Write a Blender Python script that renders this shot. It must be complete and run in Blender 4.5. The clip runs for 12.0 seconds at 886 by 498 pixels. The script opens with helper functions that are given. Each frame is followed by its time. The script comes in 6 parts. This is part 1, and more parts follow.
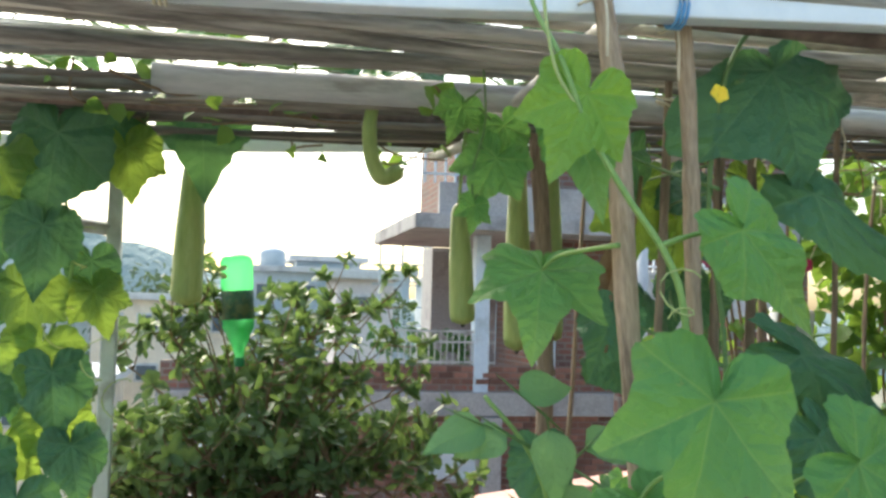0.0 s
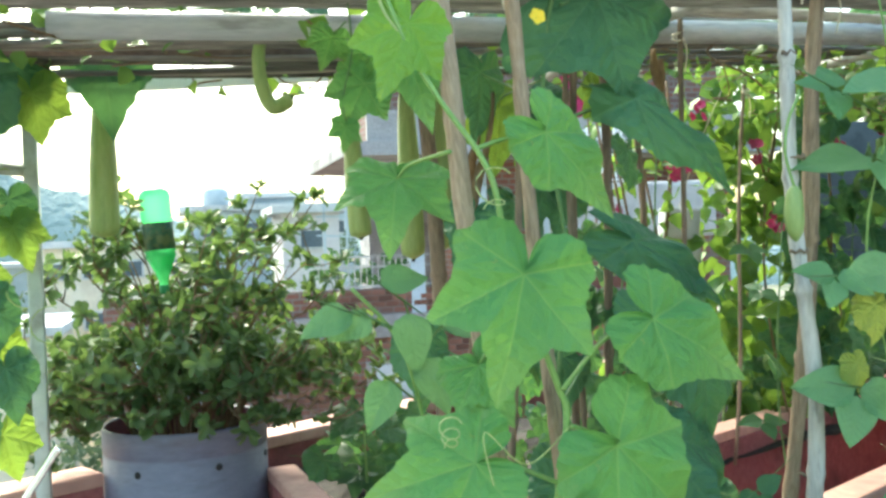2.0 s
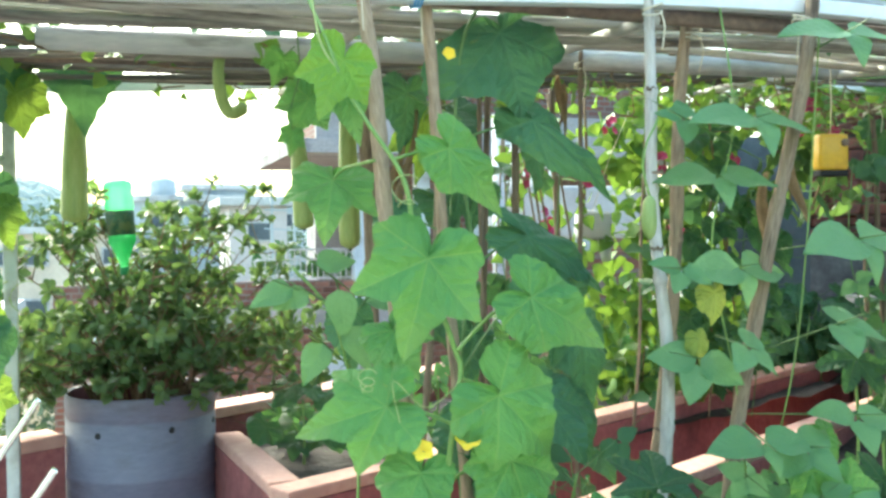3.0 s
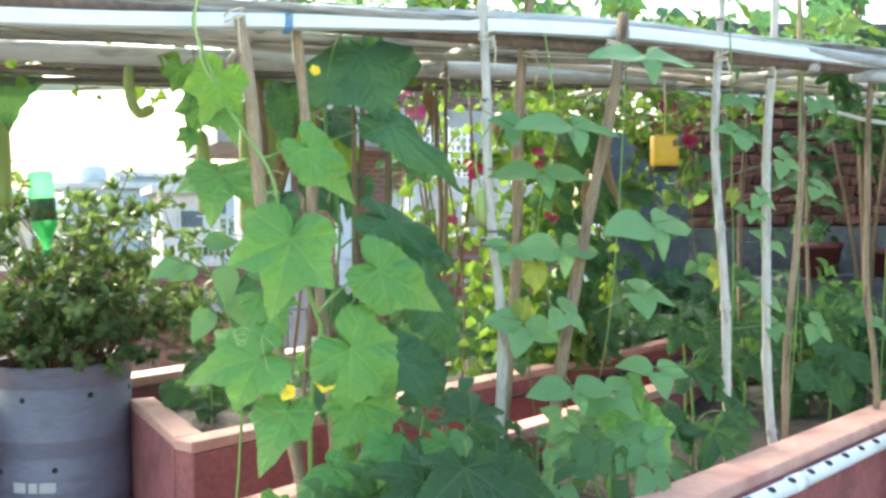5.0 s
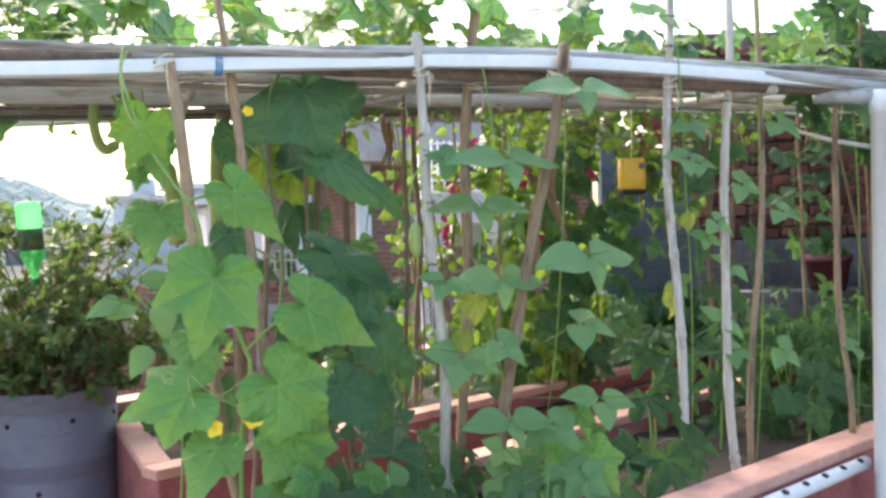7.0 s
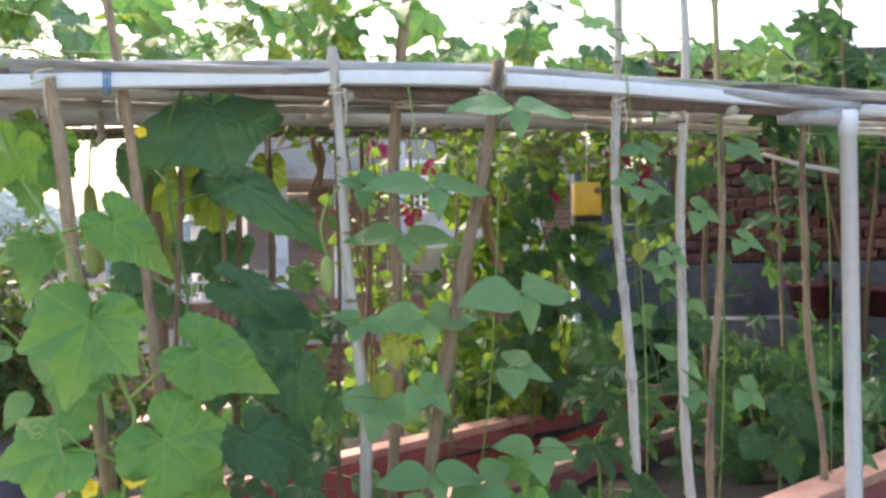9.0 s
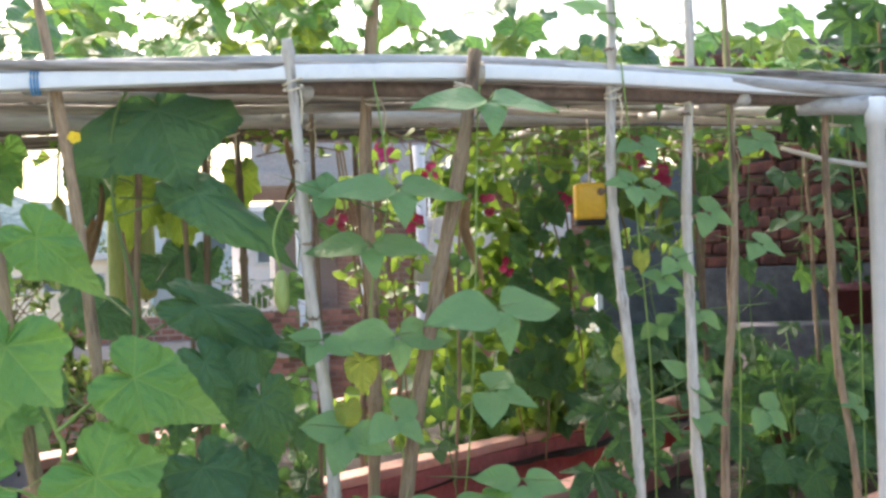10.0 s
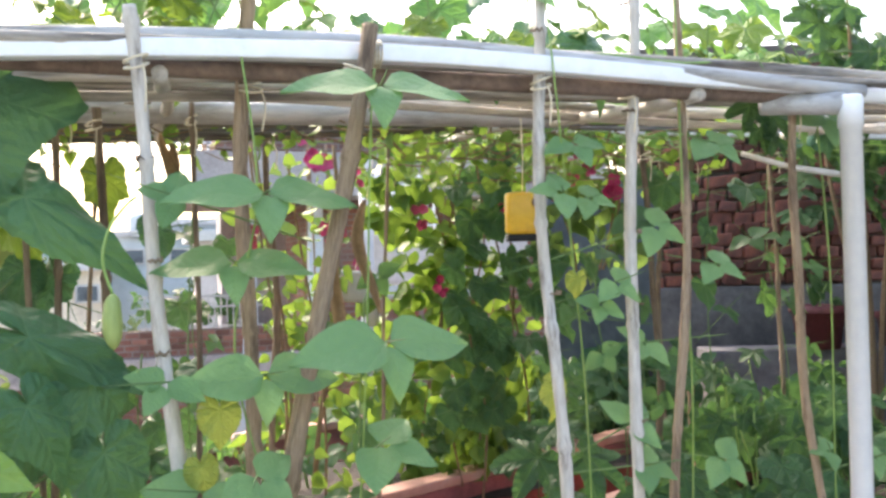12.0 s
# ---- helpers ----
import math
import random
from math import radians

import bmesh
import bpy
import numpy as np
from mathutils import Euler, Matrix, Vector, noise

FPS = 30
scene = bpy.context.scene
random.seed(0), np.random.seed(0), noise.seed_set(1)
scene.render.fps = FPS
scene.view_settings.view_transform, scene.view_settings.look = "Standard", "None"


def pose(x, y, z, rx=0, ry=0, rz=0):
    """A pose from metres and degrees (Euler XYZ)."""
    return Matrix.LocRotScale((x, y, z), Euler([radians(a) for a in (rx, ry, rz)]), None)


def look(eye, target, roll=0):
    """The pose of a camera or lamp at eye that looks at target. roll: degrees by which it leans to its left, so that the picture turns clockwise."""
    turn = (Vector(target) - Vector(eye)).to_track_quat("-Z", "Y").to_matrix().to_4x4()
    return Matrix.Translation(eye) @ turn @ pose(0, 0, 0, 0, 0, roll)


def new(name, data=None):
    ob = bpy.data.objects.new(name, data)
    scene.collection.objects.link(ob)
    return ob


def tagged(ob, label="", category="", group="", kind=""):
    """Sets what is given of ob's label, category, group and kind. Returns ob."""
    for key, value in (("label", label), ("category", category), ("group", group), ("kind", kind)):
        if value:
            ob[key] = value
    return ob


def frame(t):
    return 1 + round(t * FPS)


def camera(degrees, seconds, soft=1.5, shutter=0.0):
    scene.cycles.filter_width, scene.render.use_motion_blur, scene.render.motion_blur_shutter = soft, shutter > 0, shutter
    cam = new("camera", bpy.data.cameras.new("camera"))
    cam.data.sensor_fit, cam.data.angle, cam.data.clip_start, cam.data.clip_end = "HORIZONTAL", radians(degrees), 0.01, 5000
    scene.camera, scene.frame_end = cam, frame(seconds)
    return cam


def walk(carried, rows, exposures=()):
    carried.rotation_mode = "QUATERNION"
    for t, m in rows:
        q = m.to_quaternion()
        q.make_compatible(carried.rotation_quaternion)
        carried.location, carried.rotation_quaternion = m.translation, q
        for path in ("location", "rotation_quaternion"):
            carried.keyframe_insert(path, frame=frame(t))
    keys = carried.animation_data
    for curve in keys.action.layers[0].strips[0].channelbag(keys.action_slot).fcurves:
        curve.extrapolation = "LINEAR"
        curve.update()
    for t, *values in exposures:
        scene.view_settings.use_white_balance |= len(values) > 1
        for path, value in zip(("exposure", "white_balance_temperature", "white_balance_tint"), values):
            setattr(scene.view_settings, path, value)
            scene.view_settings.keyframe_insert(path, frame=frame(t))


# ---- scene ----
cam = camera(51.0, 12.0, 2.9)
PATH = [
    (0, (-0.001, 0.042, 1.576), (0.438, 1.989, 1.711), 1.6),
    (0.5, (0.037, 0.025, 1.584), (0.486, 1.969, 1.712), -0.1),
    (1, (0.075, -0.013, 1.573), (0.52, 1.933, 1.693), -0.8),
    (1.5, (0.125, -0.081, 1.555), (0.535, 1.876, 1.604), -1.4),
    (2, (0.074, -0.179, 1.538), (0.619, 1.745, 1.518), -2.1),
    (2.5, (0.021, -0.343, 1.535), (0.646, 1.556, 1.507), -0.8),
    (4.5, (0.036, -0.886, 1.493), (0.762, 0.978, 1.459), -1.4),
    (5, (0.049, -0.94, 1.517), (0.822, 0.904, 1.463), -0.4),
    (5.5, (0.128, -1.0, 1.535), (0.87, 0.856, 1.471), -0.7),
    (6, (0.194, -1.036, 1.558), (0.895, 0.836, 1.486), -2.2),
    (6.5, (0.231, -1.059, 1.57), (0.927, 0.815, 1.518), -1.8),
    (8.5, (0.52, -1.06, 1.618), (1.129, 0.844, 1.591), 0.0),
    (9, (0.541, -0.922, 1.619), (1.211, 0.962, 1.611), -1.0),
    (9.5, (0.599, -0.86, 1.598), (1.255, 1.029, 1.616), -1.4),
    (10, (0.753, -0.775, 1.627), (1.332, 1.139, 1.631), -1.9),
    (10.5, (0.93, -0.739, 1.648), (1.388, 1.208, 1.64), -2.0),
    (11, (0.976, -0.671, 1.644), (1.414, 1.281, 1.647), -1.4),
    (11.5, (0.998, -0.582, 1.641), (1.524, 1.347, 1.663), -0.9),
    (12, (0.997, -0.473, 1.633), (1.638, 1.422, 1.666), -1.4),
]
walk(cam, [(t, look(eye, target, roll)) for t, eye, target, roll in PATH], [(0.0, 1.72, 6680, 4), (0.5, 1.78, 6700, -2), (1.0, 1.83, 6720, 0), (1.5, 1.99, 6540, -2), (2.0, 2.28, 6460, -6), (2.5, 2.41, 6400, -7), (4.5, 2.46, 6600, -2), (5.0, 2.49, 6680, 2), (5.5, 2.34, 6800, 11), (6.5, 2.13, 6830, 14), (8.5, 1.81, 6860, 17), (9.5, 1.95, 7060, 16), (10.0, 1.99, 7070, 15), (10.5, 1.97, 7060, 16), (11.0, 2.07, 6880, 14), (11.5, 2.05, 7030, 12), (12.0, 2.32, 7160, 16)])

# ---- light ----
SUN_AZ, SUN_EL = radians(-16.0), radians(43.0)      # from +y towards +x, and above the horizon
world = bpy.data.worlds.new("sky")
scene.world = world
world.use_nodes = True
wn = world.node_tree.nodes
sky = wn.new("ShaderNodeTexSky")
sky.sky_type = "NISHITA"
sky.sun_disc = False
sky.sun_elevation, sky.sun_rotation = SUN_EL, SUN_AZ
sky.dust_density, sky.air_density, sky.altitude = 4.0, 1.3, 50.0
world.node_tree.links.new(sky.outputs[0], wn["Background"].inputs[0])
wn["Background"].inputs[1].default_value = 0.15
sun_data = bpy.data.lights.new("sun", "SUN")
sun_data.energy, sun_data.angle, sun_data.color = 1.5, radians(12.0), (1.0, 0.93, 0.82)
sun = new("sun", sun_data)
sun.matrix_world = look((0, 0, 30), (-30 * math.sin(SUN_AZ) * math.cos(SUN_EL), -30 * math.cos(SUN_AZ) * math.cos(SUN_EL), 30 - 30 * math.sin(SUN_EL)))


# ---- materials ----
def nodes_of(name):
    m = bpy.data.materials.new(name)
    m.use_nodes = True
    t = m.node_tree
    return m, t, t.nodes, t.links, t.nodes["Principled BSDF"]


def rgb(c):
    return (*c, 1.0)


def ramp(nt, fac, stops):
    r = nt.nodes.new("ShaderNodeValToRGB")
    while len(r.color_ramp.elements) < len(stops):
        r.color_ramp.elements.new(0.5)
    for e, (p, c) in zip(r.color_ramp.elements, stops):
        e.position, e.color = p, rgb(c)
    nt.links.new(fac, r.inputs[0])
    return r.outputs[0]


def mix(nt, fac, a, b, mode="MIX"):
    n = nt.nodes.new("ShaderNodeMix")
    n.data_type, n.blend_type = "RGBA", mode
    for sock, v in ((n.inputs[0], fac), (n.inputs[6], a), (n.inputs[7], b)):
        if isinstance(v, bpy.types.NodeSocket):
            nt.links.new(v, sock)
        elif isinstance(v, (int, float)):
            sock.default_value = v
        else:
            sock.default_value = rgb(v)
    return n.outputs[2]


def calc(nt, op, a, b=0.0, c=0.0):
    n = nt.nodes.new("ShaderNodeMath")
    n.operation = op
    for sock, v in zip(n.inputs, (a, b, c)):
        if isinstance(v, bpy.types.NodeSocket):
            nt.links.new(v, sock)
        else:
            sock.default_value = v
    return n.outputs[0]


def noise_tex(nt, vec, scale, detail=4.0, rough=0.6):
    n = nt.nodes.new("ShaderNodeTexNoise")
    n.inputs["Scale"].default_value, n.inputs["Detail"].default_value, n.inputs["Roughness"].default_value = scale, detail, rough
    nt.links.new(vec, n.inputs["Vector"])
    return n.outputs["Fac"]


def coords(nt, kind="Object", stretch=(1, 1, 1)):
    c = nt.nodes.new("ShaderNodeTexCoord")
    m = nt.nodes.new("ShaderNodeMapping")
    m.inputs["Scale"].default_value = stretch
    nt.links.new(c.outputs[kind], m.inputs[0])
    return m.outputs[0]


def world_coords(nt, stretch=(1, 1, 1)):
    g = nt.nodes.new("ShaderNodeNewGeometry")
    m = nt.nodes.new("ShaderNodeMapping")
    m.inputs["Scale"].default_value = stretch
    nt.links.new(g.outputs["Position"], m.inputs[0])
    return m.outputs[0]


def surface(name, a, b, stain=None, fine=60.0, broad=3.0, rough=0.7, metal=0.0, bump=0.3, dist=0.004, stretch=(1, 1, 1), rnd=0.0, stain_at=(0.5, 0.68), place=None):
    """A rough two-scale surface: fine grain between a and b, broad stains, a little variation from object to object."""
    m, nt, nd, ln, bs = nodes_of(name)
    v = world_coords(nt, stretch) if place == "world" else coords(nt, "Object", stretch)
    f = noise_tex(nt, v, fine)
    g = noise_tex(nt, v, broad, 5.0, 0.65)
    col = mix(nt, ramp(nt, f, ((0.3, (0, 0, 0)), (0.7, (1, 1, 1)))), a, b)
    if stain:
        col = mix(nt, ramp(nt, g, ((stain_at[0], (0, 0, 0)), (stain_at[1], (1, 1, 1)))), col, stain)
    if rnd:
        o = nd.new("ShaderNodeObjectInfo")
        k = calc(nt, "MULTIPLY_ADD", o.outputs["Random"], 2 * rnd, 1 - rnd)
        h = nd.new("ShaderNodeHueSaturation")
        ln.new(k, h.inputs["Value"])
        ln.new(col, h.inputs["Color"])
        col = h.outputs[0]
    ln.new(col, bs.inputs["Base Color"])
    ln.new(ramp(nt, g, ((0.3, (rough * 0.85,) * 3), (0.7, (min(1, rough * 1.15),) * 3))), bs.inputs["Roughness"])
    bs.inputs["Metallic"].default_value = metal
    if bump:
        bp = nd.new("ShaderNodeBump")
        bp.inputs["Strength"].default_value, bp.inputs["Distance"].default_value = bump, dist
        ln.new(calc(nt, "ADD", f, g), bp.inputs["Height"])
        ln.new(bp.outputs[0], bs.inputs["Normal"])
    return m


def leaf_material(name, young, old, glow, vein=(0.30, 0.42, 0.12), veins=(0, 52, -52, 112, -112), through_part=0.38, rough=0.45, island=False, spots=0.0, edge=0.0, vein_part=0.26):
    """A leaf: paler veins fanning out from the stalk, quilted relief, and light that shines through the blade."""
    m, nt, nd, ln, bs = nodes_of(name)
    if island:
        g = nd.new("ShaderNodeNewGeometry")
        rnd = g.outputs["Random Per Island"]
        vec = world_coords(nt)
    else:
        o = nd.new("ShaderNodeObjectInfo")
        rnd = o.outputs["Random"]
        vec = coords(nt, "UV")
    broad = noise_tex(nt, vec, 3.2 if not island else 9.0)
    fine = noise_tex(nt, vec, 26.0 if not island else 60.0)
    col = mix(nt, rnd, young, old)
    col = mix(nt, ramp(nt, broad, ((0.35, (0, 0, 0)), (0.7, (0.75, 0.75, 0.75)))), col, old)
    if spots:
        col = mix(nt, ramp(nt, noise_tex(nt, vec, 7.0), ((0.66, (0, 0, 0)), (0.74, (spots,) * 3))), col, (0.38, 0.33, 0.08))
    height = fine
    if not island:
        sep = nd.new("ShaderNodeSeparateXYZ")
        ln.new(vec, sep.inputs[0])
        x, y = sep.outputs[0], sep.outputs[1]
        near = None
        for a in veins:
            s, c = math.sin(radians(a)), math.cos(radians(a))
            side = calc(nt, "ABSOLUTE", calc(nt, "SUBTRACT", calc(nt, "MULTIPLY", x, c), calc(nt, "MULTIPLY", y, s)))
            ahead = calc(nt, "ADD", calc(nt, "MULTIPLY", x, s), calc(nt, "MULTIPLY", y, c))
            back = calc(nt, "MULTIPLY", calc(nt, "MAXIMUM", calc(nt, "MULTIPLY", ahead, -1.0), 0.0), 3.0)
            # fine side veins branch off at a slant
            side_v = calc(nt, "PINGPONG", calc(nt, "SUBTRACT", calc(nt, "MULTIPLY", ahead, 7.5), calc(nt, "MULTIPLY", side, 5.5)), 0.5)
            side_v = calc(nt, "ADD", calc(nt, "MULTIPLY", side_v, 0.12), calc(nt, "MULTIPLY", calc(nt, "MAXIMUM", calc(nt, "SUBTRACT", side, 0.17), 0.0), 0.8))
            d = calc(nt, "ADD", calc(nt, "MINIMUM", side, calc(nt, "ADD", side_v, 0.0075)), back)
            near = d if near is None else calc(nt, "MINIMUM", near, d)
        lines = ramp(nt, near, ((0.002, (1, 1, 1)), (0.011, (0, 0, 0))))
        far = calc(nt, "SQRT", calc(nt, "ADD", calc(nt, "MULTIPLY", x, x), calc(nt, "MULTIPLY", y, y)))
        margin = calc(nt, "MULTIPLY", ramp(nt, calc(nt, "ADD", far, calc(nt, "MULTIPLY", broad, 0.5)), ((0.62, (0, 0, 0)), (1.0, (1, 1, 1)))), edge)
        col = mix(nt, margin, col, vein)
        col = mix(nt, calc(nt, "MULTIPLY", lines, vein_part), col, vein)
        height = calc(nt, "ADD", calc(nt, "ADD", calc(nt, "MULTIPLY", fine, 0.45), calc(nt, "MULTIPLY", noise_tex(nt, vec, 9.0), 1.3)), calc(nt, "MULTIPLY", calc(nt, "MINIMUM", calc(nt, "MULTIPLY", near, 14.0), 1.0), 0.7))
    ln.new(col, bs.inputs["Base Color"])
    bs.inputs["Roughness"].default_value = rough
    bs.inputs["Specular IOR Level"].default_value = 0.35
    bp = nd.new("ShaderNodeBump")
    bp.inputs["Strength"].default_value, bp.inputs["Distance"].default_value = (0.6 if len(veins) > 3 else 0.22), 0.008
    ln.new(height, bp.inputs["Height"])
    ln.new(bp.outputs[0], bs.inputs["Normal"])
    tr = nd.new("ShaderNodeBsdfTranslucent")
    ln.new(mix(nt, 0.75, col, glow), tr.inputs["Color"])
    ln.new(bp.outputs[0], tr.inputs["Normal"])
    mx = nd.new("ShaderNodeMixShader")
    mx.inputs[0].default_value = through_part
    ln.new(bs.outputs[0], mx.inputs[1])
    ln.new(tr.outputs[0], mx.inputs[2])
    ln.new(mx.outputs[0], nd["Material Output"].inputs["Surface"])
    return m


def brick_texture(name, c1, c2, mortar, scale=1.0):
    """Brickwork for walls that stay far off."""
    m, nt, nd, ln, bs = nodes_of(name)
    v = coords(nt, "Object")
    sep = nd.new("ShaderNodeSeparateXYZ")
    ln.new(v, sep.inputs[0])
    com = nd.new("ShaderNodeCombineXYZ")
    ln.new(calc(nt, "ADD", sep.outputs[0], sep.outputs[1]), com.inputs[0])
    ln.new(sep.outputs[2], com.inputs[1])
    b = nd.new("ShaderNodeTexBrick")
    b.inputs["Scale"].default_value = scale
    b.inputs["Brick Width"].default_value, b.inputs["Row Height"].default_value, b.inputs["Mortar Size"].default_value = 0.25, 0.105, 0.016
    b.inputs["Color1"].default_value, b.inputs["Color2"].default_value, b.inputs["Mortar"].default_value = rgb(c1), rgb(c2), rgb(mortar)
    ln.new(com.outputs[0], b.inputs["Vector"])
    g = noise_tex(nt, v, 1.3, 6.0, 0.7)
    f = noise_tex(nt, v, 14.0)
    col = mix(nt, ramp(nt, g, ((0.42, (0, 0, 0)), (0.7, (0.7, 0.7, 0.7)))), b.outputs["Color"], (0.16, 0.13, 0.12))
    col = mix(nt, ramp(nt, f, ((0.45, (0, 0, 0)), (0.8, (0.3, 0.3, 0.3)))), col, mortar)
    ln.new(col, bs.inputs["Base Color"])
    bs.inputs["Roughness"].default_value = 0.9
    bp = nd.new("ShaderNodeBump")
    bp.inputs["Strength"].default_value, bp.inputs["Distance"].default_value = 0.6, 0.02
    ln.new(calc(nt, "SUBTRACT", f, b.outputs["Fac"]), bp.inputs["Height"])
    ln.new(bp.outputs[0], bs.inputs["Normal"])
    return m


M_CUKE = leaf_material("cucumber_leaf", (0.145, 0.350, 0.098), (0.095, 0.262, 0.075), (0.24, 0.48, 0.09), through_part=0.34, spots=0.45, edge=0.5, vein_part=0.34)
# deep gourd green, with the shade on these leaves also put into the colour
M_SHADED_GOURD_LEAF = leaf_material("gourd_leaf", (0.074, 0.190, 0.090), (0.046, 0.130, 0.064), (0.17, 0.36, 0.075), vein=(0.15, 0.25, 0.13), through_part=0.18, spots=0.2)
# pale mint tone: the sky's reflection on the blades is put into the colour
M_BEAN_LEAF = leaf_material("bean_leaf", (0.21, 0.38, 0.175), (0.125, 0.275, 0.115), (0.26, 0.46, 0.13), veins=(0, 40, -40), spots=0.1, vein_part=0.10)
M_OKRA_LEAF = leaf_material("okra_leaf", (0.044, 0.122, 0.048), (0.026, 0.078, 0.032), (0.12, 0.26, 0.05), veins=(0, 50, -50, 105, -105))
M_HEART_LEAF = leaf_material("climber_leaf", (0.058, 0.158, 0.058), (0.034, 0.100, 0.040), (0.15, 0.32, 0.07), through_part=0.3, spots=0.1)
M_YOUNG_LEAF = leaf_material("young_cucumber_leaf", (0.26, 0.45, 0.07), (0.19, 0.38, 0.06), (0.36, 0.58, 0.05), through_part=0.36, spots=0.3, edge=0.3, vein_part=0.3)
# gourd leaf copy whose yellow-green holds the look of light from behind
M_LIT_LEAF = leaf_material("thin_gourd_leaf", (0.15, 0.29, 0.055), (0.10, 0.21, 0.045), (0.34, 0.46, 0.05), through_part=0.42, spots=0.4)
# bean leaf darkened for low and back plants: their shade is in the colour
M_SHADED_BEAN_LEAF = leaf_material("bush_leaf", (0.062, 0.155, 0.062), (0.038, 0.100, 0.042), (0.14, 0.29, 0.07), veins=(0, 40, -40), spots=0.1, vein_part=0.12)
M_YELLOW_LEAF = leaf_material("ageing_leaf", (0.34, 0.40, 0.09), (0.22, 0.31, 0.07), (0.42, 0.46, 0.08), spots=0.5)
M_SHRUB = leaf_material("shrub_leaf", (0.140, 0.225, 0.085), (0.062, 0.118, 0.052), (0.26, 0.38, 0.08), island=True, rough=0.32, through_part=0.30)
M_CREEPER = leaf_material("creeper_leaf", (0.19, 0.33, 0.06), (0.065, 0.16, 0.04), (0.28, 0.42, 0.05), island=True, through_part=0.34)
M_TREE = leaf_material("tree_leaf", (0.09, 0.17, 0.05), (0.045, 0.10, 0.035), (0.25, 0.40, 0.08), island=True)
# tree leaf copy greyed for distance, with haze in its colour
M_FAR_TREE = leaf_material("hazy_tree_leaf", (0.10, 0.15, 0.08), (0.06, 0.10, 0.06), (0.18, 0.25, 0.1), island=True, through_part=0.2)
M_STEM = surface("vine_stem", (0.16, 0.30, 0.07), (0.24, 0.36, 0.10), fine=150, broad=20, rough=0.5, bump=0.2, dist=0.001)
M_STALK = surface("leaf_stalk", (0.08, 0.17, 0.05), (0.13, 0.22, 0.07), fine=150, broad=20, rough=0.55, bump=0.1, dist=0.001)
M_TENDRIL = surface("tendril", (0.30, 0.40, 0.12), (0.42, 0.46, 0.18), fine=150, broad=20, rough=0.5, bump=0.1, dist=0.001)
M_TWIG = surface("twig_bark", (0.14, 0.09, 0.05), (0.24, 0.17, 0.10), fine=120, broad=12, rough=0.85, dist=0.002)
M_STICK = surface("dry_stick", (0.27, 0.19, 0.125), (0.43, 0.32, 0.22), (0.10, 0.07, 0.05), fine=40, broad=6, rough=0.8, stretch=(6, 6, 0.8), rnd=0.25, bump=1.0, dist=0.004)
M_DARK_STICK = surface("dark_stick", (0.16, 0.115, 0.08), (0.26, 0.19, 0.13), (0.09, 0.065, 0.05), fine=40, broad=6, rough=0.85, stretch=(6, 6, 0.8), rnd=0.3, bump=0.6, dist=0.003)
M_PALE_STICK = surface("bleached_bamboo", (0.42, 0.40, 0.365), (0.60, 0.58, 0.54), (0.14, 0.12, 0.105), fine=30, broad=9, rough=0.75, stretch=(4, 4, 0.8), bump=0.6, dist=0.002, stain_at=(0.56, 0.72))
M_BAMBOO = surface("weathered_bamboo", (0.35, 0.325, 0.285), (0.54, 0.51, 0.455), (0.10, 0.085, 0.075), fine=26, broad=5, rough=0.75, stretch=(5, 5, 0.5), rnd=0.50, bump=0.5, dist=0.003, stain_at=(0.45, 0.66))
# darker than the near canes, for the far half of the roof
M_DARK_CANE = surface("blackened_cane", (0.15, 0.132, 0.112), (0.27, 0.245, 0.21), (0.06, 0.052, 0.045), fine=26, broad=5, rough=0.8, stretch=(5, 5, 0.5), rnd=0.55, bump=0.5, dist=0.003, stain_at=(0.45, 0.66))
M_PVC = surface("white_pvc", (0.74, 0.79, 0.84), (0.82, 0.86, 0.89), (0.46, 0.47, 0.46), fine=35, broad=5, rough=0.38, bump=0.08, dist=0.001, stain_at=(0.58, 0.80))
M_GREY_PIPE = surface("grey_pipe", (0.36, 0.37, 0.38), (0.46, 0.47, 0.47), (0.20, 0.19, 0.18), fine=30, broad=6, rough=0.5, bump=0.15, dist=0.001, stretch=(0.8, 4, 4))
M_RUST = surface("rusty_pipe", (0.15, 0.105, 0.085), (0.25, 0.18, 0.14), (0.09, 0.065, 0.055), fine=60, broad=9, rough=0.85, dist=0.002)
M_STEEL = surface("painted_steel", (0.50, 0.53, 0.52), (0.62, 0.64, 0.62), (0.30, 0.27, 0.24), fine=40, broad=6, rough=0.45, metal=0.2, bump=0.1, dist=0.001)
M_CHROME = surface("bright_steel", (0.72, 0.72, 0.70), (0.82, 0.82, 0.80), (0.45, 0.43, 0.40), fine=80, broad=9, rough=0.22, metal=1.0, bump=0.05, dist=0.001)
M_OXIDE = surface("red_oxide_render", (0.26, 0.080, 0.083), (0.37, 0.130, 0.125), (0.14, 0.060, 0.058), fine=45, broad=3.5, rough=0.85, bump=0.45, dist=0.004, place="world", stain_at=(0.50, 0.72))
M_RIM = surface("worn_pink_render", (0.50, 0.27, 0.22), (0.62, 0.37, 0.30), (0.30, 0.14, 0.13), fine=40, broad=5, rough=0.8, bump=0.3, dist=0.003, place="world", stain_at=(0.5, 0.75))
# soil colour lowered to hold the shade that plants cast on it
M_SOIL = surface("shaded_soil", (0.014, 0.011, 0.009), (0.032, 0.025, 0.020), (0.045, 0.035, 0.028), fine=30, broad=9, rough=0.95, bump=1.0, dist=0.02, place="world")
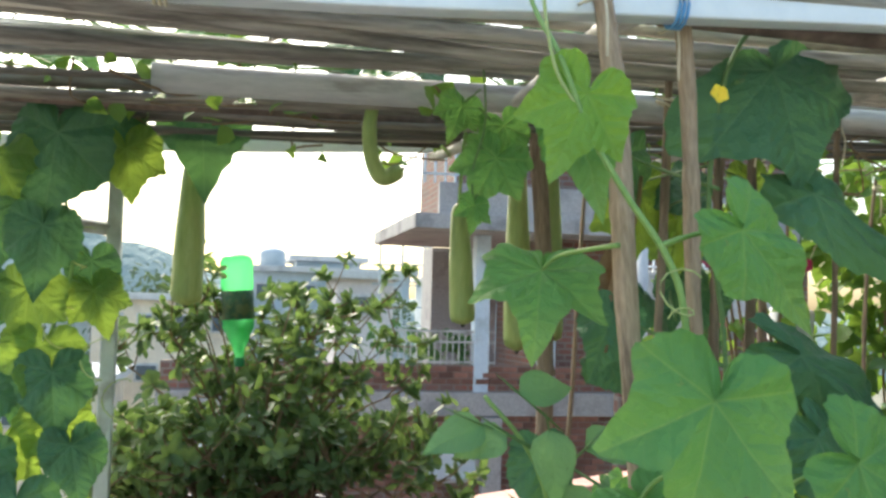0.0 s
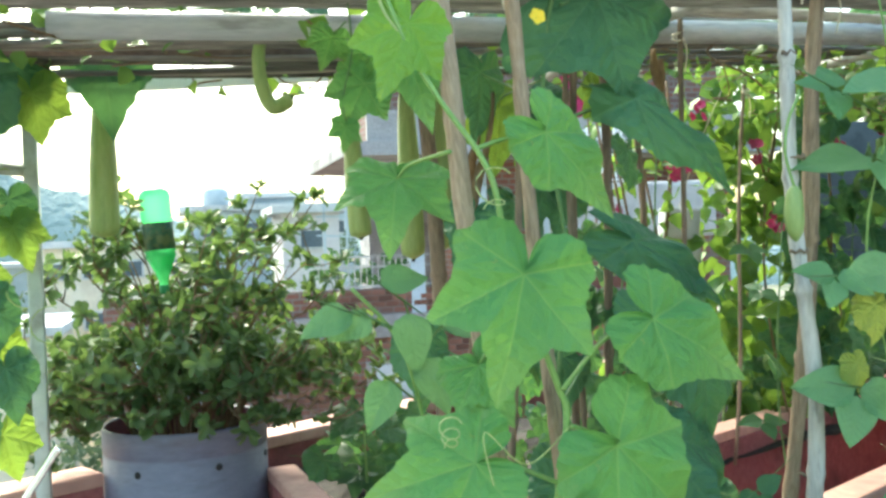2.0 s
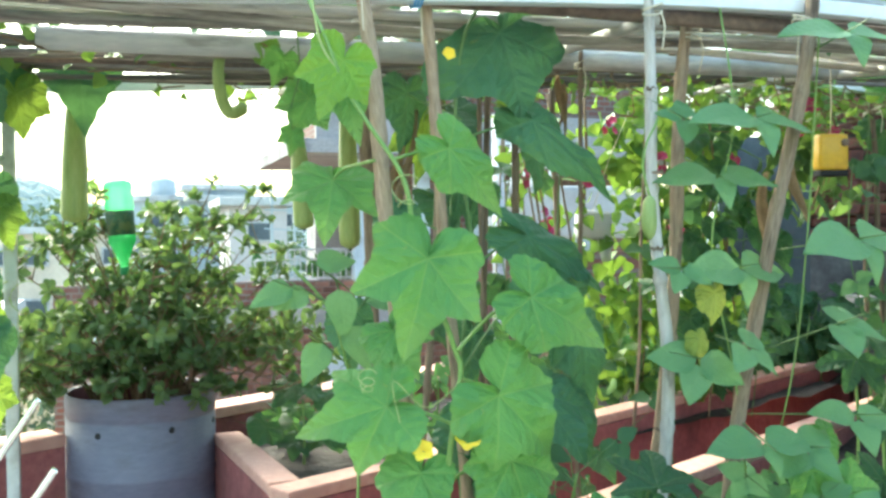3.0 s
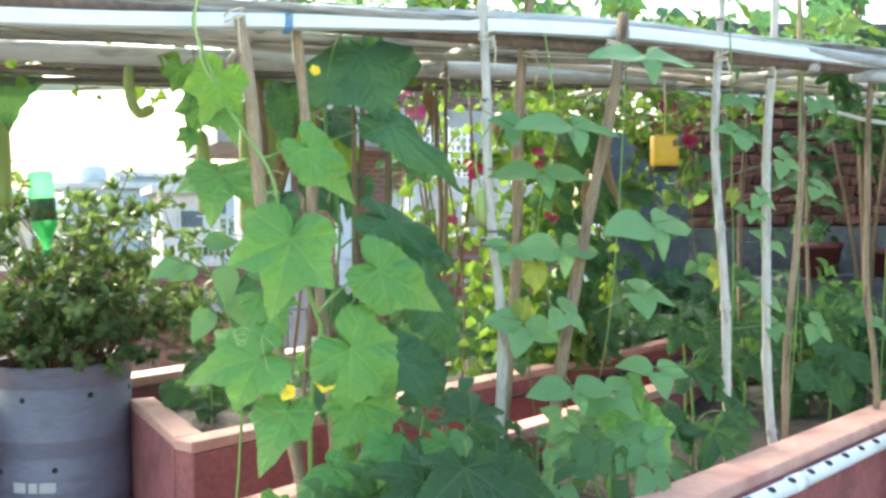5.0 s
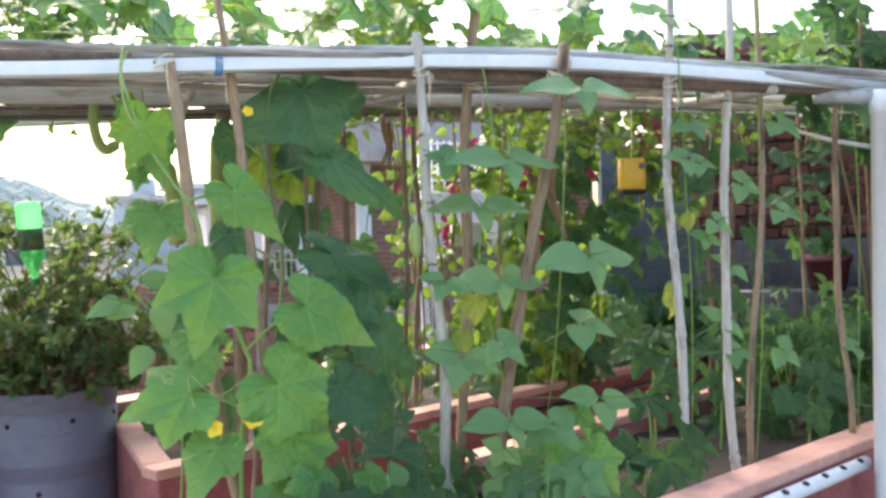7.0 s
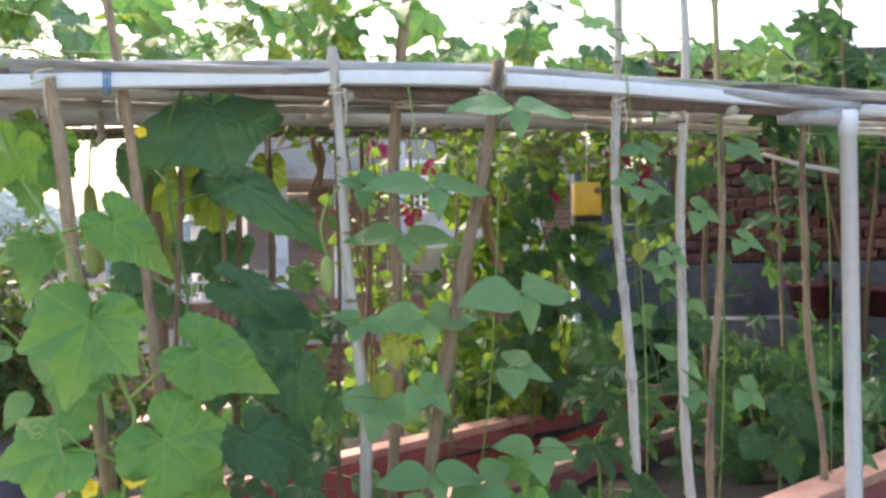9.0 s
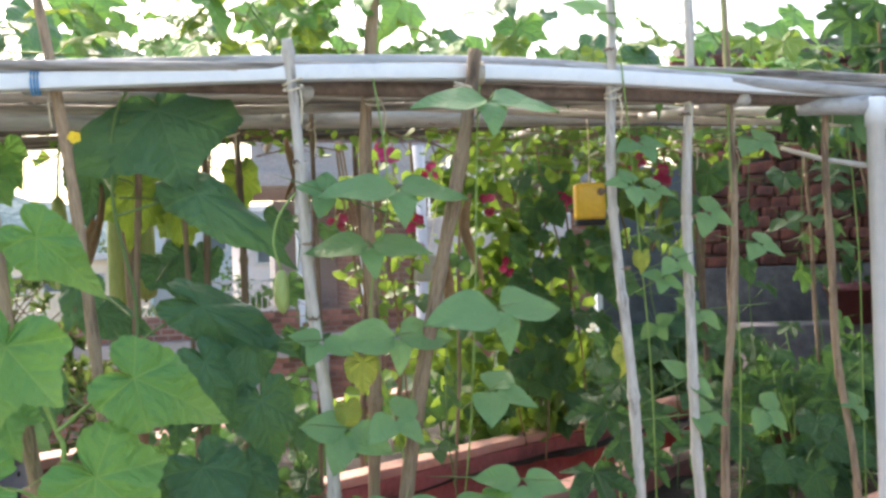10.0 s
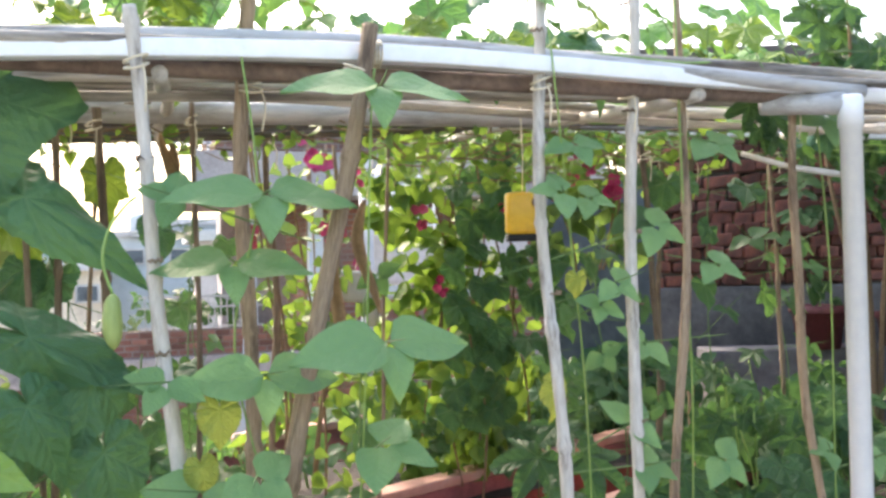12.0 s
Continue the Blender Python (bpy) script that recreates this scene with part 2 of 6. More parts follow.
M_DRUM = surface("blue_grey_plastic", (0.145, 0.148, 0.215), (0.185, 0.188, 0.26), (0.115, 0.108, 0.145), fine=25, broad=3.5, rough=0.5, bump=0.1, dist=0.002, stretch=(1, 1, 3))
M_DRUM_INNER = surface("drum_inner", (0.10, 0.03, 0.05), (0.16, 0.05, 0.07), fine=30, broad=5, rough=0.7)
M_DARK = surface("dark_hole", (0.012, 0.012, 0.014), (0.02, 0.02, 0.022), fine=30, broad=5, rough=0.8, bump=0)
M_YELLOW = surface("yellow_plastic", (0.62, 0.36, 0.02), (0.70, 0.42, 0.03), (0.50, 0.28, 0.03), fine=40, broad=14, rough=0.35, bump=0.05, dist=0.001)
M_FLOWER = surface("magenta_bract", (0.45, 0.02, 0.10), (0.60, 0.05, 0.18), fine=80, broad=30, rough=0.6, bump=0.1, dist=0.001, rnd=0.2)
M_RED_FLOWER = surface("red_petal", (0.38, 0.025, 0.09), (0.48, 0.06, 0.14), fine=80, broad=30, rough=0.6, bump=0.1, dist=0.001, rnd=0.2)
M_PETAL = surface("yellow_petal", (0.85, 0.55, 0.02), (0.90, 0.68, 0.05), fine=80, broad=30, rough=0.55, bump=0.2, dist=0.001)
M_FRUIT = surface("gourd_skin", (0.26, 0.34, 0.10), (0.34, 0.42, 0.14), (0.20, 0.28, 0.08), fine=35, broad=7, rough=0.42, bump=0.12, dist=0.002, stretch=(3, 3, 0.7))
M_DRY = surface("dead_leaf", (0.22, 0.15, 0.08), (0.34, 0.24, 0.13), fine=60, broad=12, rough=0.9, dist=0.003)
M_CONCRETE = surface("grey_concrete", (0.26, 0.26, 0.27), (0.36, 0.36, 0.37), (0.19, 0.19, 0.20), fine=22, broad=1.6, rough=0.9, bump=0.4, dist=0.006)
# darker copy of the grey concrete: the right side's shade is in the colour
M_PLINTH = surface("shaded_concrete", (0.10, 0.10, 0.11), (0.17, 0.17, 0.18), (0.06, 0.06, 0.068), fine=22, broad=2.2, rough=0.9, bump=0.6, dist=0.01)
M_PALE_WALL = surface("pale_render", (0.44, 0.45, 0.46), (0.54, 0.55, 0.55), (0.32, 0.32, 0.33), fine=22, broad=1.2, rough=0.9, bump=0.2, dist=0.006)
M_BLUE_WALL = surface("blue_grey_paint", (0.070, 0.092, 0.110), (0.105, 0.130, 0.150), (0.045, 0.055, 0.065), fine=18, broad=2.6, rough=0.7, bump=0.2, dist=0.004)
M_BLUE_PAINT = surface("pale_blue_paint", (0.42, 0.52, 0.62), (0.50, 0.60, 0.68), (0.34, 0.40, 0.46), fine=18, broad=1.5, rough=0.7, bump=0.1)
M_CREAM = surface("cream_wall", (0.62, 0.55, 0.44), (0.70, 0.63, 0.52), (0.48, 0.42, 0.35), fine=8, broad=0.6, rough=0.9, bump=0.1)
# pink greyed towards blue, so the colour carries the haze
M_PINK = surface("pink_wall", (0.50, 0.46, 0.47), (0.58, 0.54, 0.54), (0.42, 0.40, 0.41), fine=8, broad=0.6, rough=0.9, bump=0.1)
# pale blue-grey for far buildings, the air's haze put into the colour
M_HAZE = surface("distant_haze_grey", (0.36, 0.42, 0.47), (0.44, 0.50, 0.54), (0.30, 0.36, 0.40), fine=3, broad=0.3, rough=0.95, bump=0)
# wooded green paled and blued: haze is part of this colour
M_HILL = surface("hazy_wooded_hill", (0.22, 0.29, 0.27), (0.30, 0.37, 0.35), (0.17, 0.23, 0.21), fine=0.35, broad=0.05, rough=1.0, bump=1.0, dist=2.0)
M_GROUND = surface("far_ground", (0.13, 0.14, 0.09), (0.20, 0.19, 0.14), (0.09, 0.11, 0.06), fine=0.8, broad=0.06, rough=0.95, bump=0.3, dist=0.1)
M_FLOOR = surface("terrace_concrete", (0.20, 0.195, 0.185), (0.28, 0.27, 0.26), (0.15, 0.145, 0.14), fine=30, broad=2.0, rough=0.9, bump=0.3, dist=0.003)
M_BRICK = surface("fired_brick", (0.16, 0.055, 0.042), (0.25, 0.095, 0.07), (0.06, 0.036, 0.036), fine=40, broad=7, rough=0.9, bump=0.5, dist=0.004, rnd=0.45)
M_MORTAR = surface("mortar_bed", (0.10, 0.088, 0.08), (0.16, 0.14, 0.13), (0.07, 0.062, 0.06), fine=40, broad=4, rough=0.95, bump=0.5, dist=0.005)
M_FAR_BRICK = brick_texture("far_brickwork", (0.235, 0.088, 0.062), (0.12, 0.056, 0.045), (0.19, 0.165, 0.15))
M_HOUSE_BRICK = surface("house_brick", (0.145, 0.072, 0.056), (0.225, 0.112, 0.086), (0.10, 0.058, 0.048), fine=14, broad=3, rough=0.9, bump=0.4, dist=0.01, rnd=0.5)
M_POT = surface("terracotta_red_plastic", (0.10, 0.025, 0.03), (0.14, 0.036, 0.04), (0.07, 0.02, 0.022), fine=40, broad=9, rough=0.6, bump=0.1, dist=0.002)
M_TIE = surface("blue_cord", (0.10, 0.32, 0.62), (0.16, 0.40, 0.70), fine=90, broad=30, rough=0.7, bump=0.2, dist=0.001)
M_CORD = surface("cream_cord", (0.62, 0.55, 0.40), (0.70, 0.63, 0.48), fine=90, broad=30, rough=0.8, bump=0.2, dist=0.001)
M_LABEL = surface("bottle_label", (0.02, 0.06, 0.03), (0.04, 0.12, 0.06), (0.10, 0.13, 0.05), fine=60, broad=22, rough=0.4, bump=0, stain_at=(0.5, 0.56))
M_CAP = surface("bottle_cap", (0.02, 0.22, 0.08), (0.03, 0.28, 0.10), fine=60, broad=20, rough=0.4, bump=0)
M_WINDOW, _nt, _nd, _ln, _bs = nodes_of("window_glass")
_bs.inputs["Base Color"].default_value, _bs.inputs["Roughness"].default_value = (0.42, 0.50, 0.56, 1), 0.15
M_BOTTLE, _nt, _nd, _ln, _bs = nodes_of("green_bottle_plastic")
_bs.inputs["Base Color"].default_value, _bs.inputs["Roughness"].default_value = (0.20, 0.74, 0.32, 1), 0.12
_bs.inputs["Transmission Weight"].default_value, _bs.inputs["IOR"].default_value = 0.55, 1.2
_tr = _nd.new("ShaderNodeBsdfTranslucent")
_tr.inputs["Color"].default_value = (0.20, 0.78, 0.34, 1)
_mx = _nd.new("ShaderNodeMixShader")
_mx.inputs[0].default_value = 0.5
_ln.new(_bs.outputs[0], _mx.inputs[1])
_ln.new(_tr.outputs[0], _mx.inputs[2])
_ln.new(_mx.outputs[0], _nd["Material Output"].inputs["Surface"])


# ---- building blocks ----
def finish(bm, name, smooth=True):
    me = bpy.data.meshes.new(name)
    bm.normal_update()
    bm.to_mesh(me)
    bm.free()
    if smooth:
        me.shade_smooth()
    return me


def thing(name, at=(0, 0, 0), label="", category="", group="", kind=""):
    e = new(name)
    e.location = at
    e.empty_display_size = 0.05
    return tagged(e, label, category, group, kind)


def part(name, bm, material, parent=None, label="", smooth=True, at=None):
    """Links a bmesh (or a ready mesh) as one object under a thing or a part."""
    me = bm if isinstance(bm, bpy.types.Mesh) else finish(bm, name, smooth)
    ob = new(name, me)
    if material and not me.materials:
        me.materials.append(material)
    if parent:
        ob.parent = parent
    if at is not None:
        ob.matrix_basis = at
    return tagged(ob, label)


def sole(name, bm, material, label, category, group="", kind="", smooth=True, at=None):
    """A thing made of one mesh."""
    ob = part(name, bm, material, None, label, smooth, at)
    return tagged(ob, "", category, group, kind)


def box(bm, c, d, m=None, bevel=0.0):
    r = bmesh.ops.create_cube(bm, size=1.0)
    mt = Matrix.Translation(c) @ (m or Matrix()) @ Matrix.Diagonal((*d, 1))
    bmesh.ops.transform(bm, matrix=mt, verts=r["verts"])
    if bevel:
        es = list({e for v in r["verts"] for e in v.link_edges})
        bmesh.ops.bevel(bm, geom=es, offset=bevel, segments=2, affect="EDGES", profile=0.6)
    return bm


def boxed(c, d, m=None, bevel=0.0):
    return box(bmesh.new(), c, d, m, bevel)


def tube(bm, pts, radii, n=8, closed=True):
    """A round bar through points, with a radius at each (or one for all)."""
    pts = [Vector(p) for p in pts]
    if isinstance(radii, (int, float)):
        radii = [radii] * len(pts)
    rings = []
    ref = Vector((0.13, 0.31, 0.94))
    for i, p in enumerate(pts):
        d = (pts[min(i + 1, len(pts) - 1)] - pts[max(i - 1, 0)]).normalized()
        a = d.cross(ref)
        if a.length < 0.05:
            a = d.cross(Vector((1, 0, 0)))
        a.normalize()
        b = d.cross(a)
        rings.append([bm.verts.new(p + radii[i] * (math.cos(k * math.tau / n) * a + math.sin(k * math.tau / n) * b)) for k in range(n)])
    for r, s in zip(rings, rings[1:]):
        for k in range(n):
            bm.faces.new((r[k], r[(k + 1) % n], s[(k + 1) % n], s[k]))
    if closed:
        bm.faces.new(rings[0][::-1])
        bm.faces.new(rings[-1])
    return bm


def lathe(bm, profile, n=32, m=None):
    """Turns (radius, z) pairs about the z axis."""
    rings = [[bm.verts.new((r * math.cos(k * math.tau / n), r * math.sin(k * math.tau / n), z)) for k in range(n)] for r, z in profile]
    if m:
        for r in rings:
            for v in r:
                v.co = m @ v.co
    for r, s in zip(rings, rings[1:]):
        for k in range(n):
            bm.faces.new((r[k], r[(k + 1) % n], s[(k + 1) % n], s[k]))
    return bm


def spline(pts, steps=6):
    """Points along a smooth line through pts."""
    p = [Vector(q) for q in pts]
    out = []
    for i in range(len(p) - 1):
        a, b, c, d = p[max(i - 1, 0)], p[i], p[i + 1], p[min(i + 2, len(p) - 1)]
        for k in range(steps):
            t = k / steps
            out.append(0.5 * (2 * b + (c - a) * t + (2 * a - 5 * b + 4 * c - d) * t * t + (3 * b - a - 3 * c + d) * t ** 3))
    return out + [p[-1]]


def stick_mesh(length, r0, r1, seed, nodes=0.22, bend=0.012, n=10, bulge=1.16, ragged=0.0):
    """An upright stick or cane with joints, slightly bent, from z = 0."""
    rng = random.Random(seed)
    ph, ph2 = rng.random() * 6, rng.random() * 6
    zs, nx = [0.0], nodes * (0.4 + rng.random() * 0.6)
    z = 0.0
    marks = set()
    while nx < length - 0.02:
        for dz in (-0.014, 0.0, 0.014):
            zs.append(nx + dz)
        marks.add(nx)
        nx += nodes * rng.uniform(0.75, 1.3)
    k = 0.0
    while k < length:
        zs.append(k)
        k += 0.09
    zs.append(length)
    zs = sorted(set(round(q, 4) for q in zs))
    pts, rad = [], []
    for q in zs:
        t = q / length
        pts.append((bend * math.sin(3.1 * t * 2 + ph) + bend * 0.4 * math.sin(13 * t + ph2), bend * math.sin(2.7 * t * 2 + ph2), q))
        r = r0 + (r1 - r0) * t
        if any(abs(q - m) < 0.003 for m in marks):
            r *= bulge
        rad.append(r * (1 + ragged * rng.uniform(-1, 1)))
    return tube(bmesh.new(), pts, rad, n)


def between(a, b):
    """A pose that stands a z-up thing at a and leans it towards b."""
    d = Vector(b) - Vector(a)
    return Matrix.Translation(a) @ d.to_track_quat("Z", "Y").to_matrix().to_4x4()


def wavy(name, verts, faces, uv=None):
    me = bpy.data.meshes.new(name)
    me.from_pydata(verts, [], faces)
    me.update()
    if uv:
        layer = me.uv_layers.new(name="UVMap")
        for loop in me.loops:
            layer.data[loop.index].uv = uv[loop.vertex_index]
    me.shade_smooth()
    return me


def lobed_leaf(name, outline, seed, teeth=0.022, droop=0.12, cup=0.10, n=72):
    """A leaf blade with lobes: the stalk joins at the origin, the tip points along y, the face looks along z. About 1.2 across."""
    rng = random.Random(seed)
    ph = [rng.random() * 6.28 for _ in range(4)]
    wob = [rng.uniform(-0.05, 0.05) for _ in range(4)]
    verts, uv, faces = [(0, 0, 0)], [(0, 0)], []
    fr = (0.22, 0.45, 0.68, 0.86, 1.0)
    for i in range(n):
        a = i * 360.0 / n
        s = a if a <= 180 else 360 - a
        r = outline[-1][1]
        for (a0, r0), (a1, r1) in zip(outline, outline[1:]):
            if a0 <= s <= a1:
                t = (s - a0) / (a1 - a0)
                r = r0 + (r1 - r0) * t
        th = radians(a)
        r *= 1 + wob[0] * math.sin(th + ph[0]) + wob[1] * math.sin(2 * th + ph[1])
        r += teeth * (((i * 2) % 3) / 2 - 0.5) * (1 if s < 165 else 0)
        for f in fr:
            q = r * f
            x, y = q * math.sin(th), q * math.cos(th)
            z = -droop * q * q * (1.4 if y > 0 else 0.8) - cup * abs(x) ** 1.5 * 0.6
            z += 0.038 * f * f * math.sin(5 * th + ph[2]) + 0.018 * f * f * f * math.sin(9 * th + ph[3])
            z += 0.026 * math.sin(12 * q + 2 * th + ph[0]) * f
            z += 0.06 * f * abs(math.sin(math.pi * s / 54.0))
            verts.append((x, y, z))
            uv.append((x, y))
    k = len(fr)
    for i in range(n):
        j = (i + 1) % n
        faces.append((0, 1 + j * k, 1 + i * k))
        for f in range(k - 1):
            faces.append((1 + i * k + f, 1 + j * k + f, 1 + j * k + f + 1, 1 + i * k + f + 1))
    return wavy(name, verts, faces, uv)


def leaflet_into(verts, uv, faces, base, turn, size, rng, width=0.36, droop=0.25):
    rows, cols = 9, 5
    b = len(verts)
    c, s = math.cos(turn), math.sin(turn)
    ph = rng.random() * 6
    for i in range(rows):
        t = i / (rows - 1)
        w = width * math.sin(math.pi * min(1, t ** 0.72)) ** 0.8 * (1 - 0.35 * t) * 1.25
        for j in range(cols):
            u = (j / (cols - 1)) * 2 - 1
            x, y = u * w, t
            z = -droop * t * t + 0.10 * abs(u) * w * 1.6 - 0.02 * math.sin(9 * t + ph + 3 * u)
            x, y, z = x * size, y * size, z * size
            verts.append((base[0] + x * c + y * s, base[1] - x * s + y * c, base[2] + z))
            uv.append((u * w, t))
    for i in range(rows - 1):
        for j in range(cols - 1):
            q = b + i * cols + j
            faces.append((q, q + 1, q + cols + 1, q + cols))


def trifoliate(name, seed):
    """Three leaflets on one stalk; the tip points along y."""
    rng = random.Random(seed)
    verts, uv, faces = [], [], []
    leaflet_into(verts, uv, faces, (0, 0.10, 0), rng.uniform(-0.1, 0.1), 0.56, rng, 0.36, 0.16)
    leaflet_into(verts, uv, faces, (0.02, 0.02, 0), radians(86 + rng.uniform(-10, 10)), 0.66, rng, 0.33, 0.14)
    leaflet_into(verts, uv, faces, (-0.02, 0.02, 0), radians(-86 + rng.uniform(-10, 10)), 0.66, rng, 0.33, 0.14)
    return wavy(name, verts, faces, uv)


def paired(name, seed):
    """Two broad side leaflets spread like wings, with a small one between them."""
    rng = random.Random(seed)
    verts, uv, faces = [], [], []
    leaflet_into(verts, uv, faces, (0, 0.06, 0), rng.uniform(-0.3, 0.3), 0.40, rng, 0.34, 0.5)
    leaflet_into(verts, uv, faces, (0.02, 0.02, 0), radians(84 + rng.uniform(-9, 9)), 0.78, rng, 0.31, 0.12)
    leaflet_into(verts, uv, faces, (-0.02, 0.02, 0), radians(-84 + rng.uniform(-9, 9)), 0.74, rng, 0.31, 0.12)
    return wavy(name, verts, faces, uv)


def single_leaf(name, seed, width=0.36):
    rng = random.Random(seed)
    verts, uv, faces = [], [], []
    leaflet_into(verts, uv, faces, (0, 0, 0), 0, 1.0, rng, width)
    return wavy(name, verts, faces, uv)


STAR = ((0, 0.86), (6, 0.73), (16, 0.57), (29, 0.49), (42, 0.55), (51, 0.65), (56, 0.67), (63, 0.56), (80, 0.455), (94, 0.46), (106, 0.53), (114, 0.47), (138, 0.41), (158, 0.32), (172, 0.19), (180, 0.05))
LONG = ((0, 0.98), (6, 0.80), (18, 0.60), (34, 0.50), (48, 0.49), (60, 0.51), (76, 0.45), (100, 0.42), (126, 0.44), (146, 0.38), (164, 0.26), (174, 0.15), (180, 0.04))
BROAD = ((0, 0.82), (6, 0.70), (17, 0.58), (31, 0.52), (44, 0.57), (53, 0.65), (60, 0.58), (80, 0.48), (97, 0.52), (105, 0.54), (113, 0.48), (130, 0.45), (152, 0.36), (170, 0.20), (180, 0.05))
ROUND = ((0, 1.00), (6, 0.84), (16, 0.68), (32, 0.58), (50, 0.55), (70, 0.50), (98, 0.46), (124, 0.46), (150, 0.38), (172, 0.20), (180, 0.05))
SHIELD = ((0, 1.00), (7, 0.88), (22, 0.74), (44, 0.72), (58, 0.80), (68, 0.84), (76, 0.78), (90, 0.70), (106, 0.46), (130, 0.34), (160, 0.24), (174, 0.12), (180, 0.04))
HEART = ((0, 0.80), (8, 0.68), (24, 0.58), (48, 0.53), (76, 0.49), (108, 0.46), (136, 0.43), (160, 0.31), (174, 0.16), (180, 0.05))
PALM = ((0, 0.86), (9, 0.74), (17, 0.56), (24, 0.42), (31, 0.52), (40, 0.72), (50, 0.78), (60, 0.68), (70, 0.50), (80, 0.38), (92, 0.46), (104, 0.60), (115, 0.50), (128, 0.28), (150, 0.18), (180, 0.05))
LEAF_CUKE = [lobed_leaf("cucumber_blade", (STAR, LONG, BROAD, STAR)[i], 11 + i, droop=0.10 + 0.05 * i) for i in range(4)]
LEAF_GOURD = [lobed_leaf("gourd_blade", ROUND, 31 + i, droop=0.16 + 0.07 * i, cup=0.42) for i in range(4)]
LEAF_OKRA = [lobed_leaf("okra_blade", PALM, 51 + i, teeth=0.012, n=90) for i in range(3)]
LEAF_BEAN = [trifoliate("bean_blade", 71 + i) for i in range(4)]
LEAF_YOUNG = [lobed_leaf("young_blade", STAR, 181, droop=0.16)]
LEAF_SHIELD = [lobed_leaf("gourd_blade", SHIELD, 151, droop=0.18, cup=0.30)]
LEAF_PAIR = [paired("bean_blade", 171 + i) for i in range(3)]
LEAF_PALE = [single_leaf("soft_blade", 161 + i, 0.30) for i in range(3)]
LEAF_HEART = [lobed_leaf("heart_blade", HEART, 121 + i, teeth=0.008, droop=0.2, n=48) for i in range(3)]
LEAF_LIT = [lobed_leaf("thin_blade", BROAD, 131 + i, droop=0.2 + 0.1 * i) for i in range(2)]
LEAF_BUSH = [trifoliate("bush_blade", 141 + i) for i in range(3)]
LEAF_SINGLE = [single_leaf("single_blade", 91 + i) for i in range(3)]
for _set, _m in ((LEAF_CUKE, M_CUKE), (LEAF_GOURD, M_SHADED_GOURD_LEAF), (LEAF_OKRA, M_OKRA_LEAF), (LEAF_BEAN, M_BEAN_LEAF), (LEAF_SINGLE, M_OKRA_LEAF), (LEAF_HEART, M_HEART_LEAF), (LEAF_SHIELD, M_SHADED_GOURD_LEAF), (LEAF_YOUNG, M_YOUNG_LEAF), (LEAF_PALE, M_BEAN_LEAF), (LEAF_PAIR, M_BEAN_LEAF), (LEAF_LIT, M_LIT_LEAF), (LEAF_BUSH, M_SHADED_BEAN_LEAF)):
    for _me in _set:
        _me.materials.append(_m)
LEAF_OLD = [lobed_leaf("ageing_blade", HEART, 101 + i, droop=0.5, cup=0.4) for i in range(2)]
for _me in LEAF_OLD:
    _me.materials.append(M_YELLOW_LEAF)


def leaf_pose(at, size, tip, tilt=15.0, turn=0.0, wide=1.0):
    """at: where the stalk joins. tip: the way the tip points in the upright x-z plane, degrees (0 along +x, -90 down). tilt: how far the
    face leans up from looking along -y. turn: how far it turns about the upright."""
    f = Vector((0, -1, 0))
    t = Vector((math.cos(radians(tip)), 0, math.sin(radians(tip))))
    side = t.cross(f)
    m = Matrix((side, t, f)).transposed().to_4x4()
    r = Euler((radians(-tilt), 0, radians(turn))).to_matrix().to_4x4()
    return Matrix.Translation(at) @ r @ m @ Matrix.Diagonal((size * wide, size, size, 1))


def leaf(parent, mesh, at, size, tip, tilt=15.0, turn=0.0, label="", name="leaf", wide=1.0):
    ob = new(name, mesh)
    ob.parent = parent
    ob.matrix_basis = leaf_pose(at, size, tip, tilt, turn, wide)
    return tagged(ob, label)


def blade_cloud(name, spots, material, parent=None, shape=0, label="", kind="stuff"):
    """Many small leaves as one mesh. spots: (place, size, way of the tip, way of the face)."""
    verts, faces = [], []
    prof = ((0.0, 0.05), (0.3, 0.19), (0.65, 0.27), (0.9, 0.17)) if shape == 0 else ((0.0, 0.10), (0.18, 0.42), (0.5, 0.34), (0.85, 0.12))
    for p, s, d, nrm in spots:
        side = d.cross(nrm)
        if side.length < 1e-3:
            continue
        side.normalize()
        up = side.cross(d)
        b = len(verts)
        for t, w in prof:
            c = p + d * (t * s) - up * (0.22 * t * t * s)
            for u in (-1, 0, 1):
                verts.append(c + side * (u * w * s) + up * (0.10 * abs(u) * s))
        verts.append(p + d * s - up * (0.22 * s))
        for i in range(len(prof) - 1):
            for j in range(2):
                q = b + i * 3 + j
                faces.append((q, q + 1, q + 4, q + 3))
        q = b + (len(prof) - 1) * 3
        faces += [(q, q + 1, b + len(prof) * 3), (q + 1, q + 2, b + len(prof) * 3)]
    me = bpy.data.meshes.new(name)
    me.from_pydata(verts, [], faces)
    me.update()
    me.shade_smooth()
    ob = part(name, me, material, parent, label)
    if kind:
        tagged(ob, kind=kind)
    return ob


def unit(rng):
    while True:
        v = Vector((rng.uniform(-1, 1), rng.uniform(-1, 1), rng.uniform(-1, 1)))
        if 0.1 < v.length < 1:
            return v.normalized()


# ---- the large structure ----
sole("ground", boxed((0, 200, -9.1), (2400, 2400, 0.2)), M_GROUND, "hazy town ground far below the roof terrace", "ground", kind="structure", smooth=False)
sole("floor", boxed((1.4, 0.3, -0.15), (10.0, 9.0, 0.30)), M_FLOOR, "weathered concrete roof terrace floor", "floor", kind="structure", smooth=False)
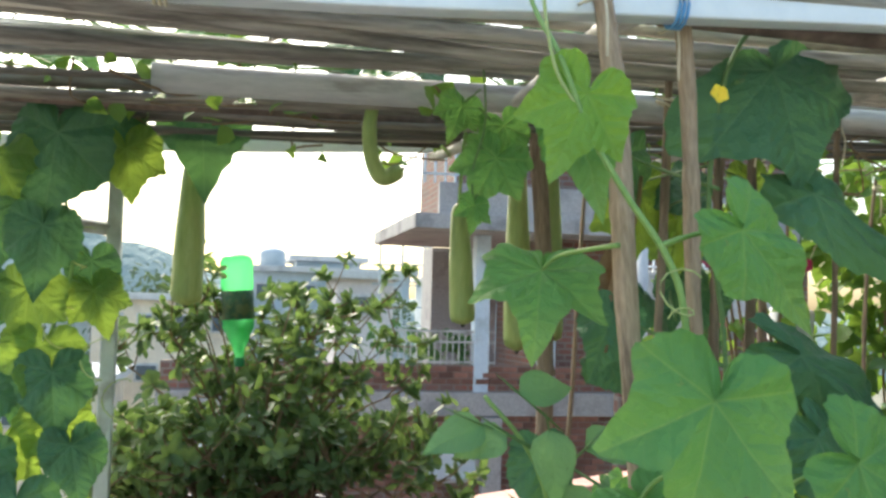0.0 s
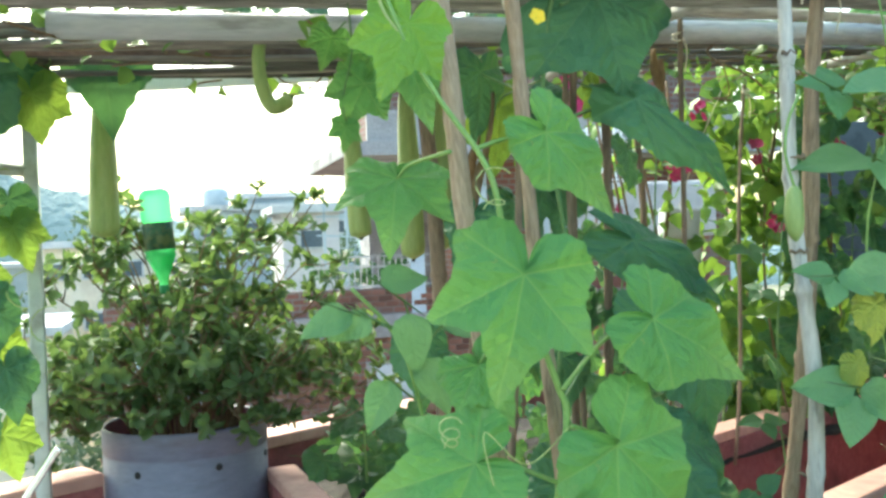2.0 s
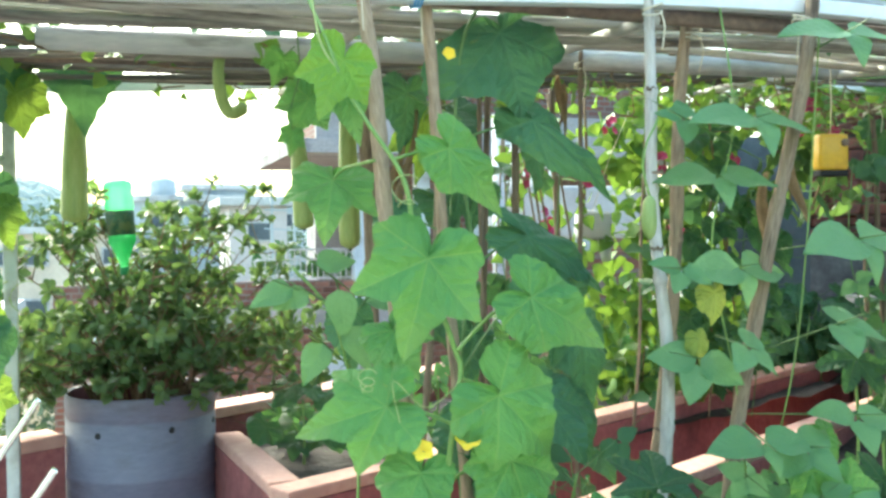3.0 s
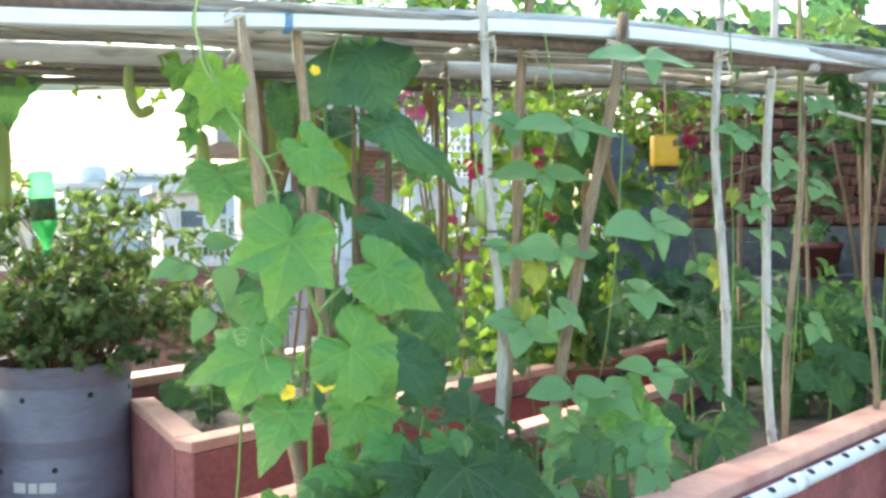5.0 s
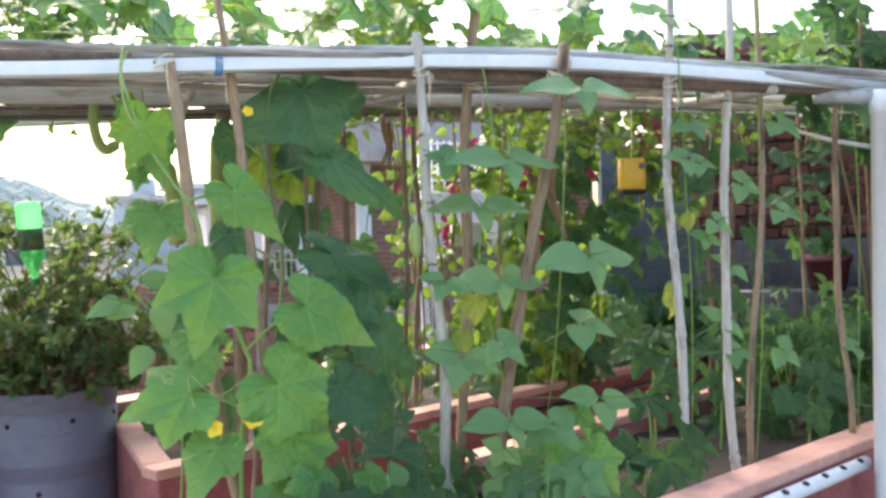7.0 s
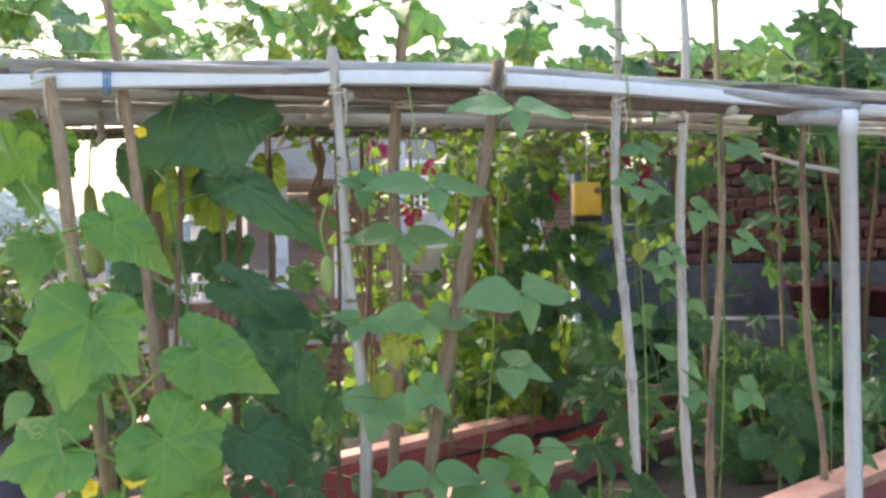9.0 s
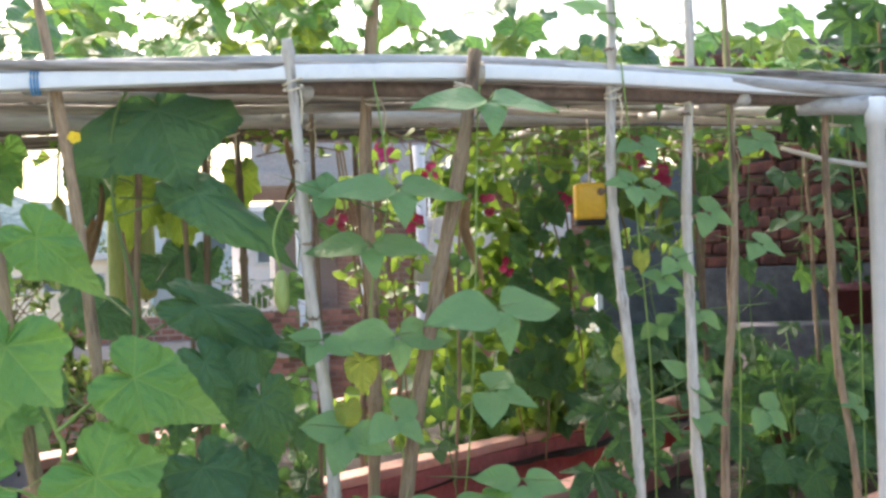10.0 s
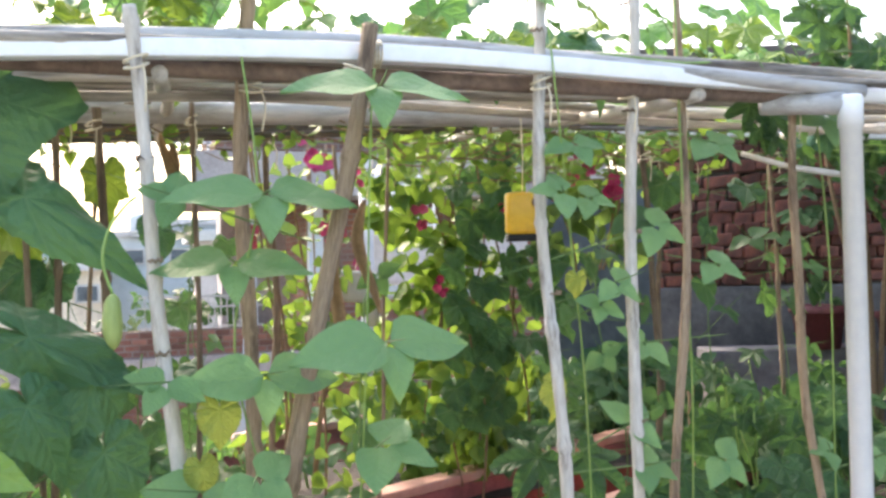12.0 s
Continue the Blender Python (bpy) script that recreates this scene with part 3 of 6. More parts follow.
sole("building_below", boxed((1.4, 0.3, -4.65), (9.8, 8.8, 8.7)), M_CREAM, "rendered block of the house under the terrace", "building", kind="structure", smooth=False)

U, V = Vector((0.930, 0.3665)), Vector((-0.3665, 0.930))
ORIGIN = Vector((1.294, 0.651))


def plan(u, v, z=None):
    p = ORIGIN + U * u + V * v
    return Vector((p.x, p.y, z)) if z is not None else p


def prism(corners, z0, z1, bevel=0.0):
    bm = bmesh.new()
    lo = [bm.verts.new((c[0], c[1], z0)) for c in corners]
    hi = [bm.verts.new((c[0], c[1], z1)) for c in corners]
    n = len(corners)
    bm.faces.new(lo[::-1])
    bm.faces.new(hi)
    for i in range(n):
        bm.faces.new((lo[i], lo[(i + 1) % n], hi[(i + 1) % n], hi[i]))
    bmesh.ops.recalc_face_normals(bm, faces=bm.faces)
    if bevel:
        bmesh.ops.bevel(bm, geom=[e for e in bm.edges], offset=bevel, segments=2, affect="EDGES", profile=0.6)
    return bm


def run(u0, v0, u1, v1, width):
    """Corners of a wall whose outer edge goes from (u0, v0) to (u1, v1); it thickens to the left of its way."""
    a, b = plan(u0, v0), plan(u1, v1)
    d = (b - a).normalized()
    side = Vector((-d.y, d.x)) * width
    return [a, b, b + side, a + side]


def planter(name, walls, soil, rim, label):
    t = thing(name, (0, 0, 0), label, "planter", "concrete planters")
    for w in walls:
        part("wall", prism(w, 0.0, rim - 0.035, 0.006), M_OXIDE, t, smooth=False)
        c = sum(w, Vector((0, 0))) / 4
        cap = [c + (p - c) + (p - c).normalized() * 0.006 for p in w]
        part("coping", prism(cap, rim - 0.0345, rim, 0.008), M_RIM, t, "worn pinkish top edge", smooth=False)
    bm = bmesh.new()
    bmesh.ops.create_grid(bm, x_segments=40, y_segments=12, size=0.5)
    for q in bm.verts:
        s, w = q.co.x + 0.5, q.co.y + 0.5
        a, b = plan(soil[0], soil[2]), plan(soil[1], soil[2])
        c, d = plan(soil[0] + soil[4], soil[3]), plan(soil[1], soil[3])
        p = (a * (1 - s) + b * s) * (1 - w) + (c * (1 - s) + d * s) * w
        q.co = (p.x, p.y, rim - 0.09 + 0.03 * noise.noise((p.x * 5, p.y * 5, 1.0)) + 0.012 * noise.noise((p.x * 23, p.y * 23, 4.0)))
    part("soil", bm, M_SOIL, t, "garden soil darkened for plant shade")
    return t


RIM = 0.90
planter("front_planter", [run(-0.75, 0.035, 3.4, 0.13, 0.115), run(-0.75, 0.70, 3.4, 1.06, 0.085), run(-0.66, 0.155, -0.66, 0.70, 0.09)],
        (-0.67, 3.4, 0.12, 0.98, 0.0), RIM, "long red oxide concrete planter with pinkish worn rim")
planter("back_planter", [run(-0.42, 1.36, 3.6, 1.69, 0.09), run(-0.335, 1.455, -0.16, 2.10, 0.085)],
        (-0.36, 2.95, 1.45, 2.42, 0.17), RIM, "long red oxide planter built against the parapet")
para = thing("parapet", (0, 0, 0), "low red oxide roof parapet with pale coping", "parapet", kind="structure")
for u0, u1 in ((-2.6, -0.655), (-0.205, 2.9)):      # the drum stands in the gap
    v0, v1 = 1.97 + 0.1545 * (u0 + 2.6), 1.97 + 0.1545 * (u1 + 2.6)
    part("wall", prism(run(u0, v0 + 0.01, u1, v1 + 0.01, 0.11), 0.0, 0.895, 0.005), M_OXIDE, para, smooth=False)
    part("coping", prism(run(u0, v0, u1, v1, 0.13), 0.8955, 0.935, 0.009), M_RIM, para, "pale worn coping", smooth=False)

# drip pipe with drilled holes along the front planter
dp = thing("drip_pipe", (0, 0, 0), "white plastic pipe with drilled holes along the planter", "pipe")
a, b = plan(-0.7, 0.012, 0.848), plan(1.25, 0.055, 0.848)
part("pipe", tube(bmesh.new(), [a.lerp(b, i / 8) for i in range(9)], 0.021, 16), M_PVC, dp)
hole = finish(lathe(bmesh.new(), ((0.0001, 0.0012), (0.0075, 0.0012), (0.0085, 0.0)), 12), "hole")
hole.materials.append(M_DARK)
for i in range(17):
    p = a.lerp(b, (i + 0.5) / 17)
    part("hole", hole, None, dp, at=Matrix.Translation(p + Vector((0.004, -0.0095, 0.0180))) @ pose(0, 0, 0, 28, 0, 21.5) @ Matrix.Diagonal((1.9, 1.25, 1, 1)))
for u in (0.55, -0.2):
    p = a.lerp(b, (u + 0.7) / 1.95)
    part("joint", tube(bmesh.new(), [p - Vector((*U, 0)) * 0.03, p + Vector((*U, 0)) * 0.03], 0.0235, 16), M_PVC, dp)

# ---- the trellis ----
tr = thing("trellis", (0, 0, 0), "flat trellis roof of bamboo canes and pipes on posts", "trellis")
BEAM_Y = 1.112


def bar(pts, w, h):
    """A square bar along a slightly bent line that runs mostly along x."""
    bm = bmesh.new()
    rings = [[bm.verts.new(p + Vector((0, dy * w / 2, dz * h / 2))) for dy, dz in ((-1, -1), (1, -1), (1, 1), (-1, 1))] for p in pts]
    for r, q in zip(rings, rings[1:]):
        for k in range(4):
            bm.faces.new((r[k], r[(k + 1) % 4], q[(k + 1) % 4], q[k]))
    bm.faces.new(rings[0][::-1])
    bm.faces.new(rings[-1])
    bmesh.ops.recalc_face_normals(bm, faces=bm.faces)
    long = [e for e in bm.edges if abs(e.verts[0].co.x - e.verts[1].co.x) > 1e-4]
    bmesh.ops.bevel(bm, geom=long, offset=0.003, segments=2, affect="EDGES", profile=0.6)
    return bm


part("front_beam", bar(spline([(-1.33, 1.112, 1.925), (-0.4, 1.112, 1.928), (0.10, 1.112, 1.942), (0.53, 1.112, 1.969), (1.05, 1.112, 1.998), (1.45, 1.114, 2.008), (1.75, 1.120, 2.004), (2.10, 1.136, 1.996), (2.47, 1.160, 1.990)], 5), 0.036, 0.031), M_PVC, tr, "white painted square bar")
part("top_pole", tube(bmesh.new(), spline([(0.35, 1.155, 1.995), (1.0, 1.148, 2.026), (1.45, 1.145, 2.036), (1.75, 1.140, 2.026), (2.15, 1.128, 2.002), (2.50, 1.125, 1.984)], 4), 0.016, 10), M_GREY_PIPE, tr, "weathered grey pole lashed on the beam")
part("side_pipe", tube(bmesh.new(), [(2.42, 1.135, 1.980), (3.4, 1.26, 1.985), (4.9, 1.43, 1.99)], 0.017, 12), M_PVC, tr, "white plastic pipe")
part("far_beam", bar(spline([(-1.2, 2.40, 1.93), (-0.2, 2.40, 1.966), (0.35, 2.40, 1.998), (1.2, 2.40, 2.050), (2.0, 2.40, 2.076), (3.0, 2.40, 2.090), (4.4, 2.40, 2.095)], 5), 0.030, 0.030), M_PVC, tr, "white painted square bar")
part("post", lathe(bmesh.new(), ((0.0225, 0.0), (0.0225, 1.90), (0.026, 1.90), (0.026, 1.962), (0.0225, 1.968), (0.001, 1.969)), 24, pose(2.441, 1.098, 0)), M_PVC, tr, "white plastic pipe post")
part("elbow", tube(bmesh.new(), [(2.28, 1.18, 1.955), (2.35, 1.15, 1.955), (2.434, 1.110, 1.953)], [0.021, 0.023, 0.025], 20), M_GREY_PIPE, tr)
part("left_post", boxed((-0.275, 2.33, 1.0), (0.034, 0.034, 2.0), None, 0.003), M_STEEL, tr, "pale painted steel post")
part("side_rail", tube(bmesh.new(), [(-0.29, 2.33, 1.75), (-0.95, 1.78, 1.80)], 0.019, 4), M_STEEL, tr, "pale painted steel rail")
part("right_post", tube(bmesh.new(), [(4.5, 2.40, 0.0), (4.5, 2.40, 2.01)], 0.024, 14), M_PVC, tr)
rng = random.Random(5)
CANES = []
for i in range(5):
    bm = stick_mesh(5.2, 0.0105 + 0.0025 * (i % 3), 0.0065 + 0.002 * (i % 2), 200 + i, nodes=0.34, bend=0.022, n=10, bulge=1.16)
    CANES.append(finish(bm, "cane"))
    CANES[-1].materials.append(M_BAMBOO)
DARK_CANES = []
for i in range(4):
    DARK_CANES.append(finish(stick_mesh(5.2, 0.0100 + 0.002 * (i % 3), 0.006, 210 + i, nodes=0.34, bend=0.026, n=9, bulge=1.18), "cane"))
    DARK_CANES[-1].materials.append(M_DARK_CANE)
lie = pose(0, 0, 0, 0, 90, 0)


def risen(y):
    """The far side of the roof rises along x; a cane at y takes its share of that."""
    hinge = Matrix.Translation((0.2, 0, 1.99))
    return hinge @ pose(0, 0, 0, 0, -2.5 * (y - 1.15) / 1.25, 0) @ hinge.inverted()


for i, y in enumerate((1.195, 1.235, 1.275, 1.32, 1.36, 1.41, 1.45, 1.50, 1.55, 1.60, 1.66, 1.80, 1.85, 1.90, 1.96, 2.02, 2.08, 2.15, 2.21)):
    flip = i % 2
    x0 = rng.uniform(-1.35, -0.95) if not flip else rng.uniform(3.9, 4.3)
    m = Matrix.Translation((x0, y + rng.uniform(-0.02, 0.02), 2.002 + rng.uniform(-0.004, 0.014))) @ pose(0, 0, 0, 0, 0, (180 if flip else 0) + rng.uniform(-1.6, 1.6)) @ lie @ pose(0, 0, 0, 0, 0, rng.uniform(0, 360))
    part("cane", CANES[i % 5] if y < 1.82 else DARK_CANES[i % 4], None, tr, at=risen(y) @ m)
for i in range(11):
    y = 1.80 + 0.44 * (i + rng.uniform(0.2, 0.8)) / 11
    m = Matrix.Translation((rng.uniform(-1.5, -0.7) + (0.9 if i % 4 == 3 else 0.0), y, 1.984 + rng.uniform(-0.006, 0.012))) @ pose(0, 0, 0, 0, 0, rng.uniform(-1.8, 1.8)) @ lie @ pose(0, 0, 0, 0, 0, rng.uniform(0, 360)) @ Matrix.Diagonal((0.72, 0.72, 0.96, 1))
    part("cane", DARK_CANES[i % 4], None, tr, at=risen(y) @ m)
for i in range(5):
    m = Matrix.Translation((rng.uniform(-1.3, -1.0), 1.175 + 0.10 * i, 1.984 + rng.uniform(-0.004, 0.004))) @ pose(0, 0, 0, 0, 0, rng.uniform(-1.2, 1.2)) @ lie @ pose(0, 0, 0, 0, 0, rng.uniform(0, 360))
    part("cane", CANES[(i + 2) % 5], None, tr, at=m)
part("thick_pipe", tube(bmesh.new(), [(-0.155, 1.745, 1.978), (0.6, 1.742, 1.990), (1.5, 1.75, 2.005), (2.1, 1.74, 2.012)], 0.027, 20), M_GREY_PIPE, tr, "grey plastic pipe with a cut end")
part("dark_pipe", tube(bmesh.new(), [(-1.3, 1.165, 1.976), (0.3, 1.160, 1.981), (2.4, 1.165, 1.974)], 0.017, 12), M_RUST, tr, "dark rusty pipe")
part("rusty_pipe", tube(bmesh.new(), [(-1.2, 1.95, 1.972), (0.4, 1.95, 1.975)], 0.016, 12), M_RUST, tr, "rusty iron pipe")
for x0, x1 in ((-1.05, -1.03), (0.52, 0.50), (1.05, 1.10), (2.10, 1.98), (3.2, 3.25)):
    bm = stick_mesh(1.24, 0.014, 0.012, int(900 + x0 * 100), nodes=0.28)
    part("crossbar", bm, M_PALE_STICK, tr, at=between((x0, 1.135, 1.972), (x1, 2.38, 1.972 + 0.03 * (x1 - 0.2))))
part("stub", stick_mesh(0.235, 0.007, 0.006, 77, nodes=0.2, bend=0.003, n=8), M_PALE_STICK, tr, at=between((2.43, 1.118, 1.800), (2.332, 1.317, 1.866)))
for x, zt in ((0.53, 1.969), (-0.1, 1.936), (1.41, 2.007)):
    bm = bmesh.new()
    for k in range(3):
        tube(bm, [(x + 0.006 * k + 0.026 * 0, BEAM_Y + 0.024 * math.cos(q), zt + 0.024 * math.sin(q)) for q in [j * math.tau / 12 for j in range(13)]], 0.0022, 5)
    part("tie", bm, M_TIE if x == 0.53 else M_CORD, tr, "blue plastic cord" if x == 0.53 else "cream cord")


# ---- stakes ----
def stake(top, foot, r, pale, seed, label, ragged=0.11, tie_at=None):
    d = (Vector(top) - Vector(foot)).length
    t = thing("plant_stake", foot, label, "stake", "plant stakes")
    t.matrix_basis = between(foot, top)
    bm = stick_mesh(d, r * 1.08, r * 0.9, seed, nodes=0.19 if pale else 0.26, bend=0.013, n=10, bulge=1.22, ragged=ragged)
    part("cane", bm, M_PALE_STICK if pale else (M_DARK_STICK if pale is None else M_STICK), t)
    if pale:
        rng = random.Random(seed)
        h = 0.12
        while h < d - 0.05:
            a0, span = rng.uniform(0, 6.28), rng.uniform(2.5, 4.5)
            arc = [(r * 1.06 * math.cos(a0 + span * k / 8), r * 1.06 * math.sin(a0 + span * k / 8), h + 0.004 * math.sin(3 * k)) for k in range(9)]
            part("node", tube(bmesh.new(), arc, [0.0008, 0.002, 0.003, 0.0034, 0.003, 0.0034, 0.003, 0.002, 0.0008], 5), M_DARK_STICK, t, "dark scarred joint")
            h += rng.uniform(0.14, 0.26)
    if tie_at:
        q = (tie_at - foot[2]) / (top[2] - foot[2]) * d
        for k in range(2):
            ring = [((r + 0.003) * math.cos(a) * 1.25, (r + 0.003) * math.sin(a) * 1.25, q + 0.012 * k + 0.006 * math.sin(a + k)) for a in [m * math.tau / 12 for m in range(13)]]
            part("tie", tube(bmesh.new(), ring, 0.0022, 5), M_CORD, t, "cream cord")
        part("tie_end", tube(bmesh.new(), spline([(r + 0.004, -0.004, q), (r + 0.012, -0.012, q - 0.03), (r + 0.006, -0.012, q - 0.075)], 4), 0.0018, 5), M_CORD, t)
    return t


PALE = "bleached pale bamboo stake standing in the planter"
BROWN = "split brown wooden stake standing in the planter"
DARKS = "thin dark stick supporting the climbing plants"
for i, (tp, ft, r, pale, lab) in enumerate((
        ((0.416, 1.083, 1.965), (0.585, 1.150, 0.80), 0.0145, False, BROWN),
        ((0.510, 1.150, 2.36), (0.690, 1.20, 0.80), 0.0115, False, BROWN),
        ((1.006, 1.073, 2.06), (1.102, 1.19, 0.80), 0.0125, True, PALE),
        ((1.386, 1.077, 2.05), (1.182, 1.10, 0.80), 0.0150, False, BROWN),
        ((1.214, 1.17, 2.42), (1.210, 1.44, 0.80), 0.0145, False, BROWN),
        ((1.704, 1.085, 2.42), (1.820, 1.195, 0.80), 0.0118, True, PALE),
        ((1.938, 1.165, 2.42), (1.998, 1.20, 0.80), 0.0122, True, PALE),
        ((2.080, 1.185, 2.45), (2.076, 1.215, 0.80), 0.0095, False, BROWN),
        ((2.362, 1.19, 2.00), (2.535, 1.335, 0.80), 0.0100, False, BROWN))):
    stake(tp, ft, r, pale, 300 + i, lab, tie_at=1.962)
stake((0.640, 2.0, 2.02), (0.718, 2.0, 0.0), 0.0200, None, 320, "thick grey wooden pole under the trellis", 0.03)
for i, (x, y, z, ang) in enumerate(((0.80, 1.50, 2.0, 3), (0.87, 1.56, 2.0, -2), (0.93, 1.60, 1.98, 2), (1.13, 1.62, 2.0, 1), (0.70, 1.47, 1.98, -3), (1.40, 2.32, 2.05, 0), (1.78, 2.33, 2.0, -2), (2.72, 2.32, 2.02, 2), (2.86, 2.30, 2.02, -1), (0.92, 2.35, 2.0, -3), (3.2, 2.3, 2.05, 1), (2.55, 2.1, 2.0, 2))):
    foot = (x + 0.03 * ang, y + 0.05, 0.80 if y > 1.9 else 0.0)
    stake((x, y, z), foot, 0.0062 + 0.002 * (i % 3), None, 340 + i, DARKS, tie_at=z - 0.045)

# ---- potted shrub in a drum ----
DC = Vector((0.072, 2.589, 0.0))
drum = thing("drum_planter", DC, "blue-grey plastic drum used as a flower pot", "plant pot")
R = 0.228
prof = [(0.001, 0.02), (R * 0.93, 0.02), (R * 0.96, 0.03)]
for z, r in ((0.30, 1.0), (0.55, 1.0), (0.566, 0.988), (0.572, 0.988), (0.588, 1.0), (0.600, 1.018), (0.612, 1.018), (0.622, 1.0), (0.742, 1.0), (0.748, 0.985), (0.754, 1.0), (0.792, 1.0), (0.800, 1.02), (0.812, 1.02), (0.820, 1.0), (0.974, 1.0), (0.978, 0.982), (0.983, 1.004), (1.046, 1.006), (1.052, 1.0), (1.050, 0.965), (0.99, 0.955)):
    prof.append((R * r, z))
part("body", lathe(bmesh.new(), prof, 48), M_DRUM, drum)
part("liner", lathe(bmesh.new(), ((R * 0.954, 1.046), (R * 0.95, 0.98), (R * 0.95, 0.86)), 48), M_DRUM_INNER, drum, "dark maroon inner wall")
bm = lathe(bmesh.new(), ((R * 0.95, 0.880), (R * 0.6, 0.905), (R * 0.3, 0.915), (0.001, 0.92)), 30)
for v in bm.verts:
    v.co.z += 0.012 * noise.noise(v.co * 18)
part("soil", bm, M_SOIL, drum)
for ang, z in ((-124, 0.945), (-69, 0.952), (-98, 0.712), (-150, 0.70), (-20, 0.95)):
    c, s = math.cos(radians(ang)), math.sin(radians(ang))
    part("hole", hole, None, drum, "drilled hole", at=Matrix.Translation((c * R * 1.0, s * R * 1.0, z)) @ pose(0, 0, 0, 90, 0, ang + 90) @ Matrix.Diagonal((1.15, 1.15, 1.5, 1)))
# a smear of white lettering that cannot be read
for k, w in enumerate((0.046, 0.030, 0.052)):
    ang = -128 + 12 * k
    c, s = math.cos(radians(ang)), math.sin(radians(ang))
    part("marking", boxed((0, 0, 0), (w, 0.002, 0.034), None, 0.0008), M_PALE_WALL, drum, "worn white marking", at=Matrix.Translation((c * R * 1.001, s * R * 1.001, 0.655)) @ pose(0, 0, 0, 0, 0, ang + 90))

shrub = thing("potted_shrub", DC + Vector((0, 0, 0.985)), "bushy small-leaved shrub growing in the drum", "shrub")
rng = random.Random(8)
spots = []


def rosette(end, way, count, size):
    """A whorl of blunt leaves round the end of a twig."""
    for _ in range(count):
        d = (way * rng.uniform(0.1, 0.9) + unit(rng)).normalized()
        spots.append((end - way * rng.uniform(0, 0.03), size * rng.uniform(0.7, 1.2), d, (way + unit(rng) * 0.7).normalized()))


for i in range(66):
    az = rng.uniform(0, math.tau) if i < 44 else (rng.uniform(math.pi, math.tau) if i < 52 else rng.choice((rng.uniform(2.7, 3.9), rng.uniform(-0.7, 0.4))))
    up = (rng.uniform(0.0, 1.0) if i < 44 else (rng.uniform(0.0, 0.35) if i < 52 else rng.uniform(-0.05, 0.45))) if i > 8 else rng.uniform(0.75, 1.0)
    wide = math.sqrt(max(0.05, 1 - (0.85 * up) ** 2)) * rng.uniform(0.55, 1.0)
    end = Vector((0.60 * math.cos(az) * wide, 0.36 * math.sin(az) * wide, 0.05 + 0.58 * up))
    if end.y < 0.14 and abs(end.x + 0.036) < 0.07 and end.z > 0.42:
        end.x += 0.11 if end.x > -0.036 else -0.10
    b0 = Vector((0.10 * math.cos(az), 0.04 + 0.08 * math.sin(az), -0.07))
    mid = b0.lerp(end, 0.5) + Vector((-0.06 * math.cos(az), -0.04 * math.sin(az), 0.06 + 0.08 * (1 - up)))
    pts = spline([b0, mid, end], 6)
    bm = bmesh.new()
    tube(bm, pts, [0.0050 - 0.0034 * k / (len(pts) - 1) for k in range(len(pts))], 6)
    rosette(end, (end - pts[-3]).normalized(), 10, 0.046)
    for _ in range(9):
        s = pts[rng.randrange(4, len(pts))]
        e = s + Vector((rng.uniform(-0.11, 0.11), rng.uniform(-0.10, 0.10), rng.uniform(0.0, 0.13)))
        if e.y < 0.14 and abs(e.x + 0.036) < 0.065 and e.z > 0.44:
            continue
        tube(bm, [s, s.lerp(e, 0.5) + Vector((0, 0, -0.008)), e], [0.003, 0.002, 0.001], 5)
        rosette(e, (e - s).normalized(), 9, 0.040)
    part("branch", bm, M_TWIG, shrub)
blade_cloud("foliage", spots, M_SHRUB, shrub)
sack = boxed((0, 0, 0.16), (0.20, 0.09, 0.32), None, 0.02)
bmesh.ops.subdivide_edges(sack, edges=list(sack.edges), cuts=3, use_grid_fill=True)
for v in sack.verts:
    v.co += 0.03 * Vector((noise.noise(v.co * 9), noise.noise(v.co * 9 + Vector((5, 0, 0))), 0.3 * noise.noise(v.co * 7)))
sole("plastic_sack", sack, M_BLUE_PAINT, "crumpled pale blue plastic sack leaning on the parapet", "sack", at=pose(0.03, 2.93, 0.930, 0, 0, 20))

# ---- upturned bottle ----
bot = thing("upturned_bottle", (0.018, 2.50, 1.443), "green plastic drinks bottle turned upside down on a cane", "bottle")
bot.matrix_basis = pose(0.028, 2.68, 1.408, 0, -4, 0) @ Matrix.Scale(1.03, 4)
bp = [(0.0005, 0.026), (0.012, 0.026), (0.0125, 0.034), (0.016, 0.048), (0.024, 0.068), (0.034, 0.092), (0.041, 0.105), (0.0425, 0.112), (0.0405, 0.117), (0.0425, 0.122), (0.0420, 0.130), (0.0400, 0.170), (0.0415, 0.205), (0.0430, 0.214), (0.0430, 0.262), (0.0440, 0.272), (0.0440, 0.283), (0.0380, 0.296), (0.026, 0.302), (0.014, 0.298), (0.0005, 0.292)]
body = part("body", lathe(bmesh.new(), bp, 36), M_BOTTLE, bot)
body.visible_shadow = False
part("label", lathe(bmesh.new(), ((0.0422, 0.128), (0.0438, 0.130), (0.0422, 0.168), (0.0436, 0.203), (0.0424, 0.205)), 36), M_LABEL, bot, "dark green paper label with pale smudges")
part("cap", lathe(bmesh.new(), ((0.0005, 0.002), (0.0135, 0.002), (0.014, 0.004), (0.014, 0.024), (0.0125, 0.026)), 20), M_CAP, bot, "green screw cap")
part("cane", tube(bmesh.new(), [(0.004, -0.03, -0.46), (0.002, -0.01, -0.2), (0, 0, 0.003)], 0.005, 8), M_STICK, bot)

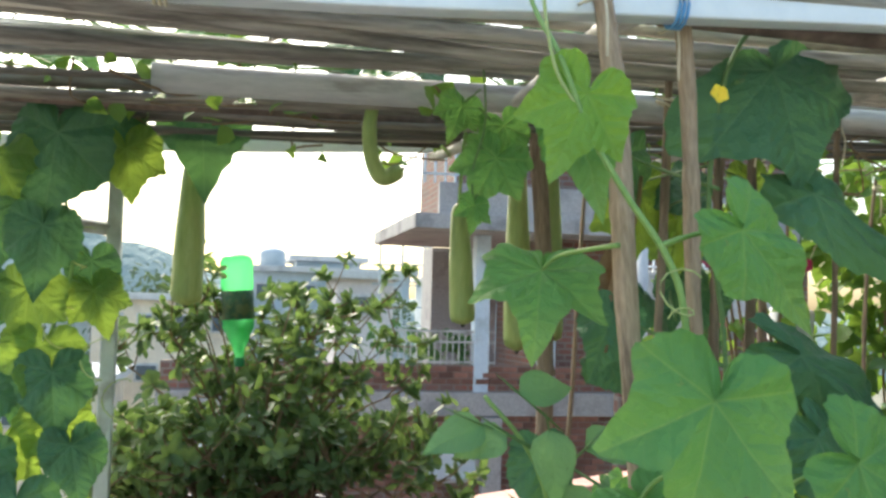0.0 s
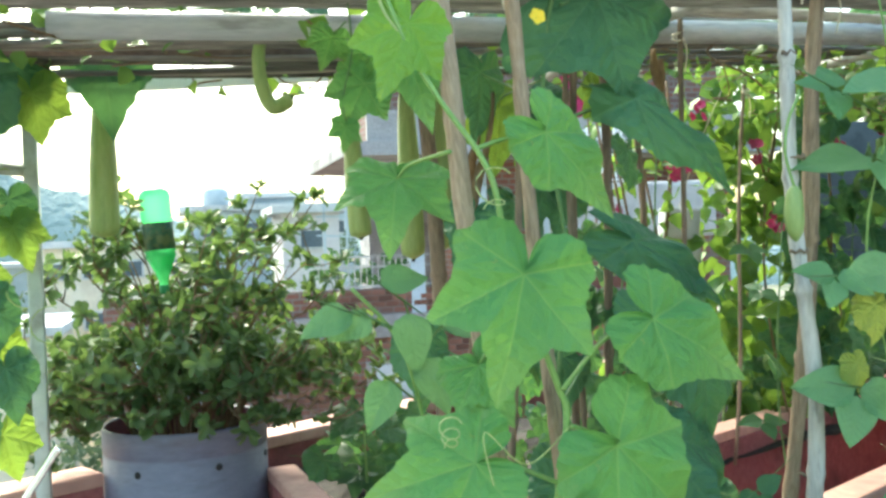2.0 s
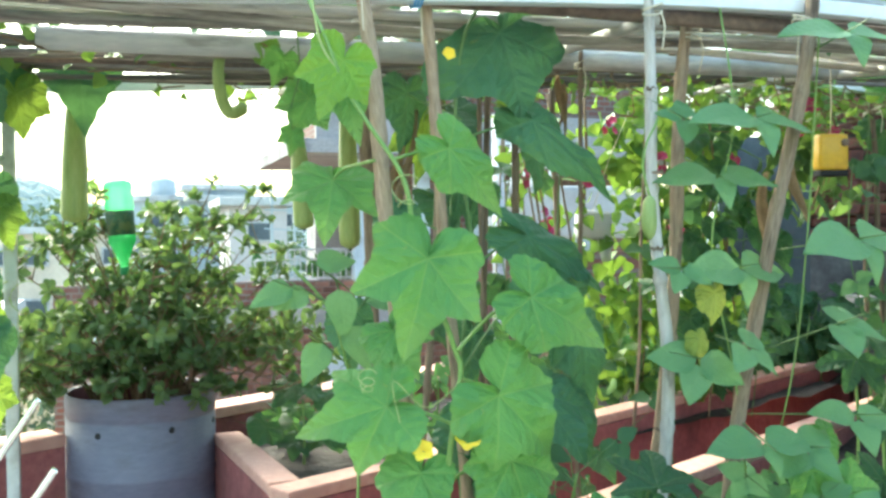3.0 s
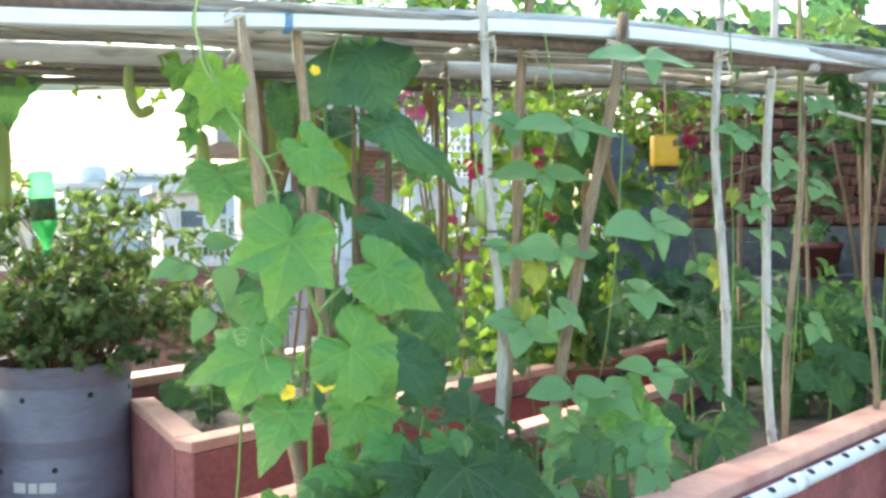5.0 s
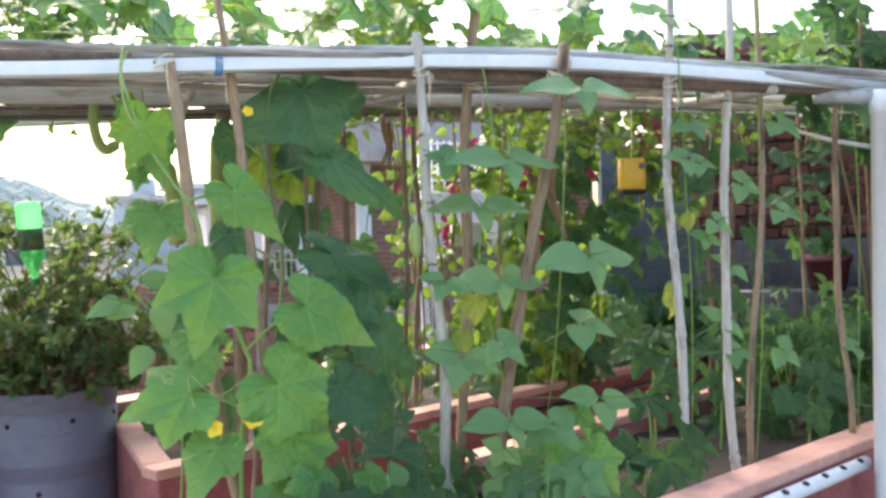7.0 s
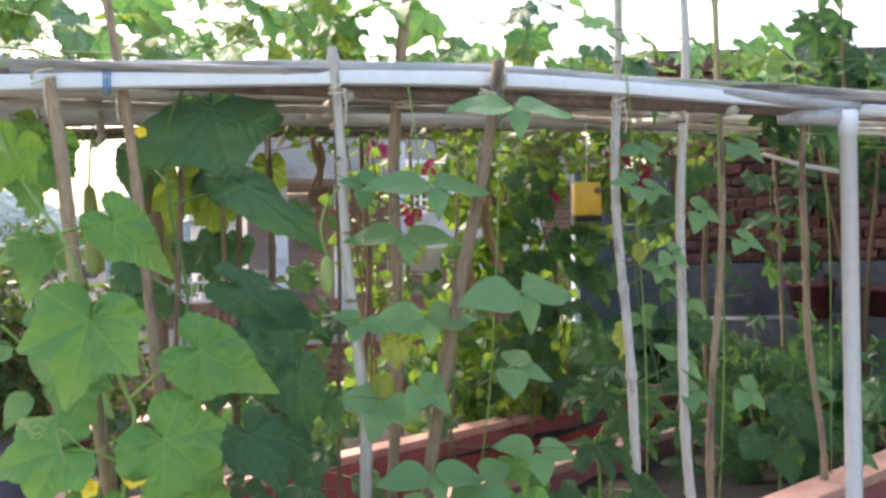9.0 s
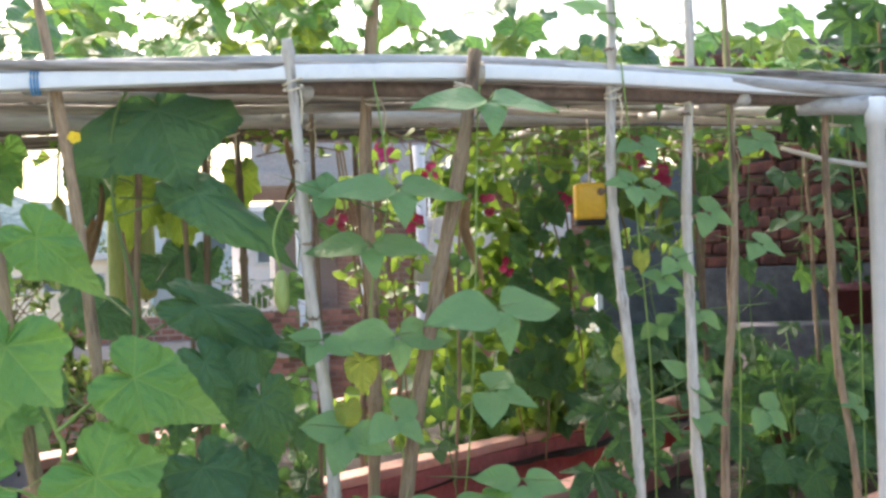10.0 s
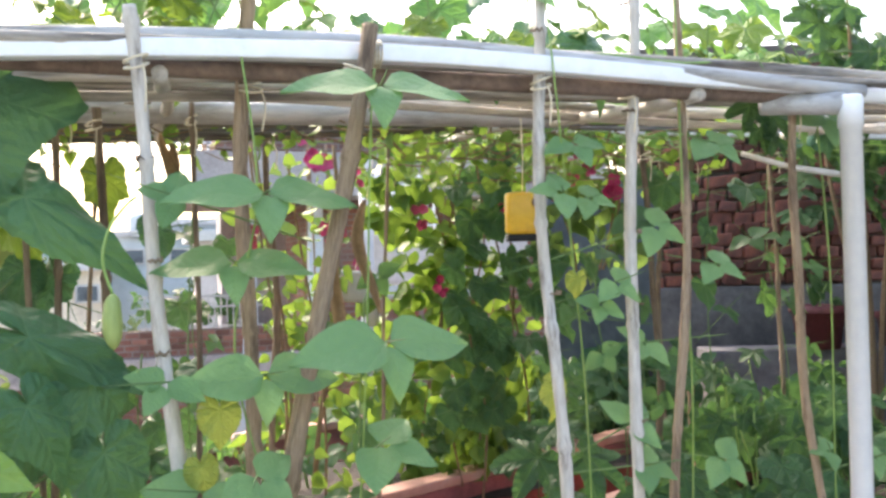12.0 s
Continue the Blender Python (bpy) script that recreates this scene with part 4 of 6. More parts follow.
# ---- hanging gourds ----
def gourd(name, top, tip, r, label, via=(), neck=0.55, skin=None):
    """A long fruit hanging from the trellis on a stalk."""
    t = thing(name, top, label, "gourd", "hanging gourds")
    line = spline([(0, 0, 0)] + [Vector(v) - Vector(top) for v in via] + [Vector(tip) - Vector(top)], 10 if via else 18)
    n = len(line)
    rad = []
    for i in range(n):
        q = i / (n - 1)
        s = neck + (1 - neck) * min(1, q * 1.9)
        end = math.sqrt(max(0.0, 1 - max(0.0, (q - 0.90) / 0.1) ** 2))
        start = min(1.0, 0.35 + q * 9)
        rad.append(max(0.0008, r * s * end * start * (1 + 0.02 * math.sin(9 * q))))
    part("fruit", tube(bmesh.new(), line, rad, 18), skin or M_FRUIT, t)
    e, d = line[-1], (line[-1] - line[-3]).normalized()
    part("blossom_scar", tube(bmesh.new(), [e - d * 0.006, e + d * 0.004], [0.007, 0.003], 8), M_DARK, t, "dark dried blossom end")
    up = Vector((0.0, 0.0, 2.03 - top[2]))
    part("stalk", tube(bmesh.new(), spline([up + Vector((0.02, 0.01, 0)), up * 0.5 + Vector((0.006, 0, 0)), Vector((0, 0, -0.004))], 4), 0.0042, 7), M_STEM, t)
    return t


gourd("sponge_gourd", (-0.100, 2.30, 1.935), (-0.106, 2.30, 1.572), 0.036, "long pale green sponge gourd hanging from the trellis")
gourd("sponge_gourd", (0.478, 2.02, 1.815), (0.494, 2.02, 1.548), 0.027, "slender green sponge gourd hanging beside the pole")
gourd("sponge_gourd", (0.700, 2.06, 1.93), (0.706, 2.06, 1.51), 0.032, "green sponge gourd hanging behind the pole")
gourd("sponge_gourd", (0.628, 2.07, 1.92), (0.634, 2.07, 1.49), 0.030, "young green sponge gourd close to the pole")
gourd("snake_gourd", (0.268, 1.88, 2.02), (0.325, 1.88, 1.862), 0.0165, "young curved gourd hooked like a question mark", ((0.255, 1.88, 1.95), (0.262, 1.88, 1.88), (0.285, 1.88, 1.842)), 0.7)

# a small cucumber on the vine by the pale stake
small = thing("cucumber", (0.973, 1.03, 1.60), "small pale cucumber hanging on a curled stalk", "cucumber")
part("fruit", tube(bmesh.new(), spline([(0, 0, 0), (-0.002, 0, -0.04), (0.0, 0, -0.085)], 8), [0.004, 0.007, 0.010, 0.012, 0.013, 0.0135, 0.014, 0.0145, 0.015, 0.015, 0.0148, 0.0142, 0.013, 0.0112, 0.0085, 0.005, 0.001], 14), M_FRUIT, small)
part("stalk", tube(bmesh.new(), spline([(0, 0, -0.002), (-0.014, 0, 0.05), (-0.004, 0.004, 0.10), (0.02, 0.012, 0.135), (0.036, 0.03, 0.15)], 5), 0.0024, 7), M_STEM, small)

# ---- yellow can on a cord ----
jar = thing("yellow_can", (1.905, 1.60, 1.700), "square yellow plastic can hanging on a cord", "can")
jar.scale = (0.92, 0.92, 0.92)
bm = boxed((0, 0, 0.056), (0.092, 0.055, 0.112), None, 0.012)
part("body", bm, M_YELLOW, jar, at=pose(0, 0, 0, 0, 0, -14))
part("base", boxed((0, 0, -0.008), (0.088, 0.052, 0.018), None, 0.004), M_DARK, jar, "dark underside", at=pose(0, 0, 0, 0, 0, -14))
part("cap", lathe(bmesh.new(), ((0.0005, 0.01), (0.011, 0.01), (0.012, 0.0)), 16), M_RUST, jar, "small dark stopper", at=pose(0.024, -0.033, 0.084, 90, 0, -14))
part("cord", tube(bmesh.new(), [(0, 0, 0.112), (0.004, 0, 0.2), (0.0, 0, 0.35)], 0.0018, 5), M_CORD, jar)


# ---- climbing cucumber with large leaves ----
STALK = finish(tube(bmesh.new(), [(0, 0, 0), (0.8, 0, 0.33), (0.8, 0, 0.67), (0, 0, 1)], 1.0, 6), "stalk")
STALK.materials.append(M_STALK)


def petiole(parent, a, b, r=0.0030, sag=0.0):
    """The stalk from the stem to a leaf: one shared mesh, stretched."""
    a, b = Vector(a), Vector(b)
    ob = new("stalk", STALK)
    ob.parent = parent
    ob.matrix_basis = between(a, b) @ Matrix.Diagonal((r, r, max(0.004, (b - a).length), 1))
    return ob


def arched(parent, a, b, r=0.0030, lift=0.06, material=None):
    """A stalk that rises from the stem and bends over into the leaf."""
    a, b = Vector(a), Vector(b)
    d = (b - a).length
    b = b + Vector((0, 0.004, -0.002))
    m = a.lerp(b, 0.6) + Vector((0, 0.16 * d + 0.006, lift * d))
    return part("stalk", tube(bmesh.new(), spline([a, m, b], 6), [r * (1.15 - 0.3 * k / 12) for k in range(13)], 7), material or M_STEM, parent)


def coil(bm, at, r, turns, drop, seed, thick=0.0011):
    rng = random.Random(seed)
    pts = []
    for i in range(int(turns * 10) + 1):
        q = i / 10
        rr = r * (1 - 0.5 * q / turns)
        pts.append(Vector(at) + Vector((rr * math.cos(q * math.tau), rr * 0.5 * math.sin(q * math.tau), rr * 0.7 * math.sin(q * math.tau) - drop * q / turns)))
    return tube(bm, pts, thick, 5)


cuke = thing("cucumber_vine", (0.55, 1.0, 0.81), "climbing cucumber vine with large bright green lobed leaves", "vine", "climbing vines")
CO = Vector((0.55, 1.0, 0.81))
bm = bmesh.new()
main = spline([(0.56, 1.01, 0.80), (0.55, 1.0, 1.10), (0.575, 1.00, 1.28), (0.565, 1.00, 1.33), (0.53, 0.992, 1.42), (0.485, 0.965, 1.52), (0.47, 0.960, 1.60), (0.45, 0.965, 1.65), (0.41, 0.975, 1.71), (0.37, 0.985, 1.78), (0.34, 0.995, 1.86), (0.325, 1.06, 1.95), (0.36, 1.1, 2.02)], 6)
tube(bm, [p - CO for p in main], [0.0055 - 0.0028 * i / len(main) for i in range(len(main))], 8)
def big_leaf(x, y, z, s, tip, tilt, turn, v, src, wide):
    at = Vector((x, y, z)) - CO
    leaf(cuke, LEAF_CUKE[v] if v < 4 else LEAF_YOUNG[0], at, s, tip, tilt, turn, "young yellow-green leaf" if v == 4 else "", wide=wide)
    arched(cuke, Vector(src) - CO, at)


big_leaf(0.496, 0.935, 1.49, 0.205, -105, 8, 0, 0, (0.5, 0.945, 1.53), 1.0)
big_leaf(0.698, 0.975, 1.418, 0.2, -29, 16, 8, 1, (0.565, 0.985, 1.33), 0.92)
big_leaf(0.63, 0.96, 1.252, 0.212, -44, 10, 6, 2, (0.575, 0.985, 1.28), 0.95)
big_leaf(0.44, 0.995, 1.24, 0.19, -166, 22, -15, 3, (0.56, 0.995, 1.2), 0.9)
big_leaf(0.545, 0.965, 1.675, 0.168, -44, 8, 10, 1, (0.45, 0.965, 1.655), 0.8)
big_leaf(0.368, 0.985, 1.818, 0.128, -112, 8, -10, 4, (0.36, 0.985, 1.8), 0.92)
big_leaf(0.372, 1.03, 1.792, 0.12, -72, 15, 10, 1, (0.37, 0.99, 1.77), 0.95)
big_leaf(0.4, 1.22, 1.635, 0.15, -98, 42, -10, 3, (0.44, 1.06, 1.66), 1.15)
big_leaf(0.5, 1.0, 1.12, 0.15, -115, 35, -10, 1, (0.552, 1.0, 1.12), 1.0)
big_leaf(0.664, 0.99, 1.13, 0.175, -72, 18, 8, 3, (0.552, 1.0, 1.1), 1.05)
big_leaf(0.47, 1.06, 1.36, 0.12, -60, 40, -20, 2, (0.53, 0.97, 1.42), 1.0)
part("stem", bm, M_STEM, cuke)
part("tendril", coil(bmesh.new(), Vector((0.46, 0.945, 1.62)) - CO, 0.026, 1.4, 0.05, 1), M_TENDRIL, cuke)
part("tendril", coil(bmesh.new(), Vector((0.40, 0.97, 1.30)) - CO, 0.016, 2.5, 0.03, 2), M_TENDRIL, cuke)
part("tendril", tube(bmesh.new(), [p - CO for p in spline([(0.37, 0.985, 1.79), (0.335, 0.99, 1.84), (0.322, 1.0, 1.92), (0.33, 1.03, 1.99)], 6)], 0.0022, 6), M_TENDRIL, cuke)
part("tendril", tube(bmesh.new(), [p - CO for p in spline([(0.575, 0.985, 1.28), (0.50, 0.96, 1.24), (0.44, 0.95, 1.29), (0.45, 0.95, 1.22)], 6)], 0.0011, 5), M_TENDRIL, cuke)


def flower(parent, at, size, material, name="flower", petals=5, seed=0, face=(0, -1, 0.2)):
    rng = random.Random(seed)
    f = Vector(face).normalized()
    a = f.cross(Vector((0, 0, 1))).normalized()
    b = a.cross(f)
    bm = bmesh.new()
    for k in range(petals):
        q = k * math.tau / petals + rng.uniform(-0.1, 0.1)
        d = a * math.cos(q) + b * math.sin(q)
        s = f.cross(d)
        rows = []
        for t, w, o in ((0.05, 0.06, 0.0), (0.4, 0.26, 0.10), (0.75, 0.27, 0.22), (1.0, 0.06, 0.20)):
            rows.append([bm.verts.new(Vector(at) + size * (d * t * 0.6 + s * (u * w) + f * (o + 0.08 * abs(u)))) for u in (-1, 0, 1)])
        for r, t in zip(rows, rows[1:]):
            for j in range(2):
                bm.faces.new((r[j], r[j + 1], t[j + 1], t[j]))
    return part(name, bm, material, parent)


flower(cuke, Vector((0.572, 0.965, 1.185)) - CO, 0.040, M_PETAL, seed=1)
flower(cuke, Vector((0.495, 0.965, 1.165)) - CO, 0.032, M_PETAL, seed=2, face=(-0.4, -0.8, 0.5))

dark = thing("gourd_vine", (0.70, 1.20, 0.81), "gourd vine with broad dark green leaves", "vine", "climbing vines")
DO = Vector((0.70, 1.20, 0.81))
bm = bmesh.new()
main = spline([(0.68, 1.26, 0.80), (0.66, 1.25, 1.2), (0.70, 1.27, 1.5), (0.66, 1.25, 1.75), (0.68, 1.22, 1.95), (0.80, 1.25, 2.03), (1.1, 1.4, 2.04)], 6)
tube(bm, [p - DO for p in main], 0.0038, 8)
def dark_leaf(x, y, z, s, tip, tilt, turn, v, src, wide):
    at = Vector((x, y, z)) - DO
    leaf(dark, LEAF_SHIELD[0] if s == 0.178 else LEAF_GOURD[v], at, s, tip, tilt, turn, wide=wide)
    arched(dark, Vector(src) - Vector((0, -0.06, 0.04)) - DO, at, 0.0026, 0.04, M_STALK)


dark_leaf(0.752, 1.235, 1.938, 0.178, -72, 14, 6, 0, (0.68, 1.15, 1.95), 1.28)
dark_leaf(0.83, 1.25, 1.765, 0.262, -36, 20, 4, 1, (0.665, 1.17, 1.76), 0.5)
dark_leaf(0.83, 1.28, 1.525, 0.265, -25, 22, 6, 2, (0.7, 1.2, 1.5), 0.5)
dark_leaf(0.83, 1.24, 1.41, 0.16, -66, 20, 15, 3, (0.67, 1.18, 1.3), 0.8)
dark_leaf(0.61, 1.42, 1.84, 0.13, -95, 10, 20, 1, (0.665, 1.17, 1.8), 1.0)
dark_leaf(0.82, 1.2, 1.2, 0.17, -62, 35, 0, 0, (0.67, 1.18, 1.2), 1.0)
dark_leaf(0.58, 1.4, 1.58, 0.11, -110, 20, -20, 2, (0.69, 1.2, 1.55), 1.0)
dark_leaf(0.68, 1.25, 1.12, 0.15, -100, 40, 0, 0, (0.66, 1.18, 1.2), 1.0)
dark_leaf(0.612, 1.5, 1.509, 0.13, -20, 30, 0, 1, (0.665, 1.38, 1.479), 0.9)
dark_leaf(0.93, 1.3, 1.447, 0.15, -100, 15, 10, 0, (0.792, 1.26, 1.417), 0.9)
dark_leaf(0.949, 1.28, 1.315, 0.17, -80, 15, 5, 2, (0.8, 1.25, 1.285), 0.9)
dark_leaf(0.915, 1.26, 1.175, 0.14, -70, 30, 0, 3, (0.786, 1.24, 1.145), 0.9)
dark_leaf(0.793, 1.6, 1.644, 0.1, -100, 20, 0, 2, (0.737, 1.44, 1.614), 0.9)
dark_leaf(0.486, 1.45, 1.357, 0.13, -90, 25, 0, 3, (0.614, 1.35, 1.327), 0.9)
dark_leaf(0.787, 1.5, 1.301, 0.13, -100, 20, 0, 0, (0.735, 1.38, 1.271), 0.9)
dark_leaf(0.733, 1.4, 1.127, 0.13, -80, 30, 0, 1, (0.713, 1.32, 1.097), 0.9)
dark_leaf(1.072, 1.5, 1.219, 0.1, -80, 30, 0, 1, (0.849, 1.38, 1.189), 0.9)
part("stem", bm, M_STALK, dark)
for x, y, z, s, tip, turn in ((0.70, 1.58, 1.80, 0.20, -98, 15), (0.79, 1.60, 1.76, 0.17, -80, -10), (0.95, 1.62, 1.84, 0.13, -85, 0)):
    leaf(dark, LEAF_LIT[int(x * 100) % 2], Vector((x, y, z)) - DO, s, tip, 8, turn, "olive leaf in the backlit tone", wide=0.7)
    arched(dark, Vector((0.67, 1.27, z)) - DO, Vector((x, y, z)) - DO, 0.002, 0.04, M_STALK)
flower(dark, Vector((0.60, 1.12, 1.865)) - DO, 0.022, M_PETAL, seed=4)

young = thing("young_bean", (0.42, 1.20, 0.81), "young bean shoot with soft folded leaves", "vine", "bean vines")
bm = bmesh.new()
tube(bm, spline([(0, 0, 0), (0.02, 0.0, 0.3), (-0.02, 0.0, 0.55), (-0.10, 0, 0.66)], 6), 0.003, 6)
for x, z, s, tip, tilt in ((0.36, 1.475, 0.10, 15, 25), (0.315, 1.435, 0.10, 200, 30), (0.345, 1.425, 0.085, 200, 15), (0.40, 1.43, 0.11, -85, 10), (0.45, 1.405, 0.12, 10, 35), (0.42, 1.36, 0.11, -70, 20), (0.37, 1.33, 0.10, -120, 20), (0.46, 1.33, 0.12, -40, 30)):
    at = Vector((x - 0.42, -0.02, z - 0.81))
    petiole(young, (0.0 + 0.3 * at.x, 0, at.z - 0.03), at, 0.0018, 0.0)
    leaf(young, LEAF_PALE[int(z * 1000) % 3], at, s * 0.85, tip, tilt + 12, 0)
part("stem", bm, M_STEM, young)


def dry_leaf(at, length, lean, seed, label):
    """A withered leaf sheath hanging in a long curl."""
    rng = random.Random(seed)
    bm = bmesh.new()
    rows = []
    for i in range(14):
        t = i / 13
        w = 0.011 * math.sin(math.pi * min(1, t * 0.9 + 0.08)) + 0.002
        c = Vector((lean * t * t + 0.01 * math.sin(5 * t + seed), 0.015 * math.sin(4 * t), -length * t))
        a = 0.8 * math.sin(3 * t + seed)
        rows.append([bm.verts.new(c + Vector((u * w * math.cos(a), u * w * math.sin(a) + 0.012 * abs(u), 0))) for u in (-1, -0.4, 0.4, 1)])
    for r, s in zip(rows, rows[1:]):
        for j in range(3):
            bm.faces.new((r[j], r[j + 1], s[j + 1], s[j]))
    bmesh.ops.solidify(bm, geom=list(bm.faces), thickness=0.0012)
    return sole("dry_leaf", bm, M_DRY, label, "dry leaf", "withered leaves", at=Matrix.Translation(at))


dry_leaf((0.62, 1.40, 1.80), 0.28, -0.05, 1, "withered brown leaf hanging beside the stakes")
dry_leaf((0.60, 1.42, 1.74), 0.20, -0.03, 2, "withered brown leaf hanging beside the stakes")
dry_leaf((1.075, 1.60, 1.93), 0.16, 0.01, 5, "withered brown leaf hanging from the trellis")
dry_leaf((1.09, 1.61, 1.91), 0.14, -0.02, 6, "withered brown leaf hanging from the trellis")
dry_leaf((1.392, 1.115, 1.75), 0.20, 0.012, 3, "withered brown leaf hanging on a stake")
dry_leaf((1.360, 1.16, 1.66), 0.20, -0.03, 4, "withered brown leaf hanging on a stake")

left = thing("gourd_vine", (-0.36, 2.0, 2.02), "gourd vine hanging from the trellis beside the post", "vine", "climbing vines")
LO = Vector((-0.36, 2.0, 2.02))
bm = bmesh.new()
main = spline([(-0.30, 2.02, 2.05), (-0.34, 2.0, 1.85), (-0.31, 1.99, 1.65), (-0.36, 2.0, 1.45), (-0.38, 2.02, 1.2)], 6)
tube(bm, [p - LO for p in main], 0.0038, 7)
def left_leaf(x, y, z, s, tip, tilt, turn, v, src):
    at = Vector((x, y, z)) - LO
    # one vine, its leaves split between the shaded and the backlit tone
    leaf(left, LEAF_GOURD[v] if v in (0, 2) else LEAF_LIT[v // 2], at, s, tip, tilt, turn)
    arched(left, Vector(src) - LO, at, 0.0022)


left_leaf(-0.345, 1.96, 1.905, 0.215, -95, 10, -10, 0, (-0.335, 2.0, 1.88))
left_leaf(-0.225, 2.02, 1.89, 0.15, -80, 5, 15, 1, (-0.33, 2.0, 1.87))
left_leaf(-0.27, 2.05, 1.975, 0.17, -100, 10, 0, 2, (-0.31, 2.02, 2.0))
left_leaf(-0.385, 1.98, 1.6, 0.15, -92, 15, -15, 3, (-0.315, 1.99, 1.66))
left_leaf(-0.28, 2.02, 1.66, 0.115, -85, 10, 10, 0, (-0.31, 1.99, 1.68))
left_leaf(-0.355, 1.97, 1.49, 0.15, -100, 15, 0, 1, (-0.35, 2.0, 1.5))
left_leaf(-0.43, 2.02, 1.77, 0.14, -105, 10, -10, 2, (-0.33, 2.0, 1.78))
left_leaf(-0.27, 2.0, 1.6, 0.125, -70, 20, 10, 3, (-0.31, 1.99, 1.62))
left_leaf(-0.41, 2.03, 1.44, 0.12, -90, 15, 0, 0, (-0.36, 2.0, 1.45))
left_leaf(-0.46, 1.98, 1.86, 0.17, -110, 15, -20, 1, (-0.34, 2.0, 1.9))
left_leaf(-0.085, 2.18, 2.03, 0.225, -86, 8, 0, 2, (-0.28, 2.04, 2.05))
left_leaf(-0.42, 2.0, 1.3, 0.15, -95, 10, 0, 3, (-0.37, 2.01, 1.3))
left_leaf(-0.33, 2.0, 1.35, 0.14, -70, 15, 10, 1, (-0.37, 2.01, 1.36))
left_leaf(-0.5, 2.02, 1.6, 0.16, -100, 10, -10, 2, (-0.34, 2.0, 1.55))
left_leaf(-0.48, 2.0, 1.42, 0.15, -80, 10, -10, 0, (-0.36, 2.0, 1.45))
left_leaf(-0.33, 1.95, 1.44, 0.15, -85, 12, 5, 2, (-0.36, 2.0, 1.45))
left_leaf(-0.29, 1.96, 1.3, 0.13, -80, 12, 10, 0, (-0.37, 2.01, 1.3))
left_leaf(-0.38, 1.95, 1.2, 0.16, -95, 12, 0, 2, (-0.38, 2.02, 1.22))
left_leaf(-0.46, 1.96, 1.28, 0.15, -95, 12, 0, 0, (-0.38, 2.02, 1.25))
left_leaf(-0.3, 1.97, 1.16, 0.13, -75, 15, 5, 3, (-0.38, 2.02, 1.2))
left_leaf(-0.36, 1.94, 1.72, 0.15, -95, 10, 5, 2, (-0.315, 1.99, 1.75))
part("stem", bm, M_STEM, left)
for k, p in enumerate(((-0.33, 1.97, 1.56), (-0.26, 1.97, 1.50), (-0.30, 1.98, 1.72), (-0.22, 2.0, 1.42))):
    part("tendril", coil(bmesh.new(), Vector(p) - LO, 0.03, 1.2, 0.09, 10 + k, 0.0016), M_TENDRIL, left)


# ---- bean plants on the stakes ----
def bean_vine(path, leaves, label, seed, old=()):
    o = Vector(path[0])
    t = thing("bean_vine", o, label, "vine", "bean vines")
    bm = bmesh.new()
    line = spline(path, 6)
    tube(bm, [p - o for p in line], 0.0019, 7)
    rng = random.Random(seed)
    for x, y, z, s, tip, tilt, turn in leaves:
        at = Vector((x, y, z))
        src = min(line, key=lambda p: (p - at).length + abs(p.z - at.z + 0.03))
        petiole(t, src - o, at - o, 0.0018, 0.01)
        if s >= 0.16:
            leaf(t, LEAF_PAIR[rng.randrange(3)], at - o, s, -88 + 0.2 * (tip + 88), tilt, turn)
        else:
            leaf(t, LEAF_BEAN[rng.randrange(4)], at - o, s, tip, tilt, turn)
    for x, y, z, s, tip, tilt, turn in old:
        leaf(t, LEAF_OLD[rng.randrange(2)], Vector((x, y, z)) - o, s, tip, tilt, turn, "yellowing leaf")
    part("stem", bm, M_STEM, t)
    return t


BEAN = "climbing bean with soft green leaves in threes on a stake"
bean_vine([(1.30, 1.15, 0.81), (1.22, 1.1, 1.2), (1.16, 1.1, 1.5), (1.2, 1.08, 1.75), (1.18, 1.1, 2.0)],
          ((1.205, 1.02, 1.755, 0.205, -85, 58, 8), (1.16, 1.08, 1.645, 0.17, -100, 55, -10), (1.205, 1.07, 1.460, 0.175, -80, 42, 10), (1.18, 1.02, 1.305, 0.13, -60, 45, 20),
           (1.10, 1.06, 1.28, 0.15, -110, 30, -15), (1.18, 0.97, 1.13, 0.16, -80, 55, 0), (1.07, 1.05, 1.75, 0.10, 160, 40, 0), (1.05, 1.04, 1.46, 0.10, -120, 40, 0)), BEAN, 1,
          ((1.13, 1.05, 1.41, 0.075, -90, 20, 0), (1.10, 1.06, 1.32, 0.06, -80, 20, 0)))
bean_vine([(1.36, 1.25, 0.81), (1.37, 1.12, 1.2), (1.38, 1.08, 1.5), (1.39, 1.06, 1.85), (1.40, 1.06, 1.97)],
          ((1.385, 0.97, 1.925, 0.200, -85, 58, 0), (1.375, 0.93, 1.515, 0.205, -60, 48, 12), (1.37, 0.98, 1.345, 0.155, -30, 62, 0), (1.30, 1.0, 1.10, 0.15, -60, 50, 0), (1.45, 1.02, 1.15, 0.15, -100, 50, 0)), BEAN, 2)
